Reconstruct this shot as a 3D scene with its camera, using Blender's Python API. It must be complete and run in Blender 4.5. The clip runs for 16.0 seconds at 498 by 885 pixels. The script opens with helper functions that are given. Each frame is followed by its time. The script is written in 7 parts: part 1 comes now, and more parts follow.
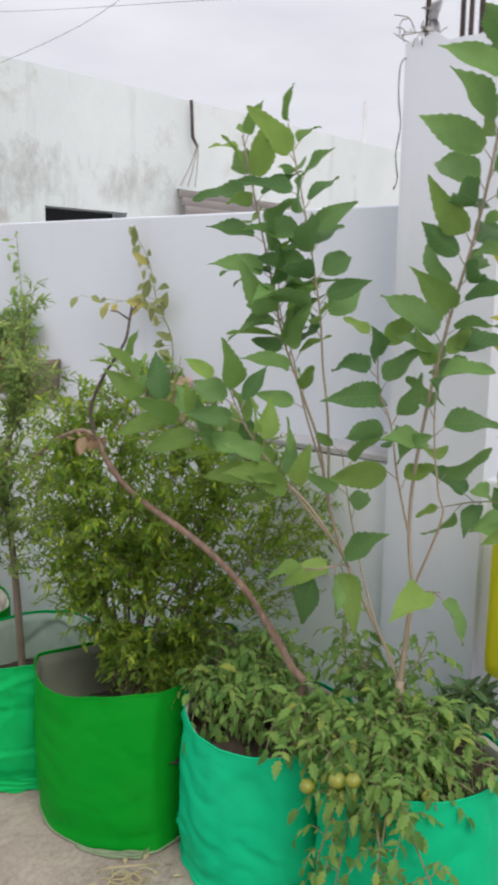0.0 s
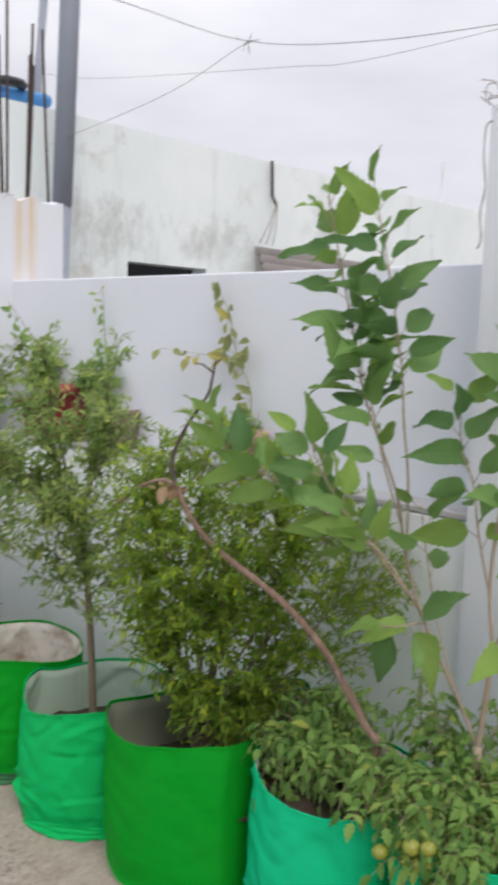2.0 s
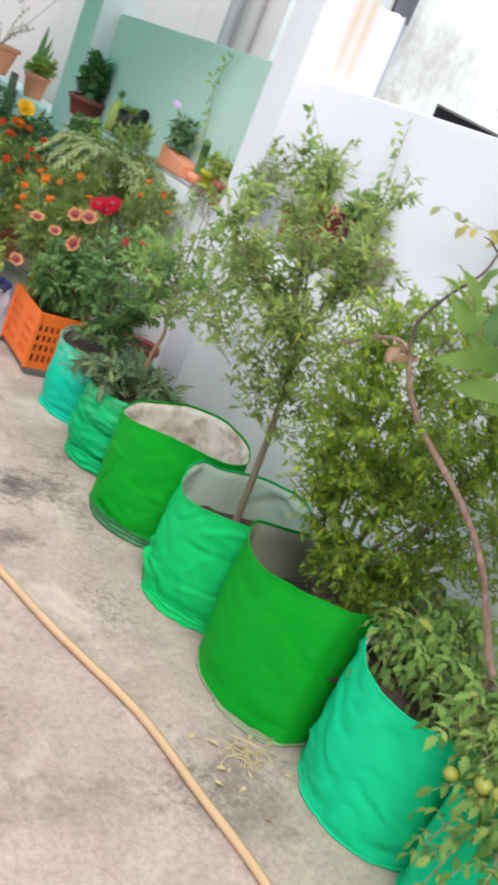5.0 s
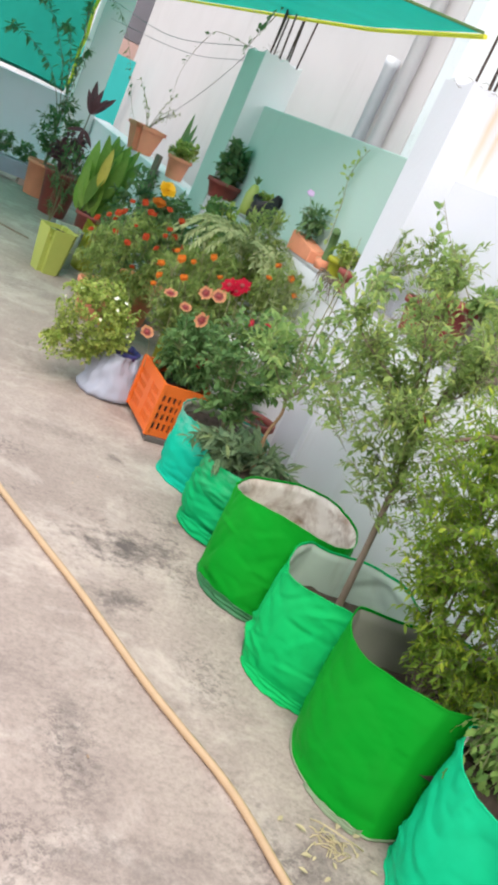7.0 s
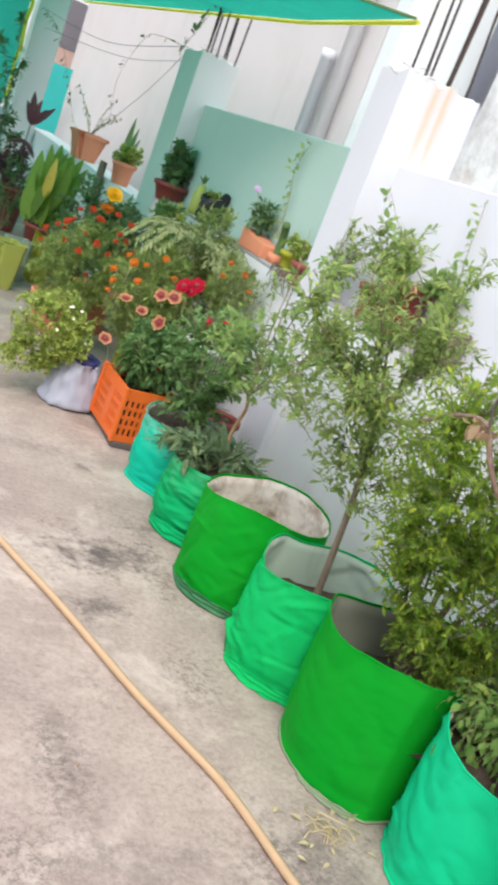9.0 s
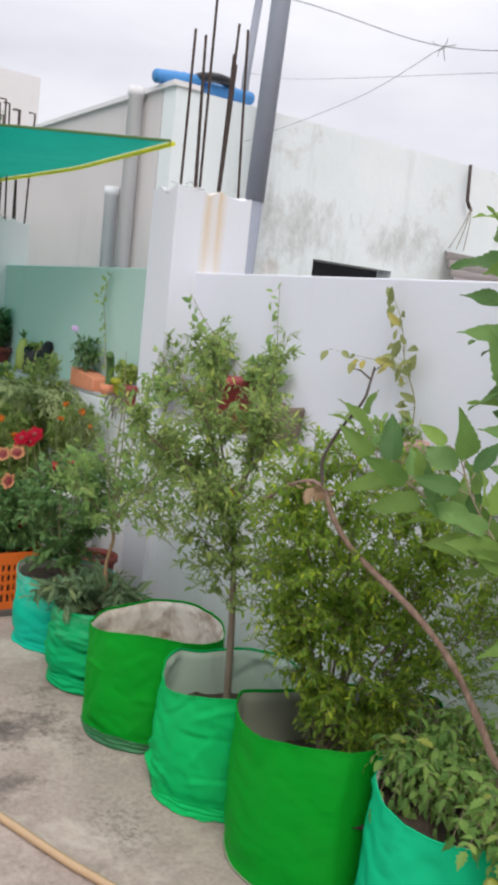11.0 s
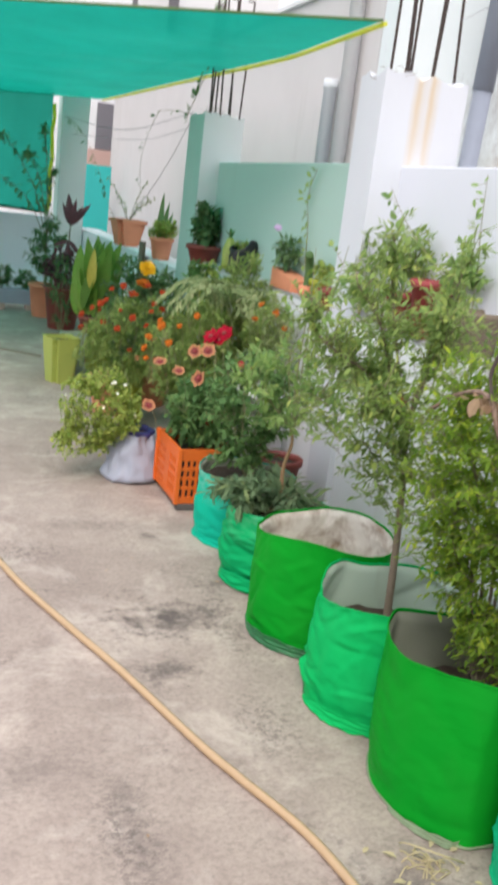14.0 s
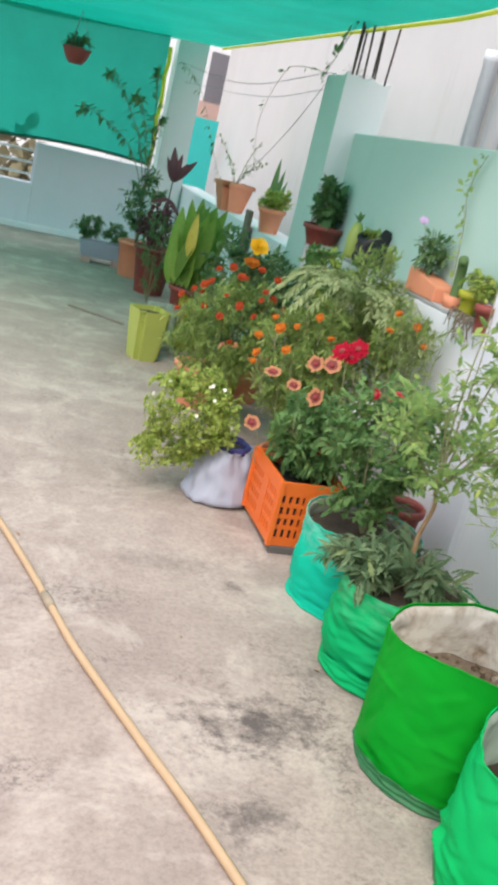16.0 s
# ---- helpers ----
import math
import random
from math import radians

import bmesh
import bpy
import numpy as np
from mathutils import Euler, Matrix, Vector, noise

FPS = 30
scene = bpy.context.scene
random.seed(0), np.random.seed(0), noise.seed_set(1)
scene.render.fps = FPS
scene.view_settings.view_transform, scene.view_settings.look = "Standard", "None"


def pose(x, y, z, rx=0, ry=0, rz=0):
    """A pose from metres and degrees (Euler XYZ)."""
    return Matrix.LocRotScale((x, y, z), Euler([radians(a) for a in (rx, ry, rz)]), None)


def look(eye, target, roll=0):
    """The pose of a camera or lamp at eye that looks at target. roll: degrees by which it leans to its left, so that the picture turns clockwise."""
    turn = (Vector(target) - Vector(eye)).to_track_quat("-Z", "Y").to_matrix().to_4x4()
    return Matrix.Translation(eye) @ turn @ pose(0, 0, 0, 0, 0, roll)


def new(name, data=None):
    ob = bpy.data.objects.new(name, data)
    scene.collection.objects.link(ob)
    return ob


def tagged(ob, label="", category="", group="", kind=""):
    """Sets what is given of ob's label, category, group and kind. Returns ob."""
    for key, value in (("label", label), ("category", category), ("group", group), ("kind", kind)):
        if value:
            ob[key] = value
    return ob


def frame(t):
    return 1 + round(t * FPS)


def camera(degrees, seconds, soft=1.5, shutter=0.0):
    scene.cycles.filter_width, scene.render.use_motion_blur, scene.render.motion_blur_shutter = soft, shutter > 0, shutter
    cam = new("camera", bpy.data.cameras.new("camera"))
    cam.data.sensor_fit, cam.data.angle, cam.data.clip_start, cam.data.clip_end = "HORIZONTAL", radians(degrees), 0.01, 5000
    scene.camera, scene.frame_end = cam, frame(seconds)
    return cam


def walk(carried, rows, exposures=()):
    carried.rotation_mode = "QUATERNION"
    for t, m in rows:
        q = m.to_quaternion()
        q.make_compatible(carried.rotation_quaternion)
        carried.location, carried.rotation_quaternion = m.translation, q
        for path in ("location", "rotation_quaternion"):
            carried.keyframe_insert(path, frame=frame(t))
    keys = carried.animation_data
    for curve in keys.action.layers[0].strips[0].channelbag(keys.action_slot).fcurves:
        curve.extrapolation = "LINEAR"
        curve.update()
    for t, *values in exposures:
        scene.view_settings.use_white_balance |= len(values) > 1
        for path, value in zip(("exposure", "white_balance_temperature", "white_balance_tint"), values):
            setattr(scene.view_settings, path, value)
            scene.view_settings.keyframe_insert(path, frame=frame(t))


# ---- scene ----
cam = camera(31.0, 16.0, soft=3.7, shutter=0.4)
PATH = [
    (0, (0.37, 1.973, 1.553), (1.887, 3.228, 1.2), 0.9),
    (0.5, (0.371, 1.963, 1.553), (1.927, 3.168, 1.198), -0.9),
    (1, (0.372, 1.966, 1.552), (1.94, 3.161, 1.218), -1.2),
    (1.5, (0.356, 1.958, 1.555), (1.899, 3.216, 1.366), -0.4),
    (2, (0.343, 1.983, 1.551), (1.768, 3.366, 1.314), 1.8),
    (2.5, (0.339, 1.995, 1.55), (1.605, 3.523, 1.302), 3.2),
    (3, (0.344, 2.016, 1.544), (1.551, 3.583, 1.25), 7.7),
    (3.5, (0.362, 2.042, 1.53), (1.605, 3.524, 1.022), 12.6),
    (4, (0.363, 2.06, 1.531), (1.572, 3.531, 0.921), 17.3),
    (4.5, (0.351, 2.071, 1.53), (1.524, 3.572, 0.919), 20.0),
    (5, (0.333, 2.082, 1.527), (1.449, 3.612, 0.885), 23.3),
    (5.2, (0.32, 2.084, 1.532), (1.386, 3.659, 0.911), 24.0),
    (7.3, (0.258, 2.046, 1.566), (1.144, 3.738, 0.973), 25.3),
    (7.5, (0.251, 2.05, 1.555), (1.15, 3.738, 0.971), 25.5),
    (8, (0.258, 2.043, 1.559), (1.182, 3.721, 0.984), 23.7),
    (8.5, (0.267, 2.032, 1.558), (1.185, 3.714, 0.985), 22.1),
    (9, (0.269, 2.035, 1.558), (1.22, 3.701, 0.991), 21.5),
    (9.2, (0.292, 2.016, 1.562), (1.278, 3.666, 1.01), 19.6),
    (11.3, (0.374, 1.931, 1.57), (1.465, 3.591, 1.339), 4.1),
    (11.5, (0.378, 1.926, 1.57), (1.4, 3.633, 1.365), 3.6),
    (12, (0.459, 1.901, 1.58), (1.382, 3.668, 1.418), 4.0),
    (12.5, (0.532, 1.858, 1.572), (1.389, 3.654, 1.375), 5.6),
    (13, (0.572, 1.835, 1.566), (1.369, 3.656, 1.345), 5.8),
    (13.5, (0.588, 1.861, 1.554), (1.329, 3.694, 1.251), 5.4),
    (14, (0.587, 1.975, 1.543), (1.285, 3.776, 1.026), 6.9),
    (14.5, (0.521, 2.237, 1.553), (1.314, 3.953, 0.901), 10.4),
    (15, (0.507, 2.409, 1.536), (1.227, 4.125, 0.803), 12.7),
    (15.5, (0.576, 2.651, 1.558), (1.195, 4.475, 1.021), 12.1),
    (16, (0.604, 2.861, 1.544), (1.187, 4.675, 0.937), 13.8),
]
walk(cam, [(t, look(eye, target, roll)) for t, eye, target, roll in PATH],
     exposures=[(0.0, 0.05, 6850, 10), (2.5, 0.08, 6850, 10), (3.5, 0.38, 6850, 10), (4.2, 0.47, 6850, 10), (5.0, 0.65, 6850, 10), (7.3, 0.72, 6850, 10), (9.2, 0.70, 6850, 10),
                (11.3, 0.1, 6850, 10), (13.0, 0.16, 6850, 10), (14.0, 0.52, 6850, 10), (15.0, 0.70, 6850, 10), (16.0, 0.72, 6850, 10)])

# ---- world, sun ----
world = bpy.data.worlds.new("overcast_sky")
scene.world = world
world.use_nodes = True
wn = world.node_tree.nodes
wl = world.node_tree.links
wn.clear()
w_out = wn.new("ShaderNodeOutputWorld")
w_bg = wn.new("ShaderNodeBackground")
w_sky = wn.new("ShaderNodeTexSky")
w_sky.sky_type = "NISHITA"
w_sky.sun_disc = False
w_sky.sun_elevation = radians(43)
w_sky.sun_rotation = radians(212)
w_mix = wn.new("ShaderNodeMix")
w_mix.data_type = "RGBA"
w_mix.inputs[0].default_value = 0.9
w_scale = wn.new("ShaderNodeVectorMath")
w_scale.operation = "SCALE"
w_scale.inputs["Scale"].default_value = 0.12
w_tex = wn.new("ShaderNodeTexCoord")
w_map = wn.new("ShaderNodeMapping")
w_map.inputs["Scale"].default_value = (1.6, 1.6, 5.0)
w_noise = wn.new("ShaderNodeTexNoise")
w_noise.inputs["Scale"].default_value = 2.2
w_noise.inputs["Detail"].default_value = 6.0
w_ramp = wn.new("ShaderNodeValToRGB")
w_ramp.color_ramp.elements[0].position = 0.3
w_ramp.color_ramp.elements[0].color = (0.70, 0.715, 0.815, 1)
w_ramp.color_ramp.elements[1].position = 0.75
w_ramp.color_ramp.elements[1].color = (0.905, 0.915, 1.005, 1)
wl.new(w_tex.outputs["Generated"], w_map.inputs["Vector"])
wl.new(w_map.outputs["Vector"], w_noise.inputs["Vector"])
wl.new(w_noise.outputs["Fac"], w_ramp.inputs["Fac"])
wl.new(w_sky.outputs["Color"], w_scale.inputs[0])
wl.new(w_scale.outputs["Vector"], w_mix.inputs[6])
wl.new(w_ramp.outputs["Color"], w_mix.inputs[7])
# an overcast sky is brighter overhead than near the horizon
w_sep = wn.new("ShaderNodeSeparateXYZ")
wl.new(w_tex.outputs["Generated"], w_sep.inputs[0])
w_up = wn.new("ShaderNodeMapRange")
w_up.inputs["From Min"].default_value = 0.25
w_up.inputs["From Max"].default_value = 1.0
w_up.inputs["To Min"].default_value = 1.0
w_up.inputs["To Max"].default_value = 2.0
wl.new(w_sep.outputs["Z"], w_up.inputs["Value"])
w_dome = wn.new("ShaderNodeVectorMath")
w_dome.operation = "SCALE"
wl.new(w_mix.outputs[2], w_dome.inputs[0])
wl.new(w_up.outputs[0], w_dome.inputs["Scale"])
wl.new(w_dome.outputs["Vector"], w_bg.inputs["Color"])
w_bg.inputs["Strength"].default_value = 1.0
wl.new(w_bg.outputs["Background"], w_out.inputs["Surface"])

sun = new("sun", bpy.data.lights.new("sun", "SUN"))
sun.data.energy = 1.2
sun.data.angle = radians(28)
sun.data.color = (1.0, 0.95, 0.88)
sun.matrix_world = look((-2.9, -4.6, 5.3), (0, 0, 0))


# ---- material helpers ----
def mat(name, build):
    m = bpy.data.materials.new(name)
    m.use_nodes = True
    n, l = m.node_tree.nodes, m.node_tree.links
    b = n["Principled BSDF"]
    build(n, l, b)
    return m


def noise_fac(n, l, scale, detail=5.0, rough=0.6, space="Object", stretch=None, dist=0.0):
    tc = n.new("ShaderNodeTexCoord")
    tx = n.new("ShaderNodeTexNoise")
    tx.inputs["Scale"].default_value = scale
    tx.inputs["Detail"].default_value = detail
    tx.inputs["Roughness"].default_value = rough
    tx.inputs["Distortion"].default_value = dist
    if stretch:
        mp = n.new("ShaderNodeMapping")
        mp.inputs["Scale"].default_value = stretch
        l.new(tc.outputs[space], mp.inputs["Vector"])
        l.new(mp.outputs["Vector"], tx.inputs["Vector"])
    else:
        l.new(tc.outputs[space], tx.inputs["Vector"])
    return tx.outputs["Fac"]


def ramp(n, l, fac, stops):
    r = n.new("ShaderNodeValToRGB")
    e = r.color_ramp.elements
    while len(e) < len(stops):
        e.new(0.5)
    for k, (pos, col) in enumerate(stops):
        e[k].position = pos
        e[k].color = (*col, 1) if len(col) == 3 else col
    l.new(fac, r.inputs["Fac"])
    return r.outputs["Color"]


def mixc(n, l, fac, a, b, blend="MIX"):
    m = n.new("ShaderNodeMix")
    m.data_type = "RGBA"
    m.blend_type = blend
    for sock, v in ((m.inputs[0], fac), (m.inputs[6], a), (m.inputs[7], b)):
        if isinstance(v, (int, float)):
            sock.default_value = v
        elif isinstance(v, tuple):
            sock.default_value = (*v, 1) if len(v) == 3 else v
        else:
            l.new(v, sock)
    return m.outputs[2]


def bump(n, l, b, fac, strength, distance=0.01):
    bp = n.new("ShaderNodeBump")
    bp.inputs["Strength"].default_value = strength
    bp.inputs["Distance"].default_value = distance
    l.new(fac, bp.inputs["Height"])
    l.new(bp.outputs["Normal"], b.inputs["Normal"])
    return bp


def plaster(name, base, dirt, amount=0.35, streak=True, rough=0.85):
    def build(n, l, b):
        big = ramp(n, l, noise_fac(n, l, 1.3, 6, 0.62), [(0.42, (0, 0, 0)), (0.75, (1, 1, 1))])
        col = mixc(n, l, 0.5, base, tuple(c * 0.9 for c in base))
        col = mixc(n, l, big, base, tuple(c * (1 - 0.22 * amount) for c in base))
        if streak:
            st = ramp(n, l, noise_fac(n, l, 5.0, 4, 0.6, stretch=(1, 1, 0.1)), [(0.58, (0, 0, 0)), (0.78, (1, 1, 1))])
            dm = n.new("ShaderNodeMath")
            dm.operation = "MULTIPLY"
            dm.inputs[1].default_value = amount
            l.new(st, dm.inputs[0])
            col = mixc(n, l, dm.outputs[0], col, dirt)
        l.new(col, b.inputs["Base Color"])
        b.inputs["Roughness"].default_value = rough
        bump(n, l, b, noise_fac(n, l, 38.0, 4, 0.65), 0.25, 0.004)
    return mat(name, build)


def plain(name, base, rough=0.6, var=0.15, scale=14.0, metal=0.0, bumpy=0.15, spec=0.5):
    def build(n, l, b):
        f = noise_fac(n, l, scale, 5, 0.6)
        col = mixc(n, l, f, tuple(c * (1 - var) for c in base), tuple(min(1, c * (1 + var)) for c in base))
        l.new(col, b.inputs["Base Color"])
        b.inputs["Roughness"].default_value = rough
        b.inputs["Metallic"].default_value = metal
        b.inputs["Specular IOR Level"].default_value = spec
        if bumpy:
            bump(n, l, b, noise_fac(n, l, scale * 6, 4, 0.6), bumpy, 0.003)
    return mat(name, build)


def leaf_mat(name, dark, light, yellow=None, yshare=0.08, trans=0.35, rough=0.5):
    def build(n, l, b):
        geo = n.new("ShaderNodeNewGeometry")
        col = ramp(n, l, geo.outputs["Random Per Island"],
                   [(0.0, dark), (0.62, light), (1.0 - yshare, light), (1.0, yellow or light)])
        f = noise_fac(n, l, 60.0, 3, 0.6)
        col = mixc(n, l, f, col, mixc(n, l, 0.22, col, (0.02, 0.035, 0.01)))
        l.new(col, b.inputs["Base Color"])
        b.inputs["Roughness"].default_value = rough
        b.inputs["Specular IOR Level"].default_value = 0.12
        tr = n.new("ShaderNodeBsdfTranslucent")
        l.new(mixc(n, l, 0.6, col, light), tr.inputs["Color"])
        ms = n.new("ShaderNodeMixShader")
        ms.inputs[0].default_value = trans
        out = n["Material Output"]
        l.new(b.outputs[0], ms.inputs[1])
        l.new(tr.outputs[0], ms.inputs[2])
        l.new(ms.outputs[0], out.inputs["Surface"])
    return mat(name, build)


def object_leaf(name, dark, light, trans=0.3):
    """Large single leaves: the tone differs from leaf to leaf, with pale veins."""
    def build(n, l, b):
        oi = n.new("ShaderNodeObjectInfo")
        col = ramp(n, l, oi.outputs["Random"], [(0.0, dark), (0.7, light), (1.0, tuple(c * 1.25 for c in light))])
        tc = n.new("ShaderNodeTexCoord")
        sep = n.new("ShaderNodeSeparateXYZ")
        l.new(tc.outputs["Object"], sep.inputs[0])
        ab = n.new("ShaderNodeMath")
        ab.operation = "ABSOLUTE"
        l.new(sep.outputs["X"], ab.inputs[0])
        mid = n.new("ShaderNodeMath")
        mid.operation = "LESS_THAN"
        mid.inputs[1].default_value = 0.0012
        l.new(ab.outputs[0], mid.inputs[0])
        dg = n.new("ShaderNodeMath")
        dg.operation = "MULTIPLY_ADD"
        dg.inputs[1].default_value = -1.1
        l.new(ab.outputs[0], dg.inputs[0])
        l.new(sep.outputs["Y"], dg.inputs[2])
        md = n.new("ShaderNodeMath")
        md.operation = "PINGPONG"
        md.inputs[1].default_value = 0.0095
        l.new(dg.outputs[0], md.inputs[0])
        side = n.new("ShaderNodeMath")
        side.operation = "LESS_THAN"
        side.inputs[1].default_value = 0.0009
        l.new(md.outputs[0], side.inputs[0])
        vein = n.new("ShaderNodeMath")
        vein.operation = "MAXIMUM"
        l.new(mid.outputs[0], vein.inputs[0])
        l.new(side.outputs[0], vein.inputs[1])
        vs = n.new("ShaderNodeMath")
        vs.operation = "MULTIPLY"
        vs.inputs[1].default_value = 0.16
        l.new(vein.outputs[0], vs.inputs[0])
        blot = noise_fac(n, l, 25.0, 3, 0.6)
        col = mixc(n, l, blot, col, mixc(n, l, 0.35, col, (0.03, 0.06, 0.01)))
        col = mixc(n, l, vs.outputs[0], col, (0.3, 0.42, 0.12))
        l.new(col, b.inputs["Base Color"])
        b.inputs["Roughness"].default_value = 0.5
        b.inputs["Specular IOR Level"].default_value = 0.25
        bump(n, l, b, md.outputs[0], 0.3, 0.004)
        tr = n.new("ShaderNodeBsdfTranslucent")
        l.new(col, tr.inputs["Color"])
        ms = n.new("ShaderNodeMixShader")
        ms.inputs[0].default_value = trans
        l.new(b.outputs[0], ms.inputs[1])
        l.new(tr.outputs[0], ms.inputs[2])
        l.new(ms.outputs[0], n["Material Output"].inputs["Surface"])
    return mat(name, build)


def bag_cloth(name, base, worn=0.0):
    """Woven plastic cloth with a dull sheen, dusty in patches; worn: how far the upper edge has faded."""
    def build(n, l, b):
        dust = ramp(n, l, noise_fac(n, l, 4.0, 6, 0.65), [(0.45, (0, 0, 0)), (0.8, (1, 1, 1))])
        dm = n.new("ShaderNodeMath")
        dm.operation = "MULTIPLY"
        dm.inputs[1].default_value = 0.02
        l.new(dust, dm.inputs[0])
        tone = noise_fac(n, l, 1.8, 3, 0.5)
        col = mixc(n, l, tone, tuple(c * 0.86 for c in base), base)
        col = mixc(n, l, dm.outputs[0], col, (0.30, 0.34, 0.26))
        spot = ramp(n, l, noise_fac(n, l, 26.0, 4, 0.7), [(0.66, (0, 0, 0)), (0.72, (0.35, 0.35, 0.35))])
        col = mixc(n, l, spot, col, tuple(c * 0.45 for c in base))
        if worn:
            tz = n.new("ShaderNodeTexCoord")
            sz = n.new("ShaderNodeSeparateXYZ")
            l.new(tz.outputs["Object"], sz.inputs[0])
            hz = n.new("ShaderNodeMapRange")
            hz.inputs["From Min"].default_value = 0.18
            hz.inputs["From Max"].default_value = 0.33
            hz.inputs["To Max"].default_value = worn
            l.new(sz.outputs["Z"], hz.inputs["Value"])
            scrape = ramp(n, l, noise_fac(n, l, 11.0, 8, 0.75, stretch=(1, 1, 2.5)), [(0.42, (0, 0, 0)), (0.6, (1, 1, 1))])
            col = mixc(n, l, mixc(n, l, 1.0, scrape, hz.outputs[0], "MULTIPLY"), col, (0.42, 0.62, 0.55))
        l.new(col, b.inputs["Base Color"])
        b.inputs["Roughness"].default_value = 0.5
        b.inputs["Specular IOR Level"].default_value = 0.03
        tc = n.new("ShaderNodeTexCoord")
        wv = n.new("ShaderNodeTexWave")
        wv.inputs["Scale"].default_value = 120.0
        wv.bands_direction = "Z"
        l.new(tc.outputs["Object"], wv.inputs["Vector"])
        cr = noise_fac(n, l, 5.0, 3, 0.5, stretch=(1.0, 1.0, 2.2), dist=0.8)
        sm = n.new("ShaderNodeMath")
        sm.operation = "MULTIPLY_ADD"
        sm.inputs[1].default_value = 0.03
        l.new(wv.outputs["Fac"], sm.inputs[0])
        l.new(cr, sm.inputs[2])
        bump(n, l, b, sm.outputs[0], 0.22, 0.012)
    return mat(name, build)


# ---- materials ----
M_WHITE = plaster("white_paint", (0.71, 0.74, 0.81), (0.45, 0.42, 0.38), 0.16)
M_GREEN = plaster("pale_green_paint", (0.45, 0.62, 0.57), (0.30, 0.42, 0.37), 0.15)
M_PARAPET = plaster("worn_white_paint", (0.80, 0.82, 0.86), (0.42, 0.38, 0.33), 0.25)
M_STONE = plain("ledge_cement", (0.33, 0.32, 0.31), 0.9, 0.2, 9)
M_REBAR = plain("rusty_iron", (0.075, 0.055, 0.05), 0.75, 0.35, 40, 0.5)
M_PIPE = plain("grey_pipe_paint", (0.25, 0.275, 0.335), 0.45, 0.1, 5)
M_BARK = plain("grey_brown_bark", (0.19, 0.15, 0.11), 0.85, 0.35, 30, bumpy=0.6)
M_CITRUS = plain("warm_brown_bark", (0.30, 0.19, 0.10), 0.85, 0.3, 30, bumpy=0.5)
M_TWIG = plain("dark_dead_twig", (0.085, 0.065, 0.06), 0.85, 0.35, 40, bumpy=0.6)
M_BARKG = plain("young_green_stem", (0.22, 0.21, 0.11), 0.7, 0.25, 30)


def branch_build(n, l, b):
    """Bare bark: lengthwise grain, dark knots and pale scars."""
    grain = ramp(n, l, noise_fac(n, l, 55.0, 6, 0.7, stretch=(1, 1, 0.25)), [(0.3, (0.11, 0.07, 0.05)), (0.55, (0.25, 0.165, 0.125)), (0.75, (0.37, 0.27, 0.215))])
    dark = ramp(n, l, noise_fac(n, l, 16.0, 6, 0.7), [(0.5, (0, 0, 0)), (0.68, (0.75, 0.75, 0.75))])
    col = mixc(n, l, dark, grain, (0.09, 0.06, 0.045))
    l.new(col, b.inputs["Base Color"])
    b.inputs["Roughness"].default_value = 0.85
    bump(n, l, b, noise_fac(n, l, 90.0, 5, 0.7, stretch=(1, 1, 0.4)), 0.8, 0.004)


M_BRANCH = mat("bare_brown_branch", branch_build)
M_SOIL = plain("dry_soil", (0.06, 0.043, 0.031), 1.0, 0.6, 60, bumpy=1.0)
M_LINING = plaster("stained_white_lining", (0.74, 0.72, 0.66), (0.34, 0.26, 0.18), 0.6)
M_BAG_G = bag_cloth("green_bag_cloth", (0.0, 0.30, 0.022))
M_BAG_T = bag_cloth("sea_green_bag_cloth", (0.0, 0.51, 0.235))
M_BAG_M = bag_cloth("bright_green_bag_cloth", (0.0, 0.44, 0.115))
M_BAG_Q = bag_cloth("turquoise_bag_cloth", (0.0, 0.46, 0.30), 0.45)
M_BAG_F = bag_cloth("faded_green_bag_cloth", (0.0, 0.36, 0.12), 0.15)
M_TERRA = plain("orange_terracotta", (0.76, 0.29, 0.165), 0.7, 0.15, 8)
M_BRICKRED = plain("red_plastic", (0.24, 0.05, 0.04), 0.55, 0.15, 8)
M_REDPOT = plain("dark_red_plastic", (0.33, 0.05, 0.055), 0.5, 0.15, 8)
M_CRATE = plain("orange_plastic", (0.72, 0.14, 0.02), 0.45, 0.1, 9)
M_SACK = plain("pale_blue_white_sack", (0.36, 0.385, 0.47), 0.6, 0.1, 10)
M_PALEPOT = plain("pale_green_plastic", (0.30, 0.38, 0.31), 0.5, 0.12, 6)
M_LIME = plain("lime_plastic", (0.37, 0.43, 0.10), 0.4, 0.1, 6)
M_OLIVE_LEAF = object_leaf("yellowed_climber_leaf", (0.30, 0.32, 0.03), (0.50, 0.48, 0.05), 0.45)


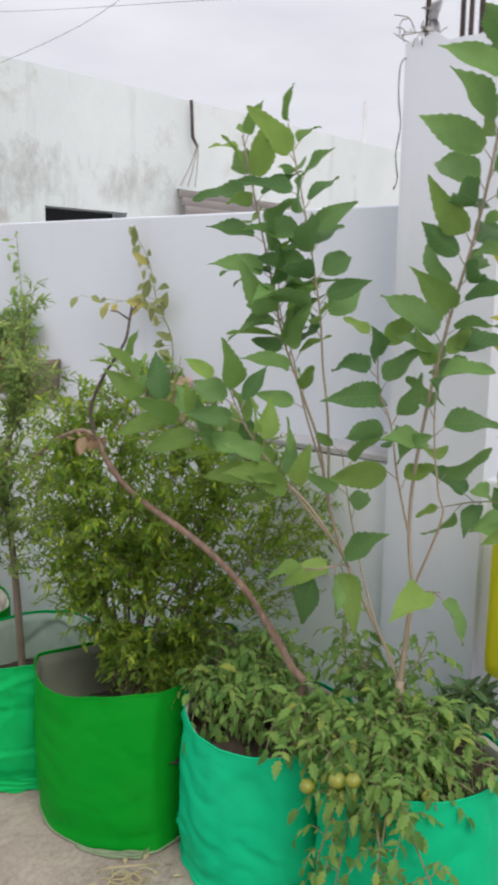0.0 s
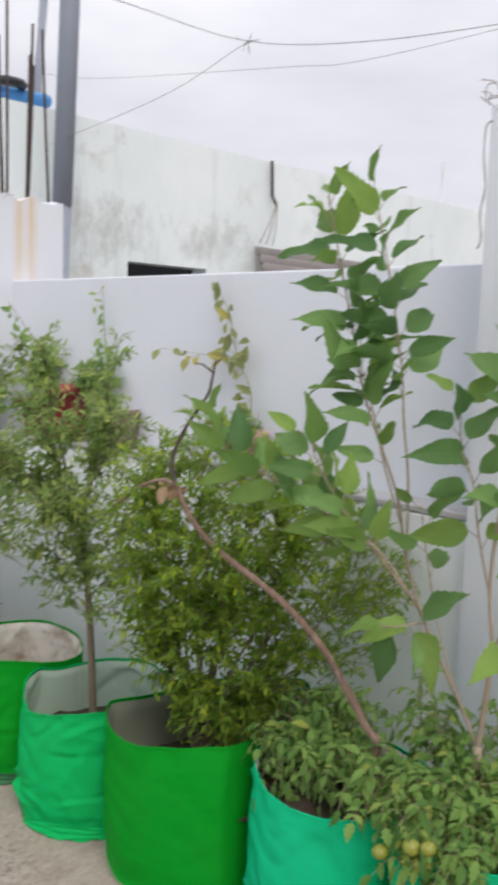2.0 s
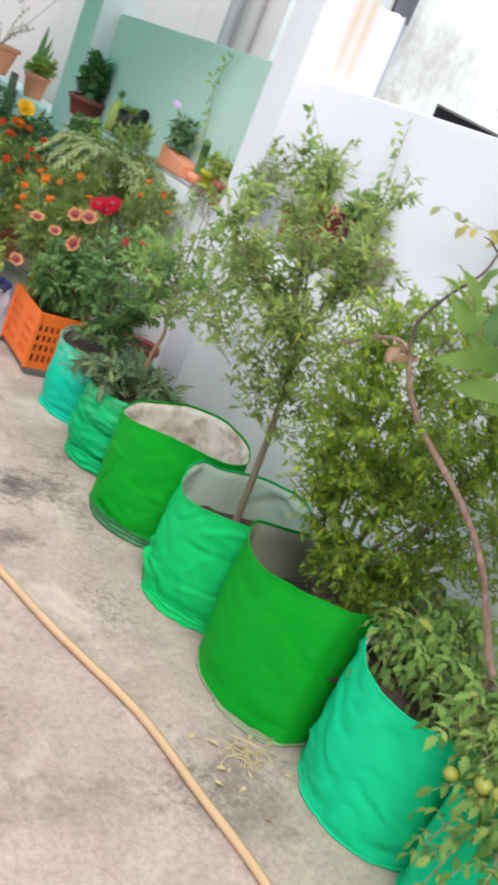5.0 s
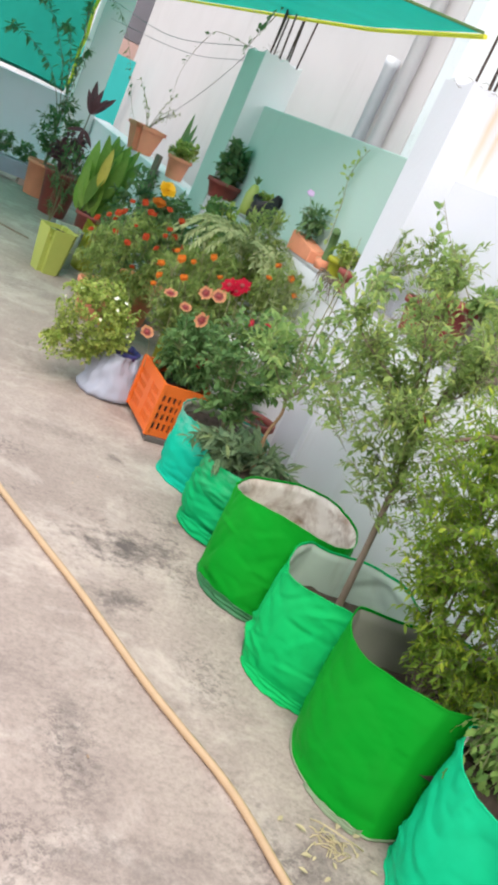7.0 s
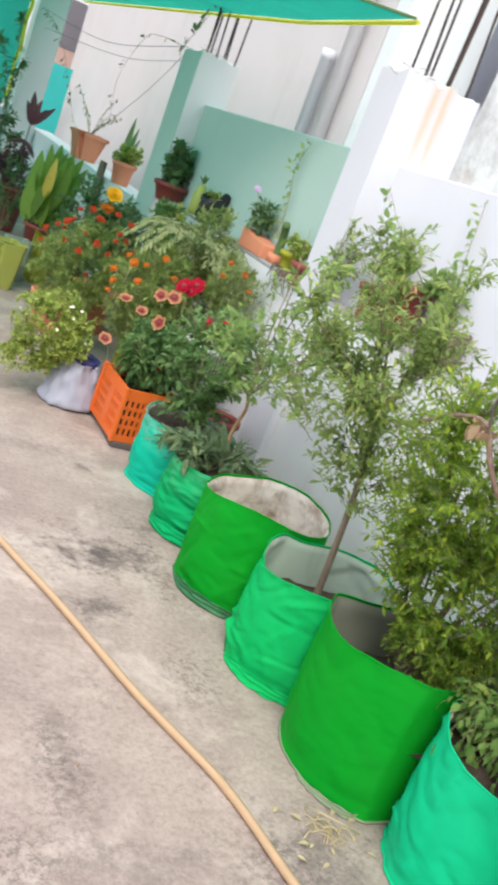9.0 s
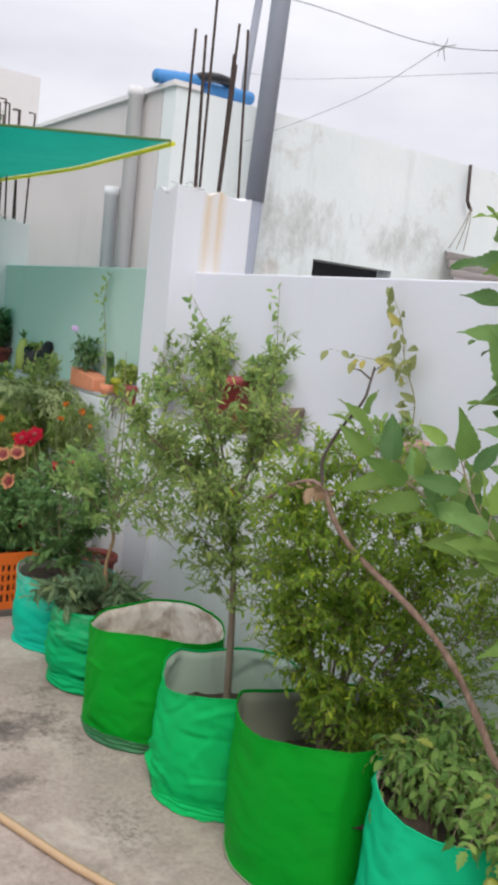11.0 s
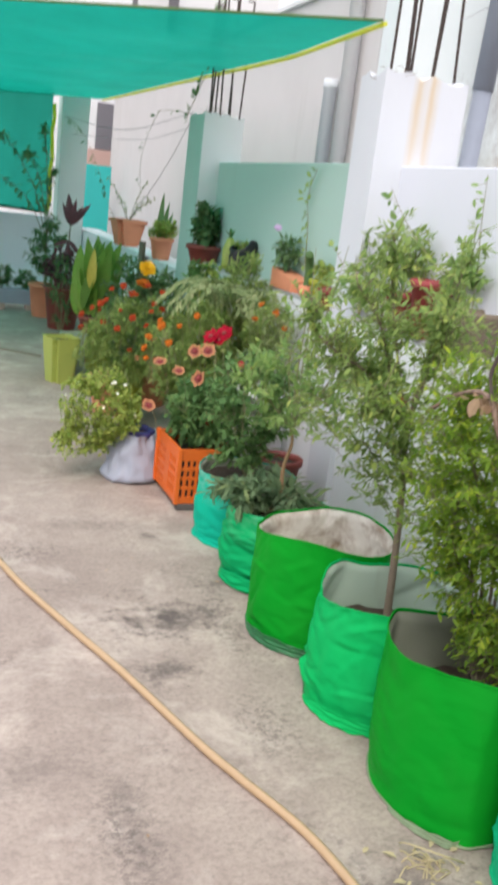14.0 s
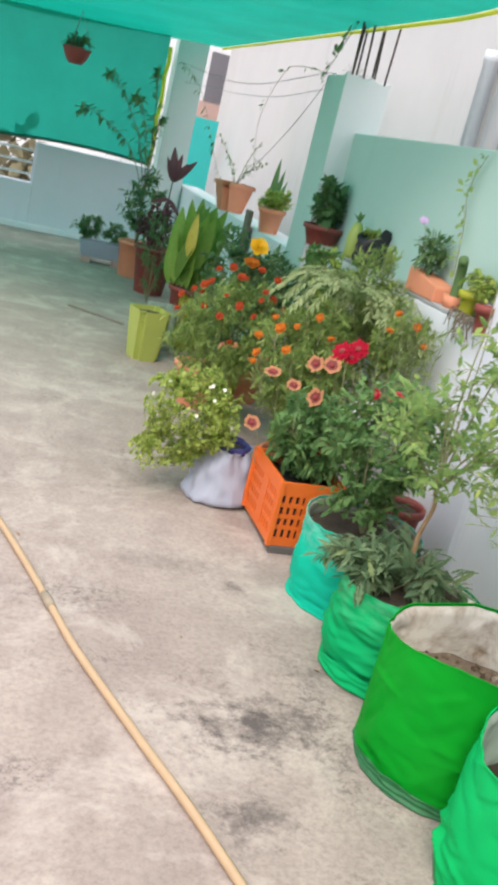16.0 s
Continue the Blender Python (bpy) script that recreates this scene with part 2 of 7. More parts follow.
def can_build(n, l, b):
    """Thin yellow plastic that lets some light through, scuffed and dusty."""
    col = mixc(n, l, noise_fac(n, l, 5.0, 5, 0.6), (0.74, 0.75, 0.05), (0.86, 0.84, 0.10))
    scuff = ramp(n, l, noise_fac(n, l, 20.0, 7, 0.75), [(0.56, (0, 0, 0)), (0.72, (0.35, 0.35, 0.35))])
    col = mixc(n, l, scuff, col, (0.40, 0.36, 0.10))
    l.new(col, b.inputs["Base Color"])
    b.inputs["Roughness"].default_value = 0.4
    tr = n.new("ShaderNodeBsdfTranslucent")
    l.new(col, tr.inputs["Color"])
    ms = n.new("ShaderNodeMixShader")
    ms.inputs[0].default_value = 0.45
    l.new(b.outputs[0], ms.inputs[1])
    l.new(tr.outputs[0], ms.inputs[2])
    l.new(ms.outputs[0], n["Material Output"].inputs["Surface"])


M_CAN = mat("thin_yellow_plastic", can_build)
M_LIMECAN = plain("lime_yellow_plastic", (0.40, 0.41, 0.03), 0.4, 0.2, 9)
M_CRUMB = leaf_mat("soil_crumb", (0.10, 0.07, 0.05), (0.26, 0.19, 0.13), (0.42, 0.36, 0.28), 0.2, 0.0, 0.95)
M_BLUE = plain("blue_plastic", (0.05, 0.24, 0.55), 0.5, 0.12, 6)
M_BLACK = plain("black_plastic", (0.02, 0.02, 0.025), 0.45, 0.3, 10)
M_HOSE = plain("tan_hose_rubber", (0.46, 0.315, 0.185), 0.5, 0.12, 20)
M_MULB = object_leaf("mulberry_leaf", (0.085, 0.195, 0.065), (0.20, 0.36, 0.115), 0.42)
M_CANNA = object_leaf("canna_leaf", (0.14, 0.28, 0.055), (0.31, 0.49, 0.10), 0.5)
M_LF_CREAM = leaf_mat("pale_frond_leaf", (0.20, 0.28, 0.12), (0.42, 0.48, 0.24), (0.55, 0.55, 0.32), 0.15)
M_LF_PURPLE = leaf_mat("purple_leaf", (0.11, 0.05, 0.06), (0.22, 0.09, 0.11), (0.26, 0.12, 0.10), 0.1)
M_LF_DRY = leaf_mat("dry_leaf", (0.30, 0.17, 0.10), (0.52, 0.36, 0.25), (0.55, 0.45, 0.25), 0.2)
M_STEMTAN = plain("tan_stem", (0.31, 0.25, 0.18), 0.75, 0.25, 30, bumpy=0.3)
M_TOMATO = plain("unripe_tomato", (0.23, 0.25, 0.04), 0.3, 0.2, 12, bumpy=0)
M_F_PEACH = plain("peach_petal", (0.42, 0.19, 0.095), 0.7, 0.3, 150, spec=0.1)
M_F_ORANGE = plain("orange_petal", (0.31, 0.042, 0.014), 0.7, 0.3, 150, spec=0.1)
M_F_AMBER = plain("amber_petal", (0.42, 0.115, 0.014), 0.7, 0.3, 150, spec=0.1)
M_F_YELLOW = plain("yellow_petal", (0.75, 0.42, 0.01), 0.6, 0.15, 60)
M_F_RED = plain("red_petal", (0.30, 0.003, 0.018), 0.6, 0.35, 120, spec=0.1)
M_F_PINK = plain("pink_petal", (0.50, 0.02, 0.05), 0.5, 0.2, 60)
M_F_WHITE = plain("white_petal", (0.82, 0.82, 0.74), 0.6, 0.08, 60)
M_F_LILAC = plain("lilac_petal", (0.66, 0.46, 0.72), 0.6, 0.1, 60)
M_F_RUSSET = plain("russet_petal_base", (0.16, 0.025, 0.02), 0.7, 0.4, 200)
M_F_MAROON = plain("maroon_centre", (0.22, 0.03, 0.03), 0.8, 0.3, 80)
M_STRAW = plain("dry_straw", (0.47, 0.39, 0.23), 0.8, 0.2, 40)
M_WIRE = plain("grey_wire", (0.22, 0.22, 0.25), 0.6, 0.2, 10)
M_MULBY = object_leaf("young_leaf", (0.15, 0.28, 0.07), (0.27, 0.42, 0.10), 0.5)
M_LF_OLIVE = leaf_mat("olive_vine_leaf", (0.19, 0.23, 0.09), (0.36, 0.39, 0.16), (0.62, 0.50, 0.12), 0.25, 0.4)
M_LF_BUSH = leaf_mat("bush_leaf", (0.09, 0.205, 0.035), (0.29, 0.45, 0.065), (0.62, 0.72, 0.07), 0.22, 0.55)
M_LF_POM = leaf_mat("tree_leaf", (0.12, 0.22, 0.07), (0.36, 0.49, 0.16), (0.66, 0.72, 0.20), 0.18, 0.5)
M_LF_LIME = leaf_mat("citrus_leaf", (0.12, 0.25, 0.08), (0.34, 0.50, 0.17), (0.56, 0.64, 0.16), 0.14, 0.5)
M_LF_DARK = leaf_mat("dark_leaf", (0.06, 0.14, 0.065), (0.18, 0.30, 0.125), (0.24, 0.33, 0.11), 0.08)
M_LF_TOM = leaf_mat("tomato_leaf", (0.09, 0.21, 0.055), (0.25, 0.41, 0.11), (0.46, 0.50, 0.12), 0.12, 0.45)
M_LF_SAGE = leaf_mat("grey_green_leaf", (0.09, 0.165, 0.09), (0.22, 0.32, 0.17), (0.28, 0.36, 0.16), 0.1)
M_LF_ROSE = leaf_mat("rose_leaf", (0.075, 0.18, 0.065), (0.20, 0.36, 0.13), (0.34, 0.48, 0.14), 0.1, 0.45)
M_LF_YEL = leaf_mat("yellow_green_leaf", (0.20, 0.31, 0.06), (0.47, 0.57, 0.15), (0.64, 0.62, 0.17), 0.2, 0.45)
M_LF_FEATHER = leaf_mat("feathery_leaf", (0.14, 0.235, 0.06), (0.34, 0.45, 0.14), (0.50, 0.54, 0.17), 0.16, 0.45)


# ---- mesh helpers ----
def part(name, bm, material, parent=None, label="", smooth=False):
    me = bpy.data.meshes.new(name)
    bm.to_mesh(me)
    bm.free()
    me.materials.append(material)
    if smooth:
        me.shade_smooth()
    ob = new(name, me)
    ob.parent = parent
    if label:
        tagged(ob, label)
    return ob


def thing(name, x, y, z, label, category, group="", kind=""):
    e = new(name)
    e.empty_display_size = 0.05
    e.location = (x, y, z)
    return tagged(e, label, category, group, kind)


def add_box(bm, x0, x1, y0, y1, z0, z1, bevel=0.0):
    vs = [bm.verts.new((x, y, z)) for z in (z0, z1) for x, y in ((x0, y0), (x1, y0), (x1, y1), (x0, y1))]
    fs = [bm.faces.new([vs[i] for i in f]) for f in ((3, 2, 1, 0), (4, 5, 6, 7), (0, 1, 5, 4), (1, 2, 6, 5), (2, 3, 7, 6), (3, 0, 4, 7))]
    if bevel:
        es = list({e for f in fs for e in f.edges})
        bmesh.ops.bevel(bm, geom=es, offset=bevel, segments=2, affect="EDGES", profile=0.5)
    return bm


def box(x0, x1, y0, y1, z0, z1, bevel=0.0):
    return add_box(bmesh.new(), x0, x1, y0, y1, z0, z1, bevel)


def lathe(profile, seg=24, wobble=0.0, seed=0):
    """Turn a profile of (radius, z) about the z axis."""
    bm = bmesh.new()
    rings = []
    for r, z in profile:
        ring = []
        for k in range(seg):
            a = 2 * math.pi * k / seg
            rr = r * (1 + wobble * noise.noise(Vector((math.cos(a) * 1.5 + seed, math.sin(a) * 1.5, z * 4))))
            ring.append(bm.verts.new((rr * math.cos(a), rr * math.sin(a), z)))
        rings.append(ring)
    for a, b in zip(rings, rings[1:]):
        for k in range(seg):
            bm.faces.new((a[k], a[(k + 1) % seg], b[(k + 1) % seg], b[k]))
    return bm


class Acc:
    """Collects tubes and leaves into one mesh."""
    def __init__(self):
        self.v, self.f, self.n = [], [], 0

    def add(self, verts, faces):
        verts = np.asarray(verts, float)
        self.v.append(verts)
        self.f.extend([tuple(i + self.n for i in f) for f in faces])
        self.n += len(verts)

    def tube(self, pts, radii, sides=5):
        pts = [Vector(p) for p in pts]
        out = []
        for k, p in enumerate(pts):
            d = (pts[min(k + 1, len(pts) - 1)] - pts[max(k - 1, 0)])
            d = d.normalized() if d.length > 1e-9 else Vector((0, 0, 1))
            u = d.orthogonal().normalized() if k == 0 else (u - d * u.dot(d)).normalized()
            w = d.cross(u)
            r = radii[k]
            for s in range(sides):
                a = 2 * math.pi * s / sides
                out.append(p + (u * math.cos(a) + w * math.sin(a)) * r)
        faces = []
        for k in range(len(pts) - 1):
            for s in range(sides):
                a, b = k * sides + s, k * sides + (s + 1) % sides
                faces.append((a, b, b + sides, a + sides))
        faces.append(tuple(range(sides))[::-1])
        faces.append(tuple((len(pts) - 1) * sides + s for s in range(sides)))
        self.add(out, faces)

    def leaf(self, template, p, direction, up, size):
        d = Vector(direction).normalized()
        x = d.cross(Vector(up))
        x = x.normalized() if x.length > 1e-6 else d.orthogonal().normalized()
        n = x.cross(d)
        tv, tf = template
        m = np.array([x, d, n]) * size
        self.add(tv @ m + np.array(p), tf)

    def mesh(self, name, material, smooth=False):
        me = bpy.data.meshes.new(name)
        me.from_pydata(np.concatenate(self.v).tolist() if self.v else [], [], self.f)
        me.materials.append(material)
        if smooth:
            me.shade_smooth()
        return me

    def part(self, name, material, parent=None, label="", smooth=False, kind=""):
        ob = new(name, self.mesh(name, material, smooth))
        ob.parent = parent
        if parent is not None:
            ob.matrix_parent_inverse = Matrix.Translation(parent.location).inverted()
        return tagged(ob, label, kind=kind)


def leaf_template(width=0.4, fold=0.12, curl=-0.15, tip=1.0, rows=4):
    """A leaf of unit length along +y, folded along its midrib and curled down."""
    v, f = [], []
    for k in range(rows + 1):
        s = k / rows
        w = width * 0.5 * math.sin(math.pi * min(1, s ** 0.8 * 0.97 + 0.02)) ** (0.8 * tip)
        z = curl * s * s
        v += [(-w, s, z + fold * w * 2), (0, s, z), (w, s, z + fold * w * 2)]
    for k in range(rows):
        a = 3 * k
        f += [(a, a + 1, a + 4, a + 3), (a + 1, a + 2, a + 5, a + 4)]
    return np.array(v), f


def tooth_leaf(width, seed, curl=-0.25, fold=0.42):
    """A broad leaf with a toothed margin and a drawn-out tip (unit length along +y)."""
    rng = random.Random(seed)
    rows = 18
    v, f = [], []
    for k in range(rows + 1):
        s = k / rows
        w = width * 0.5 * math.sin(math.pi * min(1.0, (s * 0.98 + 0.02) ** 0.62)) ** 0.9
        if s > 0.62:
            w = min(w, width * 0.5 * (0.86 * ((1 - s) / 0.38) ** 1.15 + 0.02))
        w *= 1.0 + (0.06 if k % 2 else -0.04) + rng.uniform(-0.03, 0.03)
        z = curl * s * s
        wave = 0.05 * math.sin(s * 9 + seed * 1.7)
        v += [(-w, s + 0.02 * (k % 2), z + fold * w + wave), (-w * 0.5, s, z + fold * w * 0.35), (0, s, z),
              (w * 0.5, s, z + fold * w * 0.35), (w, s + 0.02 * (k % 2), z + fold * w - wave)]
    for k in range(rows):
        for c in range(4):
            a = 5 * k + c
            f.append((a, a + 1, a + 6, a + 5))
    return np.array(v), f


def bend(points, seg=6):
    """A smooth line through the points (Catmull-Rom)."""
    p = [Vector(q) for q in points]
    p = [p[0] * 2 - p[1]] + p + [p[-1] * 2 - p[-2]]
    out = []
    for i in range(1, len(p) - 2):
        for k in range(seg):
            t = k / seg
            a, b, c, d = p[i - 1], p[i], p[i + 1], p[i + 2]
            out.append(0.5 * ((2 * b) + (c - a) * t + (2 * a - 5 * b + 4 * c - d) * t * t + (3 * b - a - 3 * c + d) * t ** 3))
    out.append(p[-2])
    return out


def taper(n, r0, r1):
    return [r0 + (r1 - r0) * k / max(1, n - 1) for k in range(n)]


LEAF_NARROW = leaf_template(0.26, 0.1, -0.12, rows=3)
LEAF_NEEDLE = leaf_template(0.11, 0.1, -0.2, rows=2)
LEAF_BUSH = leaf_template(0.34, 0.1, -0.14, rows=3)
LEAF_OVAL = leaf_template(0.46, 0.12, -0.15, rows=3)
LEAF_ROUND = leaf_template(0.66, 0.1, -0.18, rows=3)
LEAF_BLADE = leaf_template(0.13, 0.15, -0.3, rows=6)


def rand_dir(rng):
    z = rng.uniform(-1, 1)
    a = rng.uniform(0, 2 * math.pi)
    q = math.sqrt(1 - z * z)
    return Vector((q * math.cos(a), q * math.sin(a), z))


def crown(wood, leaves, nodes, clumps, rng, templates, size, per_twig=9, twig_r=0.0012, lift=0.35, droop=0.0, reach=0.17):
    """Fill clumps (centre, radii, number of twigs) with leafy twigs that spring from the nearest skeleton node."""
    nodes = [Vector(q) for q in nodes]
    for c, radii, count in clumps:
        c = Vector(c)
        for _ in range(count):
            d = rand_dir(rng)
            k = rng.uniform(0.25, 1.0) ** 0.5
            tip = c + Vector((d.x * radii[0], d.y * radii[1], d.z * radii[2])) * k
            tip += noise.noise_vector(tip * 4.0) * 0.05
            root = min(nodes, key=lambda q: (q - tip).length + 1.2 * max(0.0, q.z - tip.z + 0.05) + rng.uniform(0, 0.06))
            if (root - tip).length > reach:
                root = tip + (root - tip).normalized() * reach * rng.uniform(0.55, 1.0)
            mid = (root + tip) * 0.5 + Vector((rng.uniform(-.02, .02), rng.uniform(-.02, .02), lift * 0.06))
            line = bend([root, mid, tip], 3)
            wood.tube(line, taper(len(line), twig_r, twig_r * 0.4), 3)
            ax = (tip - mid).normalized()
            for j in range(per_twig):
                s = 0.06 + 0.94 * (j + rng.random() * 0.6) / per_twig
                i0 = min(int(s * (len(line) - 1)), len(line) - 2)
                pos = line[i0].lerp(line[i0 + 1], s * (len(line) - 1) - i0)
                out = rand_dir(rng)
                out = (out - ax * out.dot(ax)).normalized()
                dirn = (ax * rng.uniform(0.4, 0.9) + out * rng.uniform(0.5, 1.0) + Vector((0, 0, lift * rng.random() - droop))).normalized()
                up = Vector((rng.uniform(-.5, .5), rng.uniform(-.5, .5), 1))
                leaves.leaf(rng.choice(templates), pos, dirn, up, size * rng.uniform(0.65, 1.25))


# ---- setting ----
def floor_build(n, l, b):
    """Old cement screed: trowel sweeps, pale worn areas, dark specks and damp stains."""
    big = noise_fac(n, l, 0.7, 8, 0.66)
    col = ramp(n, l, big, [(0.32, (0.315, 0.252, 0.216)), (0.5, (0.412, 0.338, 0.29)), (0.68, (0.475, 0.40, 0.346))])
    mid = ramp(n, l, noise_fac(n, l, 5.5, 8, 0.72), [(0.36, (0, 0, 0)), (0.62, (1, 1, 1))])
    col = mixc(n, l, mid, mixc(n, l, 0.45, col, (0.23, 0.178, 0.157)), col)
    fine = noise_fac(n, l, 55.0, 6, 0.75)
    grit = ramp(n, l, fine, [(0.38, (1, 1, 1)), (0.56, (0, 0, 0))])
    col = mixc(n, l, mixc(n, l, 1.0, grit, (0.4, 0.4, 0.4), "MULTIPLY"), col, (0.16, 0.13, 0.12))
    tcb = n.new("ShaderNodeTexCoord")
    warp = n.new("ShaderNodeTexNoise")
    warp.inputs["Scale"].default_value = 1.1
    warp.inputs["Detail"].default_value = 3.0
    l.new(tcb.outputs["Object"], warp.inputs["Vector"])
    wv = n.new("ShaderNodeVectorMath")
    wv.operation = "MULTIPLY_ADD"
    wv.inputs[1].default_value = (0.9, 0.9, 0)
    l.new(warp.outputs["Color"], wv.inputs[0])
    l.new(tcb.outputs["Object"], wv.inputs[2])
    for turn, lo, share in ((62, 0.60, 0.22), (-24, 0.63, 0.16)):
        rot = n.new("ShaderNodeMapping")
        rot.inputs["Rotation"].default_value = (0, 0, radians(turn))
        rot.inputs["Scale"].default_value = (3.0, 42.0, 1.0)
        l.new(wv.outputs[0], rot.inputs["Vector"])
        lines = n.new("ShaderNodeTexNoise")
        lines.inputs["Scale"].default_value = 1.6
        lines.inputs["Detail"].default_value = 5.0
        lines.inputs["Roughness"].default_value = 0.7
        l.new(rot.outputs["Vector"], lines.inputs["Vector"])
        brush = ramp(n, l, lines.outputs["Fac"], [(lo, (0, 0, 0)), (lo + 0.12, (share, share, share))])
        col = mixc(n, l, brush, col, (0.17, 0.14, 0.13))
    worn = ramp(n, l, noise_fac(n, l, 2.6, 8, 0.72, dist=0.5), [(0.5, (0, 0, 0)), (0.66, (0.55, 0.55, 0.55))])
    col = mixc(n, l, worn, col, (0.57, 0.495, 0.435))
    speck = ramp(n, l, noise_fac(n, l, 30.0, 7, 0.82), [(0.525, (0, 0, 0)), (0.575, (1, 1, 1))])
    patch = ramp(n, l, noise_fac(n, l, 1.7, 7, 0.7, dist=0.6), [(0.50, (0, 0, 0)), (0.66, (0.6, 0.6, 0.6))])
    sp = mixc(n, l, 1.0, speck, patch, "MULTIPLY")
    col = mixc(n, l, sp, col, (0.10, 0.082, 0.078))
    tc = n.new("ShaderNodeTexCoord")
    wob = n.new("ShaderNodeTexNoise")
    wob.inputs["Scale"].default_value = 13.0
    wob.inputs["Detail"].default_value = 9.0
    wob.inputs["Roughness"].default_value = 0.78
    l.new(tc.outputs["Object"], wob.inputs["Vector"])
    for cx, cy, rx, ry, k in ((1.50, 4.92, 0.27, 0.17, 0.95), (1.39, 4.55, 0.14, 0.10, 0.8), (1.80, 5.22, 0.18, 0.14, 0.55),
                              (1.72, 3.42, 0.22, 0.26, 0.5), (1.12, 3.80, 0.08, 0.34, 0.4), (1.60, 5.75, 0.05, 0.05, 0.7), (0.85, 4.1, 0.25, 0.14, 0.35), (1.2, 3.45, 0.34, 0.10, 0.4), (1.35, 5.9, 0.3, 0.1, 0.3)):
        sub = n.new("ShaderNodeVectorMath")
        sub.operation = "SUBTRACT"
        sub.inputs[1].default_value = (cx, cy, 0)
        l.new(tc.outputs["Object"], sub.inputs[0])
        sc = n.new("ShaderNodeVectorMath")
        sc.operation = "MULTIPLY"
        sc.inputs[1].default_value = (1 / rx, 1 / ry, 0)
        l.new(sub.outputs[0], sc.inputs[0])
        ln = n.new("ShaderNodeVectorMath")
        ln.operation = "LENGTH"
        l.new(sc.outputs[0], ln.inputs[0])
        ad = n.new("ShaderNodeMath")
        ad.operation = "MULTIPLY_ADD"
        ad.inputs[1].default_value = 5.0
        l.new(wob.outputs["Fac"], ad.inputs[0])
        l.new(ln.outputs["Value"], ad.inputs[2])
        half = n.new("ShaderNodeMath")
        half.operation = "MULTIPLY"
        half.inputs[1].default_value = 0.235
        l.new(ad.outputs[0], half.inputs[0])
        st = ramp(n, l, half.outputs[0], [(0.58, (k, k, k)), (0.80, (0, 0, 0))])
        col = mixc(n, l, st, col, (0.09, 0.073, 0.068))
    crumbs = ramp(n, l, noise_fac(n, l, 34.0, 6, 0.85), [(0.5, (0, 0, 0)), (0.56, (1, 1, 1))])
    for cx, cy, rx, ry in ((1.10, 3.80, 0.13, 0.30), (0.90, 3.50, 0.26, 0.2), (1.64, 3.45, 0.2, 0.2), (1.62, 4.2, 0.14, 0.25), (0.78, 4.7, 0.2, 0.12), (1.70, 5.0, 0.1, 0.5), (1.0, 5.6, 0.3, 0.15)):
        sub = n.new("ShaderNodeVectorMath")
        sub.operation = "SUBTRACT"
        sub.inputs[1].default_value = (cx, cy, 0)
        l.new(tc.outputs["Object"], sub.inputs[0])
        sc = n.new("ShaderNodeVectorMath")
        sc.operation = "MULTIPLY"
        sc.inputs[1].default_value = (1 / rx, 1 / ry, 0)
        l.new(sub.outputs[0], sc.inputs[0])
        ln = n.new("ShaderNodeVectorMath")
        ln.operation = "LENGTH"
        l.new(sc.outputs[0], ln.inputs[0])
        soft_ = ramp(n, l, ln.outputs["Value"], [(0.25, (0.6, 0.6, 0.6)), (1.0, (0, 0, 0))])
        col = mixc(n, l, mixc(n, l, 1.0, soft_, crumbs, "MULTIPLY"), col, (0.085, 0.07, 0.065))
    l.new(col, b.inputs["Base Color"])
    b.inputs["Roughness"].default_value = 0.9
    bump(n, l, b, fine, 0.4, 0.004)


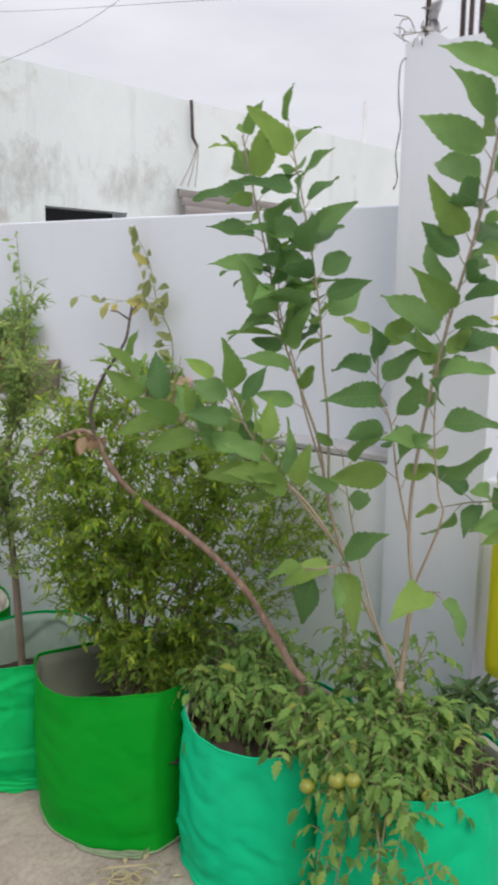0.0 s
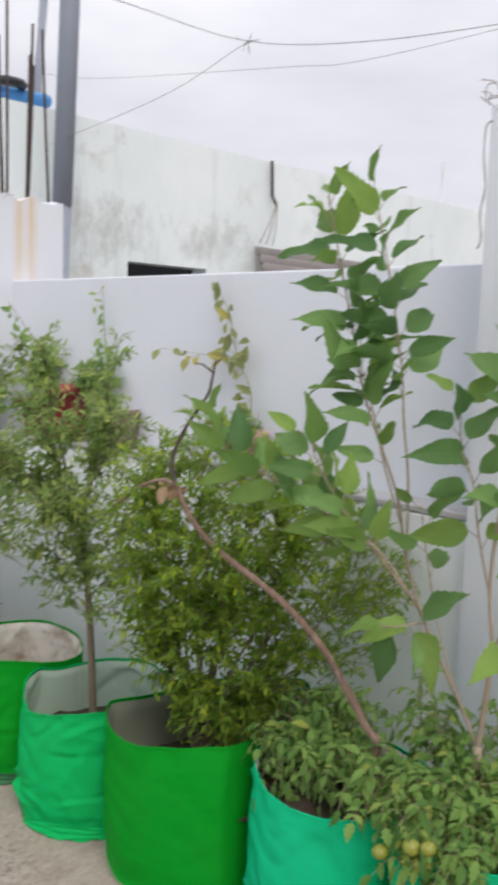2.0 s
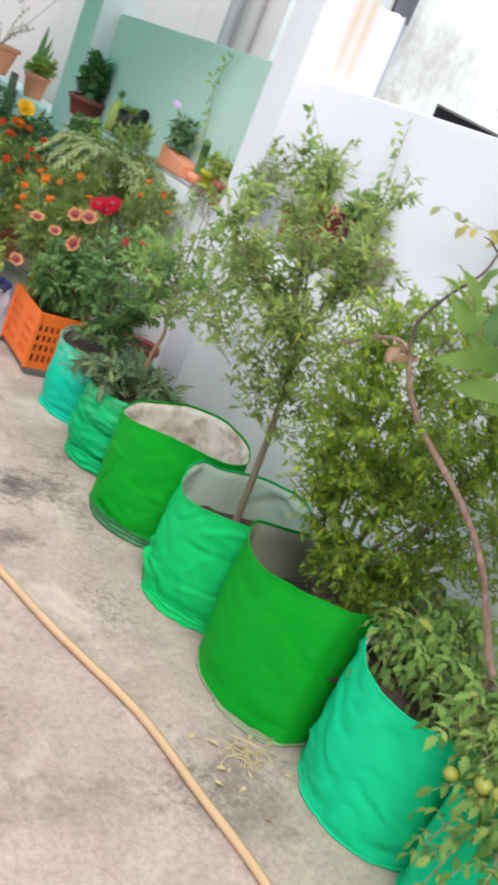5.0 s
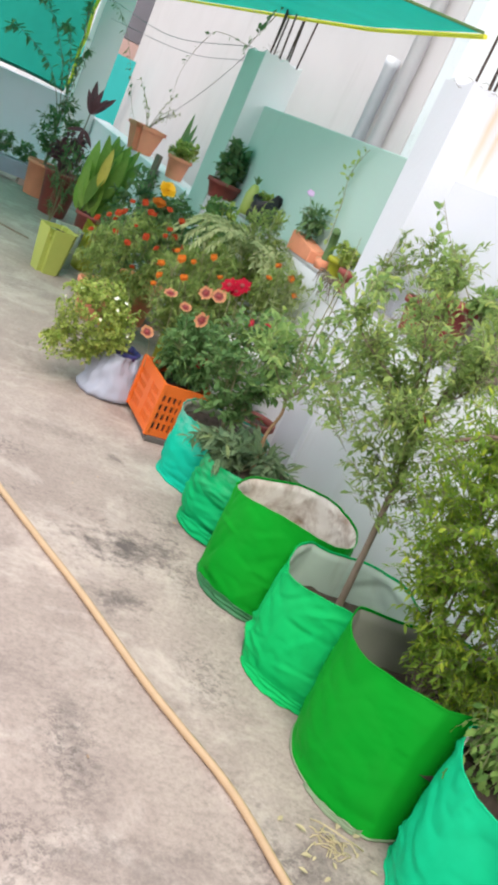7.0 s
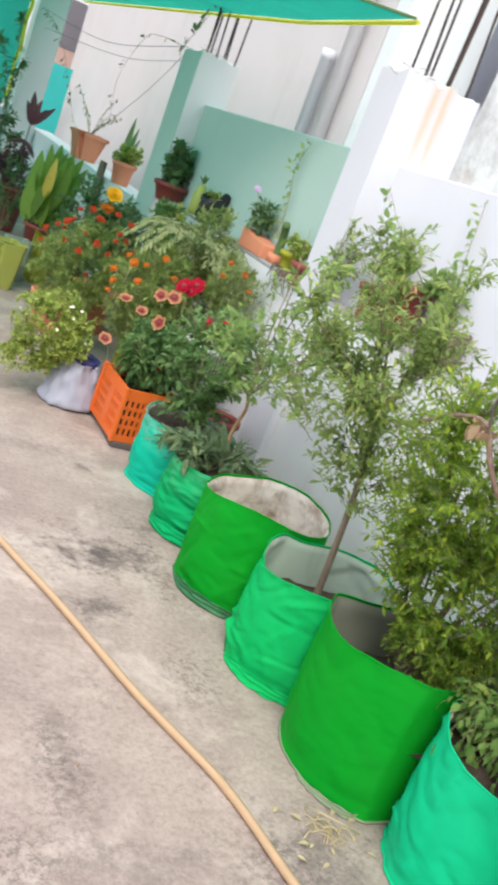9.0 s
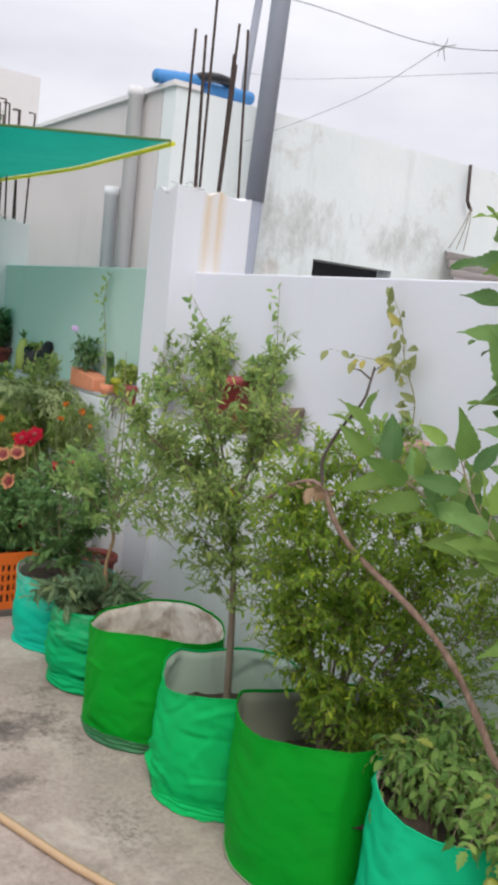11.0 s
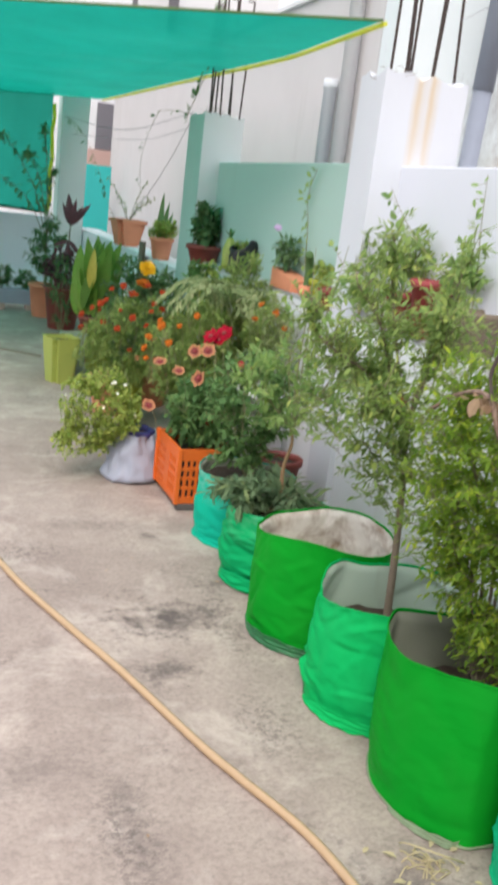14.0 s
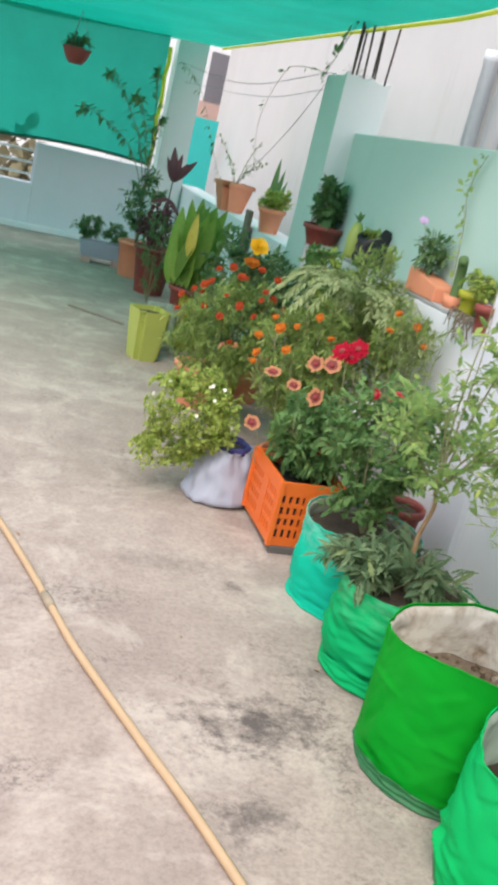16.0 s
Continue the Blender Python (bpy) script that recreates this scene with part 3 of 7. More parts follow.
def neighbour_build(n, l, b):
    big = noise_fac(n, l, 0.55, 6, 0.6)
    col = ramp(n, l, big, [(0.3, (0.66, 0.73, 0.74)), (0.6, (0.77, 0.825, 0.84))])
    streak = ramp(n, l, noise_fac(n, l, 2.6, 5, 0.65, stretch=(1, 1, 0.12)), [(0.56, (0, 0, 0)), (0.8, (0.55, 0.55, 0.55))])
    col = mixc(n, l, streak, col, (0.33, 0.35, 0.33))
    peel = ramp(n, l, noise_fac(n, l, 1.5, 8, 0.7), [(0.585, (0, 0, 0)), (0.70, (0.5, 0.5, 0.5))])
    tone = ramp(n, l, noise_fac(n, l, 4.0, 4, 0.6), [(0.42, (0.42, 0.29, 0.24)), (0.56, (0.40, 0.41, 0.37))])
    col = mixc(n, l, peel, col, tone)
    tc = n.new("ShaderNodeTexCoord")
    for cx, cz, rx, rz, k in ((1.2, 8.9, 0.9, 0.42, 0.5), (2.6, 8.95, 0.8, 0.3, 0.45), (4.3, 9.2, 0.5, 0.7, 0.35), (0.3, 8.6, 0.35, 0.5, 0.4)):
        sub = n.new("ShaderNodeVectorMath")
        sub.operation = "SUBTRACT"
        sub.inputs[1].default_value = (cx, 0, cz)
        l.new(tc.outputs["Object"], sub.inputs[0])
        sc = n.new("ShaderNodeVectorMath")
        sc.operation = "MULTIPLY"
        sc.inputs[1].default_value = (1 / rx, 0, 1 / rz)
        l.new(sub.outputs[0], sc.inputs[0])
        ln = n.new("ShaderNodeVectorMath")
        ln.operation = "LENGTH"
        l.new(sc.outputs[0], ln.inputs[0])
        ad = n.new("ShaderNodeMath")
        ad.operation = "MULTIPLY_ADD"
        ad.inputs[1].default_value = 3.4
        l.new(noise_fac(n, l, 6.5, 9, 0.78, stretch=(1, 1, 0.6)), ad.inputs[0])
        l.new(ln.outputs["Value"], ad.inputs[2])
        half = n.new("ShaderNodeMath")
        half.operation = "MULTIPLY"
        half.inputs[1].default_value = 0.4
        l.new(ad.outputs[0], half.inputs[0])
        col = mixc(n, l, ramp(n, l, half.outputs[0], [(0.66, (k, k, k)), (0.98, (0, 0, 0))]), col, (0.27, 0.25, 0.23))
    l.new(col, b.inputs["Base Color"])
    b.inputs["Roughness"].default_value = 0.9
    bump(n, l, b, noise_fac(n, l, 22.0, 4, 0.65), 0.35, 0.01)


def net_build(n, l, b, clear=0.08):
    out = n["Material Output"]
    col = ramp(n, l, noise_fac(n, l, 1.5, 4, 0.6), [(0.35, (0.0, 0.17, 0.125)), (0.7, (0.0, 0.26, 0.195))])
    l.new(col, b.inputs["Base Color"])
    b.inputs["Roughness"].default_value = 0.6
    tr = n.new("ShaderNodeBsdfTranslucent")
    l.new(mixc(n, l, 0.5, col, (0.0, 0.36, 0.26)), tr.inputs["Color"])
    m1 = n.new("ShaderNodeMixShader")
    m1.inputs[0].default_value = 0.62
    l.new(b.outputs[0], m1.inputs[1])
    l.new(tr.outputs[0], m1.inputs[2])
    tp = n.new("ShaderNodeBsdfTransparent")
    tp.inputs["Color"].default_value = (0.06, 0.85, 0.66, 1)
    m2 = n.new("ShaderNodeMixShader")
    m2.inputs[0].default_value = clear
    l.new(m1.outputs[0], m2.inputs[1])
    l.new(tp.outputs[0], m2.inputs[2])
    l.new(m2.outputs[0], out.inputs["Surface"])


def column_build(n, l, b):
    """White paint with ochre rust runs below the iron bars."""
    base = (0.685, 0.71, 0.765)
    big = noise_fac(n, l, 1.6, 5, 0.6)
    col = mixc(n, l, big, base, tuple(c * 0.93 for c in base))
    tc = n.new("ShaderNodeTexCoord")
    sep = n.new("ShaderNodeSeparateXYZ")
    l.new(tc.outputs["Object"], sep.inputs[0])
    wob = noise_fac(n, l, 3.0, 4, 0.6)
    shift = n.new("ShaderNodeMath")
    shift.operation = "MULTIPLY_ADD"
    shift.inputs[1].default_value = 0.05
    l.new(wob, shift.inputs[0])
    l.new(sep.outputs["X"], shift.inputs[2])
    band = ramp(n, l, shift.outputs[0], [(0.17, (0, 0, 0)), (0.212, (0.6, 0.6, 0.6)), (0.24, (0.3, 0.3, 0.3)), (0.262, (0.25, 0.25, 0.25)), (0.287, (0.62, 0.62, 0.62)), (0.335, (0, 0, 0))])
    grain = ramp(n, l, noise_fac(n, l, 14.0, 4, 0.6, stretch=(1, 1, 0.1)), [(0.3, (0.3, 0.3, 0.3)), (0.6, (1, 1, 1))])
    hi = n.new("ShaderNodeMapRange")
    hi.inputs["From Min"].default_value = 1.15
    hi.inputs["From Max"].default_value = 2.1
    l.new(sep.outputs["Z"], hi.inputs["Value"])
    f = mixc(n, l, 1.0, grain, band, "MULTIPLY")
    f = mixc(n, l, 1.0, f, hi.outputs[0], "MULTIPLY")
    col = mixc(n, l, f, col, (0.62, 0.42, 0.16))
    l.new(col, b.inputs["Base Color"])
    b.inputs["Roughness"].default_value = 0.85
    bump(n, l, b, noise_fac(n, l, 30.0, 4, 0.6), 0.3, 0.005)


M_FLOOR = mat("weathered_concrete", floor_build)
M_NEIGH = mat("stained_pale_plaster", neighbour_build)
M_NET = mat("green_shade_net", net_build)
# same net made more transparent, so the end sheet reads brighter, as if backlit
M_NETEND = mat("backlit_green_net", lambda n, l, b: net_build(n, l, b, 0.24))
M_COLUMN = mat("rust_run_white_paint", column_build)
M_HEM = mat("yellow_hem", can_build)
M_GREYWALL = plaster("grey_white_plaster", (0.62, 0.60, 0.60), (0.40, 0.38, 0.36), 0.25)
M_FARWHITE = plaster("far_white_paint", (0.74, 0.735, 0.75), (0.5, 0.5, 0.5), 0.15)
M_DARK = plain("unlit_interior_dark", (0.03, 0.03, 0.035), 0.8, 0.2, 4)
M_GLASS = plain("teal_window_glass", (0.06, 0.30, 0.36), 0.12, 0.1, 2, spec=0.8)
M_SHEET = plain("grey_corrugated_sheet", (0.42, 0.385, 0.375), 0.8, 0.2, 6)
M_TEAL = plain("teal_sheet", (0.02, 0.42, 0.40), 0.5, 0.1, 3)
M_PINK = plain("pink_plaster", (0.55, 0.36, 0.32), 0.9, 0.1, 3)
M_VENT = plain("pale_blue_grey_pipe", (0.66, 0.70, 0.74), 0.5, 0.12, 4)
M_LEDGE = plain("grey_ledge_cement", (0.44, 0.43, 0.44), 0.9, 0.25, 9)
M_EARTH = plain("dry_ground", (0.22, 0.19, 0.15), 1.0, 0.25, 0.3, bumpy=0)

tagged(part("ground", box(-600, 600, -600, 600, -6.6, -6.5), M_EARTH), "dusty open ground far below the terrace", "ground", kind="structure")
tagged(part("floor", box(-4.5, 2.96, -4.0, 14.8, -0.16, 0.0), M_FLOOR), "weathered stained concrete terrace floor", "floor", kind="structure")
tagged(part("terrace_block", box(-4.4, 2.9, -3.9, 14.7, -6.5, -0.17), M_GREYWALL), "plastered walls of the house under the terrace", "wall", kind="structure")
tagged(part("wall_east_parapet", box(2.64, 2.92, -4.0, 9.30, 0.0, 1.03, 0.008), M_PARAPET), "worn white plastered parapet with a ledge", "wall", kind="structure")
tagged(part("wall_east_low", box(2.64, 2.92, 9.302, 14.7, 0.0, 0.92, 0.008), M_PARAPET), "lower white parapet beyond the green column", "wall", kind="structure")
tagged(part("ledge", box(2.636, 2.762, 3.30, 8.93, 1.032, 1.052, 0.004), M_LEDGE), "grey cement ledge on top of the parapet", "ledge", kind="structure")
tagged(part("wall_east_white", box(2.765, 2.90, 3.29, 6.02, 1.034, 1.785, 0.006), M_WHITE), "smooth white painted raised terrace wall", "wall", kind="structure")
tagged(part("wall_east_green", box(2.765, 2.90, 6.26, 8.95, 1.034, 1.80, 0.006), M_GREEN), "pale green painted raised terrace wall", "wall", kind="structure")
tagged(part("wall_north", box(0.86, 2.30, 14.45, 14.65, 0.0, 1.03, 0.006), M_WHITE), "low white end wall of the terrace", "wall", kind="structure")
tagged(part("wall_north_low", box(-4.5, 0.858, 14.45, 14.65, 0.0, 0.55, 0.006), M_WHITE), "low white end wall below an open railing", "wall", kind="structure")
tagged(part("skirting", box(-4.3, 2.28, 14.40, 14.448, 0.0, 0.07, 0.004), M_PARAPET), "pale cement skirting along the end wall", "skirting", kind="structure")
rail = thing("railing", 0.85, 14.55, 0.55, "white metal railing set in the end wall", "railing")
for k in range(3):
    part("bar", box(-5.1, 0.005, -0.012, 0.012, 0.08 + k * 0.14, 0.105 + k * 0.14, 0.004), M_WHITE, rail)
for k in range(5):
    part("upright", box(-0.02 - k * 1.2, 0.01 - k * 1.2, -0.015, 0.015, 0.0, 0.48, 0.004), M_WHITE, rail)
tagged(part("wall_west", box(-4.5, -4.3, -4.0, 14.6, 0.0, 1.03), M_WHITE), "plain white terrace parapet", "wall", kind="structure")
tagged(part("wall_south", box(-4.3, 2.64, -4.0, -3.8, 0.0, 1.03), M_WHITE), "plain white terrace parapet", "wall", kind="structure")


def jag_column(name, x0, x1, y0, y1, h, label, face=None, face_label="", shaft=None):
    """A plastered column with a rough broken top; its terrace face can carry another paint."""
    e = thing(name, x0, y0, 0, label, "column", "columns along the terrace wall")
    bm = box(0, x1 - x0, 0, y1 - y0, 0, h)
    bmesh.ops.subdivide_edges(bm, edges=[q for q in bm.edges if q.calc_length() < 1], cuts=6, use_grid_fill=True)
    rng = random.Random(name)
    for v in bm.verts:
        if v.co.z > h - 0.01:
            v.co.z += rng.uniform(-0.02, 0.012)
            if rng.random() < 0.3:
                v.co.z -= 0.015
    part("shaft", bm, shaft or M_WHITE, e)
    if face:
        part("painted_face", box(-0.004, -0.0005, 0, y1 - y0, 0, h - 0.012), face, e, face_label)
    return e


def rebars(e, w, d, h, tips, rng, spread=0.02, bent=False):
    for k, (fx, fy, top) in enumerate(tips):
        a = Acc()
        p0 = Vector((fx * w, fy * d, h - 0.05))
        lean = Vector((rng.uniform(-spread, spread), rng.uniform(-spread, spread), 0))
        line = bend([p0, p0.lerp(p0 + Vector((0, 0, top - h)) + lean, 0.5), Vector((p0.x, p0.y, top)) + lean], 4)
        if bent:
            line = line + [line[-1] + Vector((-0.03, 0.05, 0.01))]
        a.tube(line, [0.0072] * len(line), 6)
        ob = new("iron_bar", a.mesh("iron_bar", M_REBAR, True))
        ob.parent = e


rng = random.Random(5)
col_a = jag_column("column", 2.61, 2.95, 3.00, 3.300, 2.20, "white plastered column end with bare iron bars on top")
rebars(col_a, 0.34, 0.30, 2.2, [(.12, .86, 3.3), (.3, .62, 3.5), (.2, .38, 3.4), (.3, .14, 3.6), (.75, .8, 3.3), (.85, .3, 3.45)], rng)
col_b = jag_column("column", 2.61, 3.06, 6.012, 6.27, 2.20, "white plastered column with rust stains and bare iron bars", shaft=M_COLUMN)
rebars(col_b, 0.45, 0.258, 2.2, [(.22, .6, 3.0), (.36, .25, 3.2), (.40, .55, 2.98), (.50, .8, 2.98), (.60, .2, 3.05), (.64, .3, 2.86), (.76, .7, 2.94), (.92, .3, 3.06)], rng, 0.03)
col_c = jag_column("column", 2.61, 2.93, 8.94, 9.35, 2.15, "white and green painted column with bare iron bars", M_GREEN, "pale green painted face", M_FARWHITE)
rebars(col_c, 0.32, 0.41, 2.15, [(.15, .1, 3.0), (.32, .5, 2.95), (.42, .12, 3.02), (.55, .8, 3.1), (.66, .1, 2.98), (.78, .5, 3.02), (.92, .15, 2.98)], rng, 0.03, True)
col_d = jag_column("column", 2.28, 2.62, 14.25, 14.64, 2.6, "white and green corner column at the end wall", M_GREEN, "pale green painted face", M_FARWHITE)

e = thing("timber_post", 3.40, 2.95, -6.5, "dark weathered timber post standing behind the parapet", "post")
bm = box(-0.10, 0.10, -0.20, 0.16, 0, 8.42, 0.01)
part("post", bm, M_BARK, e)

# scraps of wire and twig caught on the column tops
for wx, wy, wz, seed in ((2.62, 3.28, 2.2, 1), (2.63, 6.05, 2.19, 2), (2.63, 8.97, 2.15, 3)):
    e = thing("wire_tangle", wx, wy, wz, "tangle of thin wire and dry twigs on a column top", "wire", "tangles on the columns")
    rng = random.Random(seed)
    a = Acc()
    for k in range(16):
        s = Vector((rng.uniform(-.02, .12), rng.uniform(-.06, .06), rng.uniform(-.03, .02)))
        d = Vector((rng.uniform(-.06, .06), rng.uniform(-.06, .06), rng.uniform(.0, .05)))
        line = bend([s, s + d * .5 + rand_dir(rng) * .018, s + d], 4)
        a.tube(line, [.0013] * len(line), 4)
    ob = new("strands", a.mesh("strands", M_BARK)); ob.parent = e
    tagged(ob, kind="stuff")
e = thing("plastic_scrap", 2.66, 3.25, 2.2, "torn white plastic scrap caught on an iron bar", "plastic scrap")
bm = bmesh.new()
g = [[bm.verts.new(Vector((.012 * (i - 2), .01 * math.sin(i * 1.7), .017 * j - .02)) + noise.noise_vector(Vector((i * .7, j * .6, 3.3))) * .03) for j in range(8)] for i in range(5)]
for i in range(4):
    for j in range(7):
        bm.faces.new((g[i][j], g[i + 1][j], g[i + 1][j + 1], g[i][j + 1]))
bmesh.ops.solidify(bm, geom=bm.faces[:], thickness=0.001)
part("sheet", bm, M_FARWHITE, e, smooth=True)
e = thing("loose_wire", 2.606, 3.299, 2.14, "dark loose wire hanging down the column edge", "wire")
a = Acc()
line = bend([(.03, -.02, .01), (-.006, .004, .005), (-.010, .008, -.08), (.0, .004, -.16), (-.012, .008, -.24), (-.004, .004, -.30), (-.012, .01, -.33)], 5)
a.tube(line, [.0016 + .003 * max(0, noise.noise(p * 40)) for p in line], 5)
ob = new("strand", a.mesh("strand", M_REBAR)); ob.parent = e

# grey pipe in front of the neighbouring house
e = thing("pipe_pole", 4.20, 8.20, -6.5, "tall grey painted steel pipe pole behind the wall", "pole")
a = Acc()
a.tube([(-0.02, 0, 0), (0.326, 0, 9.05)], [0.071, 0.071], 16)
ob = new("lower_pipe", a.mesh("lower_pipe", M_PIPE, True)); ob.parent = e
a = Acc()
a.tube([(0.325, 0, 9.03), (0.386, 0, 10.62), (0.396, 0, 10.76), (0.394, 0, 10.80), (0.392, 0, 11.02), (0.392, 0, 11.03)], [0.079, 0.078, 0.080, 0.078, 0.076, 0.070], 18)
ob = new("upper_pipe", a.mesh("upper_pipe", M_PIPE, True)); ob.parent = e

# ---- neighbouring building ----
nb = thing("neighbour_house", 3.83, 8.40, -6.5, "pale stained plastered neighbouring house with flat roof", "house")
NA = radians(0.7)
nb.rotation_euler = (0, 0, 0)


def rot_box(x0, x1, y0, y1, z0, z1, ang):
    bm = box(x0, x1, y0, y1, z0, z1)
    bmesh.ops.rotate(bm, verts=bm.verts, cent=(0, 0, 0), matrix=Matrix.Rotation(ang, 3, "Z"))
    return bm


H0 = 6.5
# front wall with a window gap
for x0, x1, z0, z1 in ((0.0, 1.53, 0, H0 + 3.31), (1.53, 2.49, 0, H0 + 1.45), (1.53, 2.49, H0 + 2.17, H0 + 3.31), (2.49, 14.0, 0, H0 + 3.31)):
    part("front_wall", rot_box(x0, x1, 0, 0.2, z0, z1, NA), M_NEIGH, nb)
# near-black panel behind the gap; the room's shade is put into its colour
hole = part("opening", rot_box(1.2, 3.2, 0.5, 0.55, H0 + 1.2, H0 + 2.4, NA), M_DARK, nb, "dark panel painted as the shade inside the window hole")
part("side_wall", box(0.0, 0.2, 0.22, 10.6, 0, H0 + 3.31), M_GREYWALL, nb, "plain grey white side wall")
part("roof", box(0.2, 13.0, 2.6, 10.4, H0 + 2.9, H0 + 3.0), M_STONE, nb)
part("coping", box(-0.03, 0.23, -0.02, 10.6, H0 + 3.31, H0 + 3.35), M_FARWHITE, nb)
# ridge bars in the opening
for k in range(4):
    part("shutter_slat", rot_box(1.53, 2.49, 0.14, 0.17, H0 + 1.62 + k * 0.13, H0 + 1.66 + k * 0.13, NA), M_BLACK, hole)
# corrugated sheet awning
bm = bmesh.new()
rows = []
for i in range(49):
    s = i / 48
    swell = 0.05 * abs(math.sin(s * math.pi * 4)) ** 0.8
    rows.append([bm.verts.new(Vector((x - 0.30 * s, 0.02 - 0.45 * s - 0.62 * swell, H0 + 2.44 - 0.36 * s + 0.78 * swell - 0.02 * (x > 4)))) for x in (3.17, 5.1)])
for p, q in zip(rows, rows[1:]):
    bm.faces.new((p[0], q[0], q[1], p[1]))
bmesh.ops.solidify(bm, geom=bm.faces[:], thickness=0.006)
bmesh.ops.rotate(bm, verts=bm.verts, cent=(0, 0, 0), matrix=Matrix.Rotation(NA, 3, "Z"))
part("awning", bm, M_SHEET, nb, "grey corrugated sheet awning")
a = Acc()
a.tube([(3.30, -0.03, H0 + 3.3), (3.32, -0.03, H0 + 2.96), (3.35, -0.04, H0 + 2.9), (3.39, -0.04, H0 + 2.87)], [0.017, 0.017, 0.017, 0.010], 8)
ob = new("drain_pipe", a.mesh("drain_pipe", M_REBAR, True)); ob.parent = nb
for k in range(3):
    a = Acc()
    line = bend([(3.37, -0.05, H0 + 2.90), (3.32 - .05 * k, -0.10, H0 + 2.72 - .02 * k), (3.24 - .1 * k, -0.14, H0 + 2.46)], 5)
    a.tube(line, [0.004] * len(line), 4)
    ob = new("string", a.mesh("string", M_BARK)); ob.parent = nb
for name, y, z0, z1, r in (("vent_pipe", 0.54, 1.2, 3.36, 0.06), ("vent_pipe", 0.86, 1.2, 2.58, 0.055)):
    a = Acc()
    a.tube([(-0.08, y, H0 + z0), (-0.08, y, H0 + z1 - 0.08), (-0.08, y, H0 + z1 - 0.075), (-0.08, y, H0 + z1)], [r, r, r * 1.15, r * 1.1], 14)
    ob = new(name, a.mesh(name, M_FARWHITE if z1 > 3 else M_VENT, True)); ob.parent = nb
a = Acc()
a.tube([(6.85, 0.25, H0 + 2.8), (6.86, 0.25, H0 + 3.87)], [0.018, 0.018], 6)
ob = new("antenna_pole", a.mesh("antenna_pole", M_FARWHITE)); ob.parent = nb

# steel pole far behind the neighbour's roof
e = thing("steel_pole", 8.62, 15.0, -6.5, "tall grey steel pole far behind the neighbouring roof", "pole")
a = Acc()
a.tube([(0, 0, 0), (0, 0, 12.0), (0.11, 0, 13.32)], [0.07, 0.066, 0.066], 12)
ob = new("shaft", a.mesh("shaft", M_PIPE, True)); ob.parent = e

# blue barrels and a dark lid on the neighbour's roof
for bx, by, ang, ln in ((3.74, 8.62, 84, 0.44), (4.20, 8.60, 88, 0.46)):
    e = thing("barrel", bx, by, 3.40, "blue plastic barrel lying on the neighbour's roof edge", "barrel", "barrels on the roof")
    bm = lathe([(0.0, 0), (0.045, 0.0), (0.055, 0.02), (0.055, 0.16), (0.06, 0.18), (0.055, 0.2), (0.055, ln - 0.2), (0.06, ln - 0.18), (0.055, ln - 0.16), (0.055, ln - 0.02), (0.045, ln), (0, ln)], 18)
    bmesh.ops.rotate(bm, verts=bm.verts, cent=(0, 0, 0), matrix=Matrix.Rotation(radians(ang), 3, "Y"))
    part("body", bm, M_BLUE, e, smooth=True)
e = thing("tyre", 4.27, 8.61, 3.475, "dark worn tyre lying on the barrels", "tyre")
bm = lathe([(0.10, -0.025), (0.15, -0.03), (0.17, 0), (0.15, 0.03), (0.10, 0.025), (0.09, 0), (0.10, -0.025)], 24, 0.06)
part("rubber", bm, M_BLACK, e, smooth=True)

# ---- white house far off ----
fh = thing("far_house", -0.8, 46, -6.5, "white multi-storey house far behind the terrace", "house")


def fpart(name, x0, x1, y0, y1, z0, z1, m, label=""):
    return part(name, box(x0, x1, y0, y1, z0 + 6.85, z1 + 6.85), m, fh, label)


fpart("main_block", -6, 17.5, 0.6, 12, -6.85, 11.9, M_FARWHITE)
fpart("wing", -8, 12.1, -1.4, 0.6, -6.85, 9.4, M_FARWHITE)
fpart("balcony_slab", -8, 12.2, -1.9, 0.6, 9.9, 10.4, M_FARWHITE)
fpart("stair_tower", 10.3, 14.4, 1.0, 6, 11.8, 12.95, M_FARWHITE)
fpart("tower_roof", 10.0, 14.7, 0.4, 6.3, 12.95, 14.4, M_FARWHITE)
fpart("tower_slab", 14.2, 15.2, 0.8, 2, 12.9, 13.05, M_FARWHITE)
fpart("tower_window", 10.84, 13.67, 0.93, 1.0, 12.2, 12.8, M_GLASS, "strip of teal window panes")
for k in (11.7, 12.6):
    fpart("window_bar", k, k + 0.06, 0.88, 0.93, 12.2, 12.8, M_FARWHITE)
# window dark lifted to grey: the far house's distance haze is in the colour
M_HAZY = plain("haze_lifted_window", (0.16, 0.15, 0.17), 0.6, 0.2, 1)
fpart("window", 8.5, 10.2, -1.46, -1.4, 8.6, 9.3, M_HAZY, "dark window")
fpart("window", 11.6, 12.05, -1.46, -1.4, 8.0, 9.6, M_HAZY, "dark window")
a = Acc()
a.tube([(13.0, 2, 21.15), (13.2, 1.9, 21.85), (12.6, 1.7, 22.25)], [0.1, 0.25, 0.05], 8)
ob = new("roof_dish", a.mesh("roof_dish", M_STONE)); ob.parent = fh
a = Acc()
a.tube([(12.2, 2, 21.15), (12.2, 2, 21.95)], [0.09, 0.06], 6)
ob = new("roof_post", a.mesh("roof_post", M_STONE)); ob.parent = fh

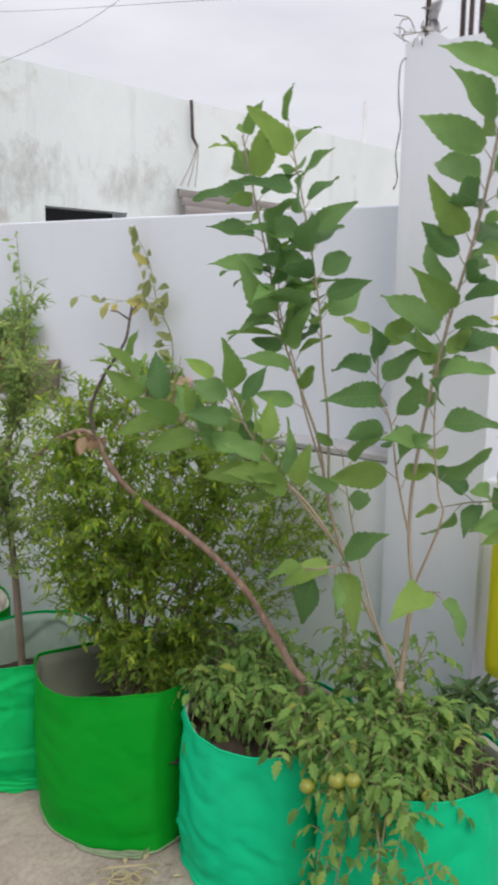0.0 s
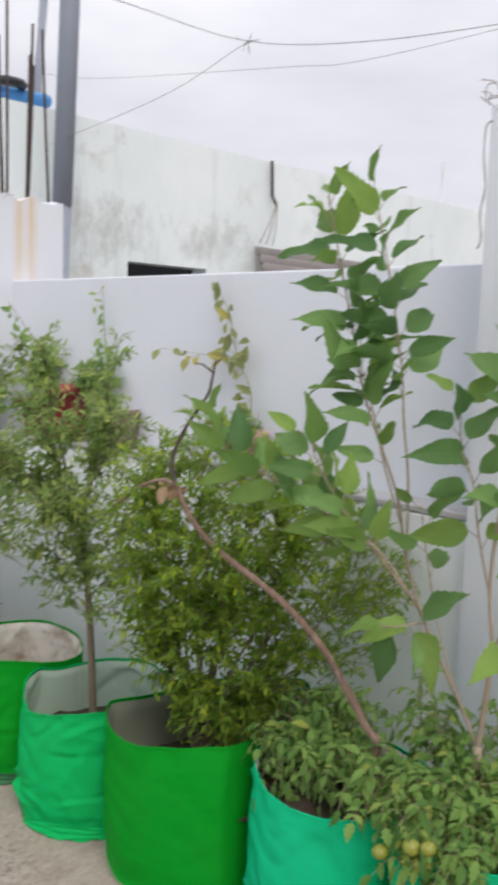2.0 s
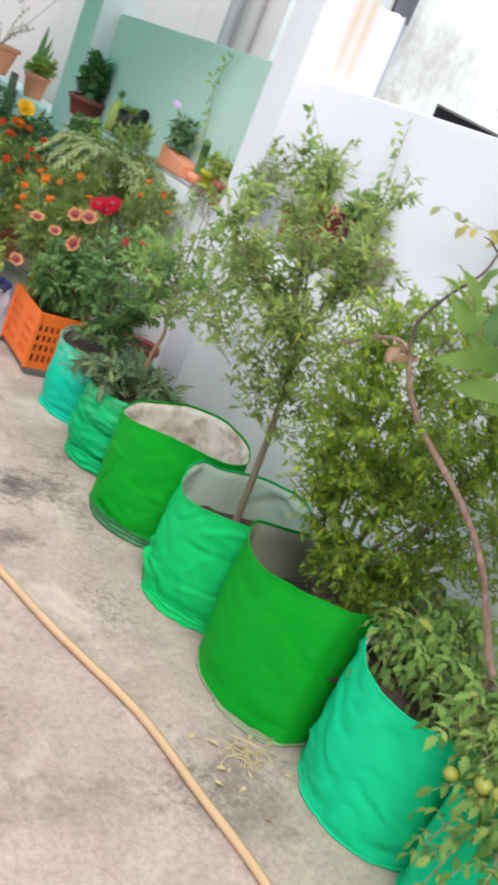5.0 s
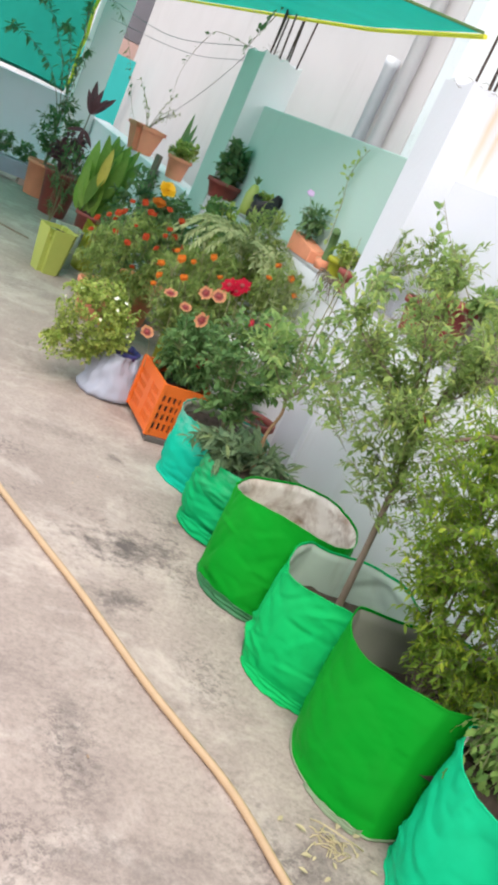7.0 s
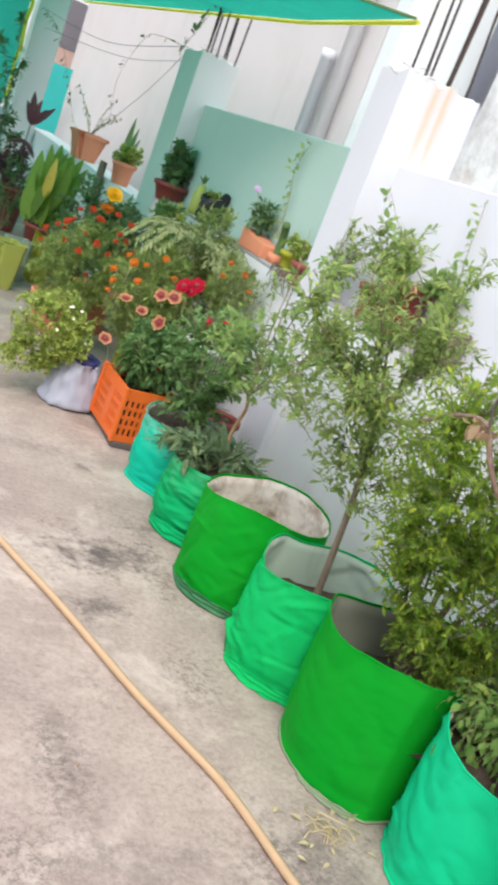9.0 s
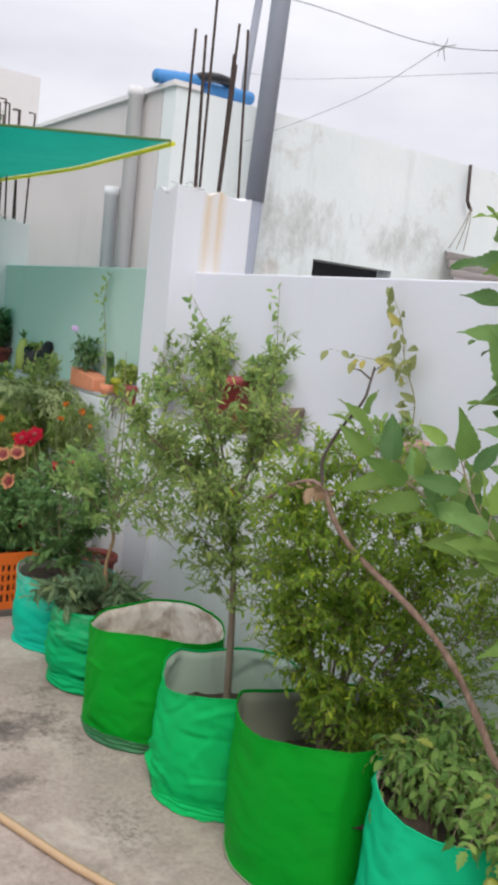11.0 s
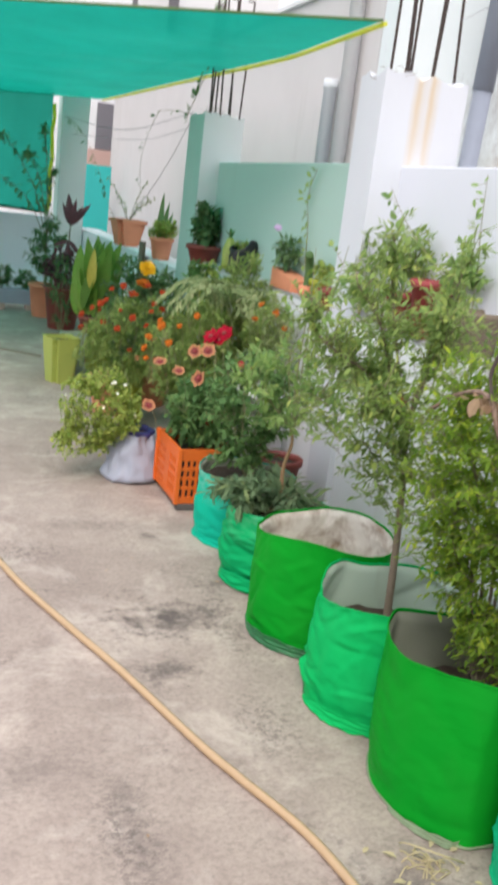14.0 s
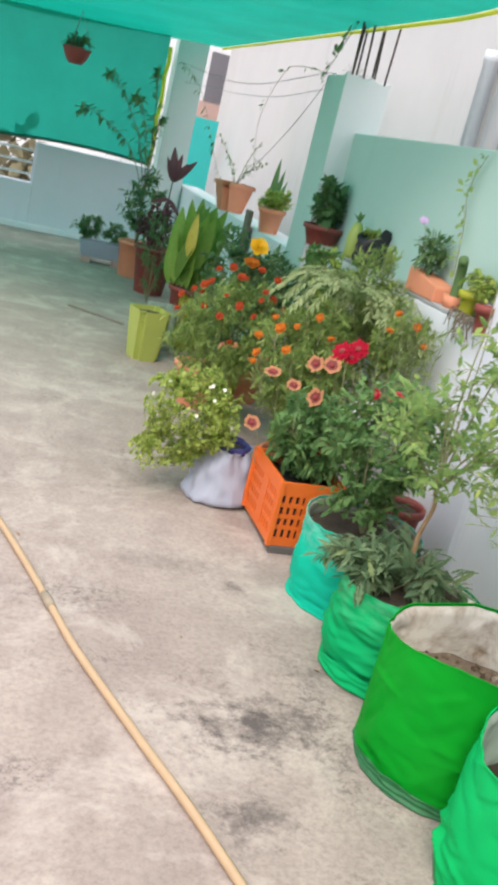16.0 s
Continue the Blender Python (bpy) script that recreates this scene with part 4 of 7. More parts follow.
# house beyond the end wall, seen between the columns
ph = thing("pink_house", 3.0, 19.5, -6.5, "white and pink house front behind the end wall", "house")
part("front_wall", box(-0.6, 1.12, 0, 3, 0, 12.5), M_FARWHITE, ph)
part("pink_band", box(0.3, 1.05, -0.09, -0.003, 8.1, 8.62), M_PINK, ph, "pink plaster band")
part("window", box(0.62, 1.04, -0.05, -0.003, 8.63, 9.45), M_HAZY, ph, "dark window")
part("sheet_panel", box(-0.25, 0.655, -1.6, -1.55, 5.5, 8.32), M_TEAL, ph, "teal sheet panel")

ft = thing("far_trees", -1.0, 23.0, -6.5, "olive brown treetops beyond the end railing", "trees", kind="stuff")
a = Acc()
rng = random.Random(33)
for k in range(1800):
    d = rand_dir(rng) * rng.uniform(.6, 1)
    p = Vector((-1.5 + d.x * 4.0, 23 + d.y * 1.6, -1.0 + d.z * 2.2 + 0.5 * noise.noise(Vector((d.x * 4, d.y * 4, 0)))))
    a.leaf(LEAF_ROUND, p, rand_dir(rng), rand_dir(rng), rng.uniform(.2, .45))
a.part("treetops", plain("olive_treetop", (0.19, 0.17, 0.10), 0.9, 0.4, 3), ft, kind="stuff")
a = Acc()
a.tube([(-1.5, 23, -6.5), (-1.4, 23, -3.5), (-1.5, 23, -1.0)], [.2, .16, .08], 8)
a.part("trunk", M_BARK, ft)

# ---- shade net ----
net = thing("shade_net", 2.62, 6.14, 2.43, "green shade net with yellow hem strung over the terrace", "shade net")


def net_point(u, v):
    """u runs away from the tip along the wall, v towards the open terrace."""
    y = 6.14 + u * 8.2
    x_right = 2.62 + 0.16 * min(1.0, (y - 6.14) / 1.6)
    x_left = 2.62 - (y - 6.14) * 1.11
    x = x_right + (x_left - x_right) * v
    z = 2.43 + 0.15 * u - 0.26 * math.sin(math.pi * min(1, v * 1.1)) * u ** 0.7 * (0.45 + 0.35 * u)
    z += 0.02 * math.sin(y * 5 + x * 2.5) * v * (1 - v) * 4 * min(1, u * 3)
    return Vector((x - 2.62, y - 6.14, z - 2.43))


bm = bmesh.new()
NU, NV = 44, 30
g = [[bm.verts.new(net_point((i / NU) ** 1.3 + 0.0004, j / NV)) for j in range(NV + 1)] for i in range(NU + 1)]
for i in range(NU):
    for j in range(NV):
        bm.faces.new((g[i][j], g[i + 1][j], g[i + 1][j + 1], g[i][j + 1]))
part("roof_sheet", bm, M_NET, net, smooth=True)
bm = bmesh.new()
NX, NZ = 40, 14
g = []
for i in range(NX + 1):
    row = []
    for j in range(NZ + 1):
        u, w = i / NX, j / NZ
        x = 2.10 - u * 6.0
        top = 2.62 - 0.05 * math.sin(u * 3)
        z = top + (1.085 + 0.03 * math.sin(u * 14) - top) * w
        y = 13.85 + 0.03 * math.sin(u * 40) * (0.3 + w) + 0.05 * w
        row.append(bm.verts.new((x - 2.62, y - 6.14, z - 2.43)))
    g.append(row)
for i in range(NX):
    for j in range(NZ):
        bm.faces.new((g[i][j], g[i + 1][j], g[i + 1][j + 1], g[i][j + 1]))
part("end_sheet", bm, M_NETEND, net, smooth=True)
a = Acc()
pts = [net_point((i / 30) ** 1.3, 0.0) + Vector((0.012, 0, -0.013)) for i in range(31)]
a.tube(pts, [0.013] * len(pts), 5)
ob = new("yellow_hem", a.mesh("yellow_hem", M_HEM)); ob.parent = net
a = Acc()
pts = [Vector((2.115 - 2.62 + 0.012 * math.sin(k * 2.1), 13.84 - 6.14, 2.40 - k * 0.158 - 2.43)) for k in range(9)]
a.tube(pts, [0.024] * 9, 5)
ob = new("side_hem", a.mesh("side_hem", M_HEM)); ob.parent = net
a = Acc()
pts = [Vector((2.10 - u * 6.0 - 2.62, 13.90 - 6.14 + 0.04 * math.sin(u * 40), 1.095 + 0.03 * math.sin(u * 14) - 2.43)) for u in [k / 40 for k in range(41)]]
a.tube(pts, [0.02] * 41, 5)
ob = new("bottom_hem", a.mesh("bottom_hem", plain("dark_green_hem", (0.0, 0.10, 0.07), 0.7, 0.2, 10))); ob.parent = net
a = Acc()
pts = [net_point((i / 30) ** 1.3 + 0.0003, 1.0) for i in range(31)]
a.tube(pts, [0.008] * len(pts), 5)
ob = new("dark_hem", a.mesh("dark_hem", M_LF_DARK)); ob.parent = net

# ---- hose ----
e = thing("garden_hose", 1.2, 4.5, 0.0, "tan rubber garden hose lying on the concrete", "hose")
a = Acc()
pts = bend([(x, y, .013) for x, y in ((-0.1, 9.0), (0.22, 7.7), (0.745, 6.07), (0.911, 5.51), (0.99, 5.23), (1.135, 4.83), (1.24, 4.55), (1.38, 4.12), (1.45, 3.94), (1.545, 3.70), (1.60, 3.42), (1.65, 3.15), (1.68, 2.7), (1.58, 2.1), (1.1, 1.2), (0.3, 0.2))], 8)
a.tube(pts, [0.0125] * len(pts), 10)
a.part("tube", M_HOSE, e, smooth=True)
a = Acc()
a.tube([(0.922, 5.47, .014), (0.911, 5.51, .014), (0.899, 5.55, .014)], [.0155, .017, .0155], 10)
a.part("connector", M_STEMTAN, e, "dark clamp joining two lengths", smooth=True)


# ---- grow bags ----
def grow_bag(x, y, r, h, cloth, label, soil, rim, seed, wrinkle=0.006, belly=0.03, lining=None, taper_top=0.0, lean=(0, 0), ylim=(-9, 9), flat=1.0, base_m=None, soil_m=None, creases=22, crease_depth=0.006, steep=28):
    e = thing("grow_bag", x, y, 0, label, "grow bag", "grow bags along the wall")
    seg, rows = 120, 60
    rng = random.Random(seed)
    ph = rng.uniform(0, 10)
    folds = []
    for _ in range(creases):
        tilt = radians(rng.gauss(0, steep))
        folds.append((rng.uniform(0, 2 * math.pi), rng.uniform(0.08, 0.98), math.cos(tilt), math.sin(tilt), rng.uniform(0.05, 0.16), rng.uniform(0.007, 0.016), rng.uniform(0.5, 1.0) * crease_depth * rng.choice((1, 1, -1))))

    def crease(a, s):
        """Sharp pleats in the cloth, each a short slanting line."""
        out = 0.0
        for a0, s0, ct, st_, ln, wd, dp in folds:
            du = ((a - a0 + math.pi) % (2 * math.pi) - math.pi) * r
            if abs(du) > 0.3:
                continue
            dv = (s - s0) * h
            along, across = du * ct + dv * st_, dv * ct - du * st_ + 6.0 * du * du * (1 if dp > 0 else -1) * 0.3
            if abs(along) < ln and abs(across) < wd * 4:
                out += dp * (1 - (along / ln) ** 2) * (math.exp(-abs(across) / wd) - 0.35 * math.exp(-((across - 1.6 * wd) / wd) ** 2))
        return out

    def ring(a, s):
        top = h + rim(a)
        z = s * top
        rr = r * (1 + belly * math.sin(math.pi * min(1, s * 1.05)) - taper_top * s)
        if s < 0.06:
            rr *= 0.985 + 0.015 * math.sqrt(max(0, 1 - (1 - s / 0.06) ** 2))
        q = Vector((math.cos(a) * 1.1 * flat + ph, math.sin(a) * 1.1 * flat, z * 8 / flat + 1.2 * noise.noise(Vector((math.cos(a) * 2, math.sin(a) * 2, ph)))))
        rr += wrinkle * (0.9 * noise.noise(q) - 0.55 * (1 - abs(noise.noise(q * 1.5 + Vector((3, 1, 7))))) ** 5 + 0.25 * noise.noise(Vector((math.cos(a) * 3 + ph, math.sin(a) * 3, z * 24 + a * 1.5))))
        rr += wrinkle * 0.4 * noise.noise(Vector((math.cos(a) * 7, math.sin(a) * 7 + ph, z * 3)))
        sag = -wrinkle * 1.4 * math.exp(-((s - 0.10) / 0.05) ** 2) * (0.5 + noise.noise(Vector((a * 2, ph, 3))))
        rr += sag + crease(a, s)
        fold = max(0.0, noise.noise(Vector((math.cos(a) * 1.3 + 5, math.sin(a) * 1.3, ph))) + 0.15)
        rr += 0.012 * fold * math.sin(s * 95 + 3 * noise.noise(Vector((a, ph, 1)))) * math.exp(-(s / 0.13) ** 2)
        py = rr * math.sin(a) + y
        py = min(max(py, ylim[0] + 0.004 * noise.noise(q)), ylim[1] + 0.004 * noise.noise(q))
        return Vector((rr * math.cos(a) + lean[0] * s, py - y + lean[1] * s, z))

    bm = bmesh.new()
    g = [[bm.verts.new(ring(2 * math.pi * k / seg, j / rows)) for k in range(seg)] for j in range(rows + 1)]
    for j in range(rows):
        for k in range(seg):
            bm.faces.new((g[j][k], g[j][(k + 1) % seg], g[j + 1][(k + 1) % seg], g[j + 1][k]))
    bm.faces.new(g[0][::-1])
    part("cloth", bm, cloth, e, smooth=True)
    # lining inside, from the rim down to the soil
    bm = bmesh.new()
    low = (soil - 0.03) / h
    g = []
    for j in range(19):
        s = 0.984 + (low - 0.984) * j / 18
        row = []
        for k in range(seg):
            p = ring(2 * math.pi * k / seg, s)
            d = Vector((p.x - lean[0] * s, p.y - lean[1] * s, 0))
            row.append(bm.verts.new(p - d.normalized() * (0.003 + 0.009 * min(1, j / 2)) + Vector((0, 0, -0.001))))
        g.append(row)
    for j in range(18):
        for k in range(seg):
            bm.faces.new((g[j][k], g[j + 1][k], g[j + 1][(k + 1) % seg], g[j][(k + 1) % seg]))
    part("lining", bm, lining or M_LINING, e, smooth=True)
    a = Acc()
    pts = [ring(2 * math.pi * k / seg, 1.0) for k in range(seg + 1)]
    a.tube(pts, [0.0026] * len(pts), 6)
    ob = new("hem", a.mesh("hem", cloth, True)); ob.parent = e
    a = Acc()
    pts = [ring(2 * math.pi * k / seg, 0.012) + Vector((0, 0, 0.001)) for k in range(seg + 1)]
    a.tube(pts, [0.0055 + 0.004 * noise.noise(p * 9) for p in pts], 6)
    ob = new("base_seam", a.mesh("base_seam", base_m or cloth, True)); ob.parent = e
    # soil
    bm = bmesh.new()
    rings = []
    for j in range(1, 15):
        rr = r * 0.93 * j / 14
        rings.append([bm.verts.new((rr * math.cos(2 * math.pi * k / 36) + lean[0] * soil / h, rr * math.sin(2 * math.pi * k / 36) + lean[1] * soil / h,
                                    soil + 0.022 * noise.noise(Vector((rr * 14 * math.cos(2 * math.pi * k / 36), rr * 14 * math.sin(2 * math.pi * k / 36), ph))) + 0.006 * rng.random())) for k in range(36)])
    c = bm.verts.new((0, 0, soil + 0.01))
    for k in range(36):
        bm.faces.new((c, rings[0][k], rings[0][(k + 1) % 36]))
        for j in range(13):
            bm.faces.new((rings[j][k], rings[j + 1][k], rings[j + 1][(k + 1) % 36], rings[j][(k + 1) % 36]))
    part("soil", bm, soil_m or M_SOIL, e, "" if soil_m else "dark crumbly potting soil", True)
    return e


def peak(a, at_deg, height, width=28):
    d = (math.degrees(a) - at_deg + 180) % 360 - 180
    return height * math.exp(-(d / width) ** 2)


M_SEAM = plain("dark_green_seam", (0.01, 0.17, 0.05), 0.7, 0.4, 20)
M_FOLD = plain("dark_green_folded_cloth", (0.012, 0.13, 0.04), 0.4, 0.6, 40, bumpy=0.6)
M_DUSTY = plain("dusty_bag_base", (0.20, 0.27, 0.16), 0.85, 0.5, 14)
M_LINING_C = plaster("grey_soiled_lining", (0.26, 0.28, 0.22), (0.12, 0.09, 0.06), 0.8)
M_LINING_D = plaster("pale_green_lining", (0.42, 0.54, 0.45), (0.24, 0.20, 0.14), 0.85)


def stained_build(n, l, b):
    """White lining with rusty brown soil stains."""
    st = ramp(n, l, noise_fac(n, l, 7.0, 8, 0.7, dist=0.5), [(0.44, (0, 0, 0)), (0.66, (0.9, 0.9, 0.9))])
    col = mixc(n, l, st, (0.70, 0.67, 0.60), (0.26, 0.17, 0.10))
    l.new(col, b.inputs["Base Color"])
    b.inputs["Roughness"].default_value = 0.75
    bump(n, l, b, noise_fac(n, l, 12.0, 5, 0.6), 0.4, 0.01)


M_LINING_E = mat("brown_stained_lining", stained_build)
M_GRAVEL = plain("gravelly_soil", (0.20, 0.145, 0.10), 1.0, 0.6, 70, bumpy=1.0)
bag_a = grow_bag(2.165, 2.935, 0.218, 0.445, M_BAG_T, "sea-green cloth grow bag with a sprawling tomato plant", 0.405, lambda a: peak(a, 300, .02) + peak(a, 110, .02), 1, 0.008, ylim=(-9, 3.134), creases=16, crease_depth=0.007)
bag_b = grow_bag(2.145, 3.355, 0.235, 0.42, M_BAG_T, "sea-green cloth grow bag with tomato leaves and a bare branch", 0.375, lambda a: peak(a, 130, .03, 30) - peak(a, 200, .01, 40), 2, 0.010, 0.03, ylim=(3.140, 3.568), creases=20, crease_depth=0.009)
bag_c = grow_bag(2.108, 3.822, 0.302, 0.42, M_BAG_G, "large dark green cloth grow bag with a dense bush", 0.25, lambda a: peak(a, 130, .03, 30) + peak(a, 325, .09, 40) + peak(a, 228, .05, 45), 3, 0.006, 0.02, ylim=(3.576, 4.056), base_m=M_DUSTY, lining=M_LINING_C, creases=16, crease_depth=0.003)
bag_d = grow_bag(1.97, 4.37, 0.246, 0.345, M_BAG_M, "bright green cloth grow bag with a peaked corner", 0.215, lambda a: peak(a, 120, .05, 26) + peak(a, 20, .05, 70) + peak(a, 232, .05, 45), 4, 0.010, 0.03, ylim=(4.134, 4.606), lean=(.02, 0), lining=M_LINING_D, base_m=M_SEAM, creases=40, crease_depth=0.012, steep=40)
bag_e = grow_bag(1.955, 4.86, 0.256, 0.372, M_BAG_G, "large green grow bag, open, with pale stained lining", 0.225, lambda a: peak(a, 40, .04, 70) + peak(a, 228, .06, 52), 5, 0.008, 0.02, ylim=(4.612, 5.096), lining=M_LINING_E, soil_m=M_GRAVEL, base_m=M_SEAM, creases=30, crease_depth=0.009, steep=35)
bag_f = grow_bag(1.985, 5.34, 0.238, 0.30, M_BAG_F, "crumpled bright green grow bag with a young citrus tree", 0.265, lambda a: peak(a, 150, .02, 30) + peak(a, 235, .035, 50), 6, 0.007, 0.05, ylim=(5.102, 5.572), flat=0.5, creases=130, crease_depth=0.013, steep=9)
bag_g = grow_bag(1.985, 5.80, 0.23, 0.31, M_BAG_Q, "turquoise cloth grow bag with a red rose bush", 0.275, lambda a: peak(a, 120, .03, 40) + peak(a, 235, .025, 50), 7, 0.010, ylim=(5.578, 9), lining=M_LINING_C)


def base_fold(bag, r, a0, a1, high, out, material, label, seed, ylim=9.0):
    """Loose cloth slumped round a bag's foot in two or three uneven pleats."""
    rng = random.Random(seed)
    cols, rows = 60, 12
    v, f = [], []
    for i in range(cols + 1):
        u = i / cols
        t = radians(a0 + (a1 - a0) * u)
        ends = math.sin(math.pi * u) ** 0.6
        for j in range(rows + 1):
            w = j / rows
            q = Vector((u * 5 + seed, w * 2.2, seed * 1.7))
            pleat = abs(math.sin(w * 8.5 + 1.6 * noise.noise(q)))
            rr = r + (0.004 + out * (0.35 + 0.65 * pleat) * (1 - 0.75 * w) + 0.006 * noise.noise(q * 2.3)) * ends
            z = 0.002 + high * w * ends + 0.006 * noise.noise(q * 1.7 + Vector((4, 0, 0))) * w
            v.append((rr * math.cos(t), min(max(rr * math.sin(t), -ylim), ylim), z))
    for i in range(cols):
        for j in range(rows):
            k = i * (rows + 1) + j
            f.append((k, k + rows + 1, k + rows + 2, k + 1))
    acc = Acc()
    acc.add(v, f)
    ob = new("base_fold", acc.mesh("base_fold", material, True))
    ob.parent = bag
    tagged(ob, label)


base_fold(bag_e, .256, 165, 262, .045, .016, M_FOLD, "dark green cloth folded under the bag", 3, .246)
base_fold(bag_d, .247, 170, 258, .045, .018, M_BAG_M, "bright green cloth slumped in pleats at the foot", 5, .232)
base_fold(bag_f, .243, 165, 262, .06, .024, M_BAG_F, "crumpled green cloth slumped at the foot", 8, .234)
base_fold(bag_c, .302, 190, 256, .022, .016, M_DUSTY, "dusty pale hem spread at the foot", 9, .232)
grit = Acc()
rng = random.Random(90)
for k in range(620):
    t, q = rng.uniform(0, 6.283), 0.22 * math.sqrt(rng.random())
    p = Vector((1.955 + q * math.cos(t), 4.86 + q * math.sin(t), 0.228))
    s = rng.uniform(0.005, 0.014)
    grit.tube([p, p + rand_dir(rng) * s * 1.3], [s * 0.7, s * 0.5], 4)
grit.part("soil_crumb", M_CRUMB, bag_e, kind="stuff")


# ---- plants ----
def skeleton(acc, base, tips, rng, r0, split=0.35, kinks=0.03):
    """Limbs from one base to each tip; returns points along them for the twigs."""
    nodes = []
    base = Vector(base)
    for tip in tips:
        tip = Vector(tip)
        m1 = base.lerp(tip, split) + Vector((rng.uniform(-kinks, kinks), rng.uniform(-kinks, kinks), 0.03))
        m2 = base.lerp(tip, 0.7) + Vector((rng.uniform(-kinks, kinks), rng.uniform(-kinks, kinks), 0.02))
        line = bend([base, m1, m2, tip], 5)
        acc.tube(line, taper(len(line), r0, r0 * 0.25), 6)
        nodes += line[4:]
    return nodes


def shrub(name, label, category, base, trunk, tips, clumps, leaf_m, templates, size, seed, per_twig=9, r0=0.006, bark=None, group="", lift=0.35, droop=0.0, twig_m=None):
    rng = random.Random(seed)
    e = thing(name, base[0], base[1], base[2], label, category, group)
    wood, leaves = Acc(), Acc()
    start = Vector(base)
    nodes = []
    if trunk:
        line = bend([base, *trunk], 5)
        tw = Acc()
        tw.tube(line, taper(len(line), r0 * 2.4, r0 * 1.4), 9)
        tw.part("trunk", bark or M_BARK, e, smooth=True)
        start = Vector(trunk[-1])
        nodes += line[len(line) // 2:]
    nodes += skeleton(wood, start, tips, rng, r0)
    crown(wood, leaves, nodes, clumps, rng, templates, size, per_twig, lift=lift, droop=droop)
    wood.part("twig_work", twig_m or bark or M_BARK, e, kind="stuff")
    leaves.part("foliage", leaf_m, e, kind="stuff")
    return e


bush_c = shrub("bush", "dense small-leaved green bush growing from a dark green bag", "bush", (1.98, 3.88, 0.31), None,
      [(1.78, 3.88, 1.1), (1.85, 3.75, 1.2), (2.0, 3.85, 1.28), (2.2, 3.75, 1.2), (2.3, 3.95, 1.15), (2.0, 4.1, 1.2), (2.4, 3.7, 1.0), (1.85, 3.95, .85), (2.1, 3.65, .95), (1.9, 3.7, .9), (2.25, 3.6, .8)],
      [((2.0, 3.86, 1.0), (.42, .39, .33), 680), ((2.28, 3.7, .8), (.33, .3, .36), 330), ((1.90, 3.87, .80), (.23, .22, .30), 240), ((2.0, 3.80, .64), (.27, .22, .22), 220), ((2.01, 3.79, .47), (.20, .15, .10), 200), ((2.12, 3.74, .45), (.16, .10, .08), 80)],
      M_LF_BUSH, [LEAF_BUSH, LEAF_BUSH, LEAF_NARROW], 0.0255, 11, 17, lift=.45, bark=M_BARK)
TREE_TIPS = [(1.7, 4.4, 1.35), (1.85, 4.5, 1.5), (2.1, 4.45, 1.48), (2.2, 4.6, 1.3), (1.8, 4.7, 1.15), (1.95, 4.3, 1.25), (1.75, 4.3, 1.0), (1.65, 4.6, 1.2)]
rng = random.Random(61)
TREE_CLUMPS = []
for tip in TREE_TIPS:
    for s in (0.42, 0.58, 0.74, 0.88, 1.0):
        c = Vector((1.985, 4.47, .90)).lerp(Vector(tip), s)
        q = rng.uniform(.07, .12)
        TREE_CLUMPS.append(((c.x + rng.gauss(0, .035), c.y + rng.gauss(0, .035), c.z + rng.uniform(-.02, .05)), (q, q, q * 0.8), 10))
TREE_CLUMPS += [((2.10, 4.40, .86), (.20, .18, .20), 60), ((1.84, 4.40, .84), (.17, .14, .17), 40), ((2.05, 4.36, 1.08), (.26, .22, .24), 50), ((1.98, 4.36, .72), (.24, .2, .14), 40), ((1.80, 4.55, .92), (.2, .24, .14), 40), ((1.90, 4.52, 1.15), (.40, .40, .34), 60), ((1.78, 4.72, 1.0), (.12, .12, .2), 24)]
tree_d = shrub("sapling_tree", "slender small-leaved tree growing from a bright green bag", "tree", (1.995, 4.41, 0.20), [(1.995, 4.44, .6), (1.985, 4.47, .90)],
      TREE_TIPS, TREE_CLUMPS, M_LF_POM, [LEAF_NARROW, LEAF_NARROW, LEAF_OVAL], 0.031, 12, 12, lift=.5, bark=M_BARK)
tree_f = shrub("citrus_sapling", "young citrus tree with a bent brown trunk", "tree", (2.005, 5.41, 0.22), [(2.0, 5.44, .44), (2.03, 5.45, .56), (2.025, 5.465, .62)],
      [(1.75, 5.3, .85), (1.95, 5.4, 1.0), (2.2, 5.3, 1.05), (2.3, 5.5, .9), (2.0, 5.1, .85), (2.05, 5.5, 1.25), (2.25, 5.15, 1.1), (2.075, 5.57, 1.38), (2.075, 5.26, 1.42)],
      [((2.02, 5.33, .84), (.38, .36, .22), 120), ((2.15, 5.25, 1.1), (.30, .32, .24), 70)],
      M_LF_LIME, [LEAF_OVAL], 0.042, 13, 9, r0=.0042, lift=.5, bark=M_CITRUS, twig_m=M_BARKG)
rose_g = shrub("rose_bush", "leafy rose bush with red flowers in a turquoise bag", "rose bush", (2.0, 5.8, 0.22), None,
      [(1.85, 5.9, .8), (2.0, 5.8, .9), (2.15, 5.9, .85), (1.95, 6.05, .85), (2.05, 5.65, .75)],
      [((2.0, 5.85, .66), (.27, .27, .25), 270), ((1.96, 5.80, .42), (.2, .18, .10), 60)], M_LF_ROSE, [LEAF_ROUND, LEAF_OVAL], 0.036, 14, 9, bark=M_BARKG)


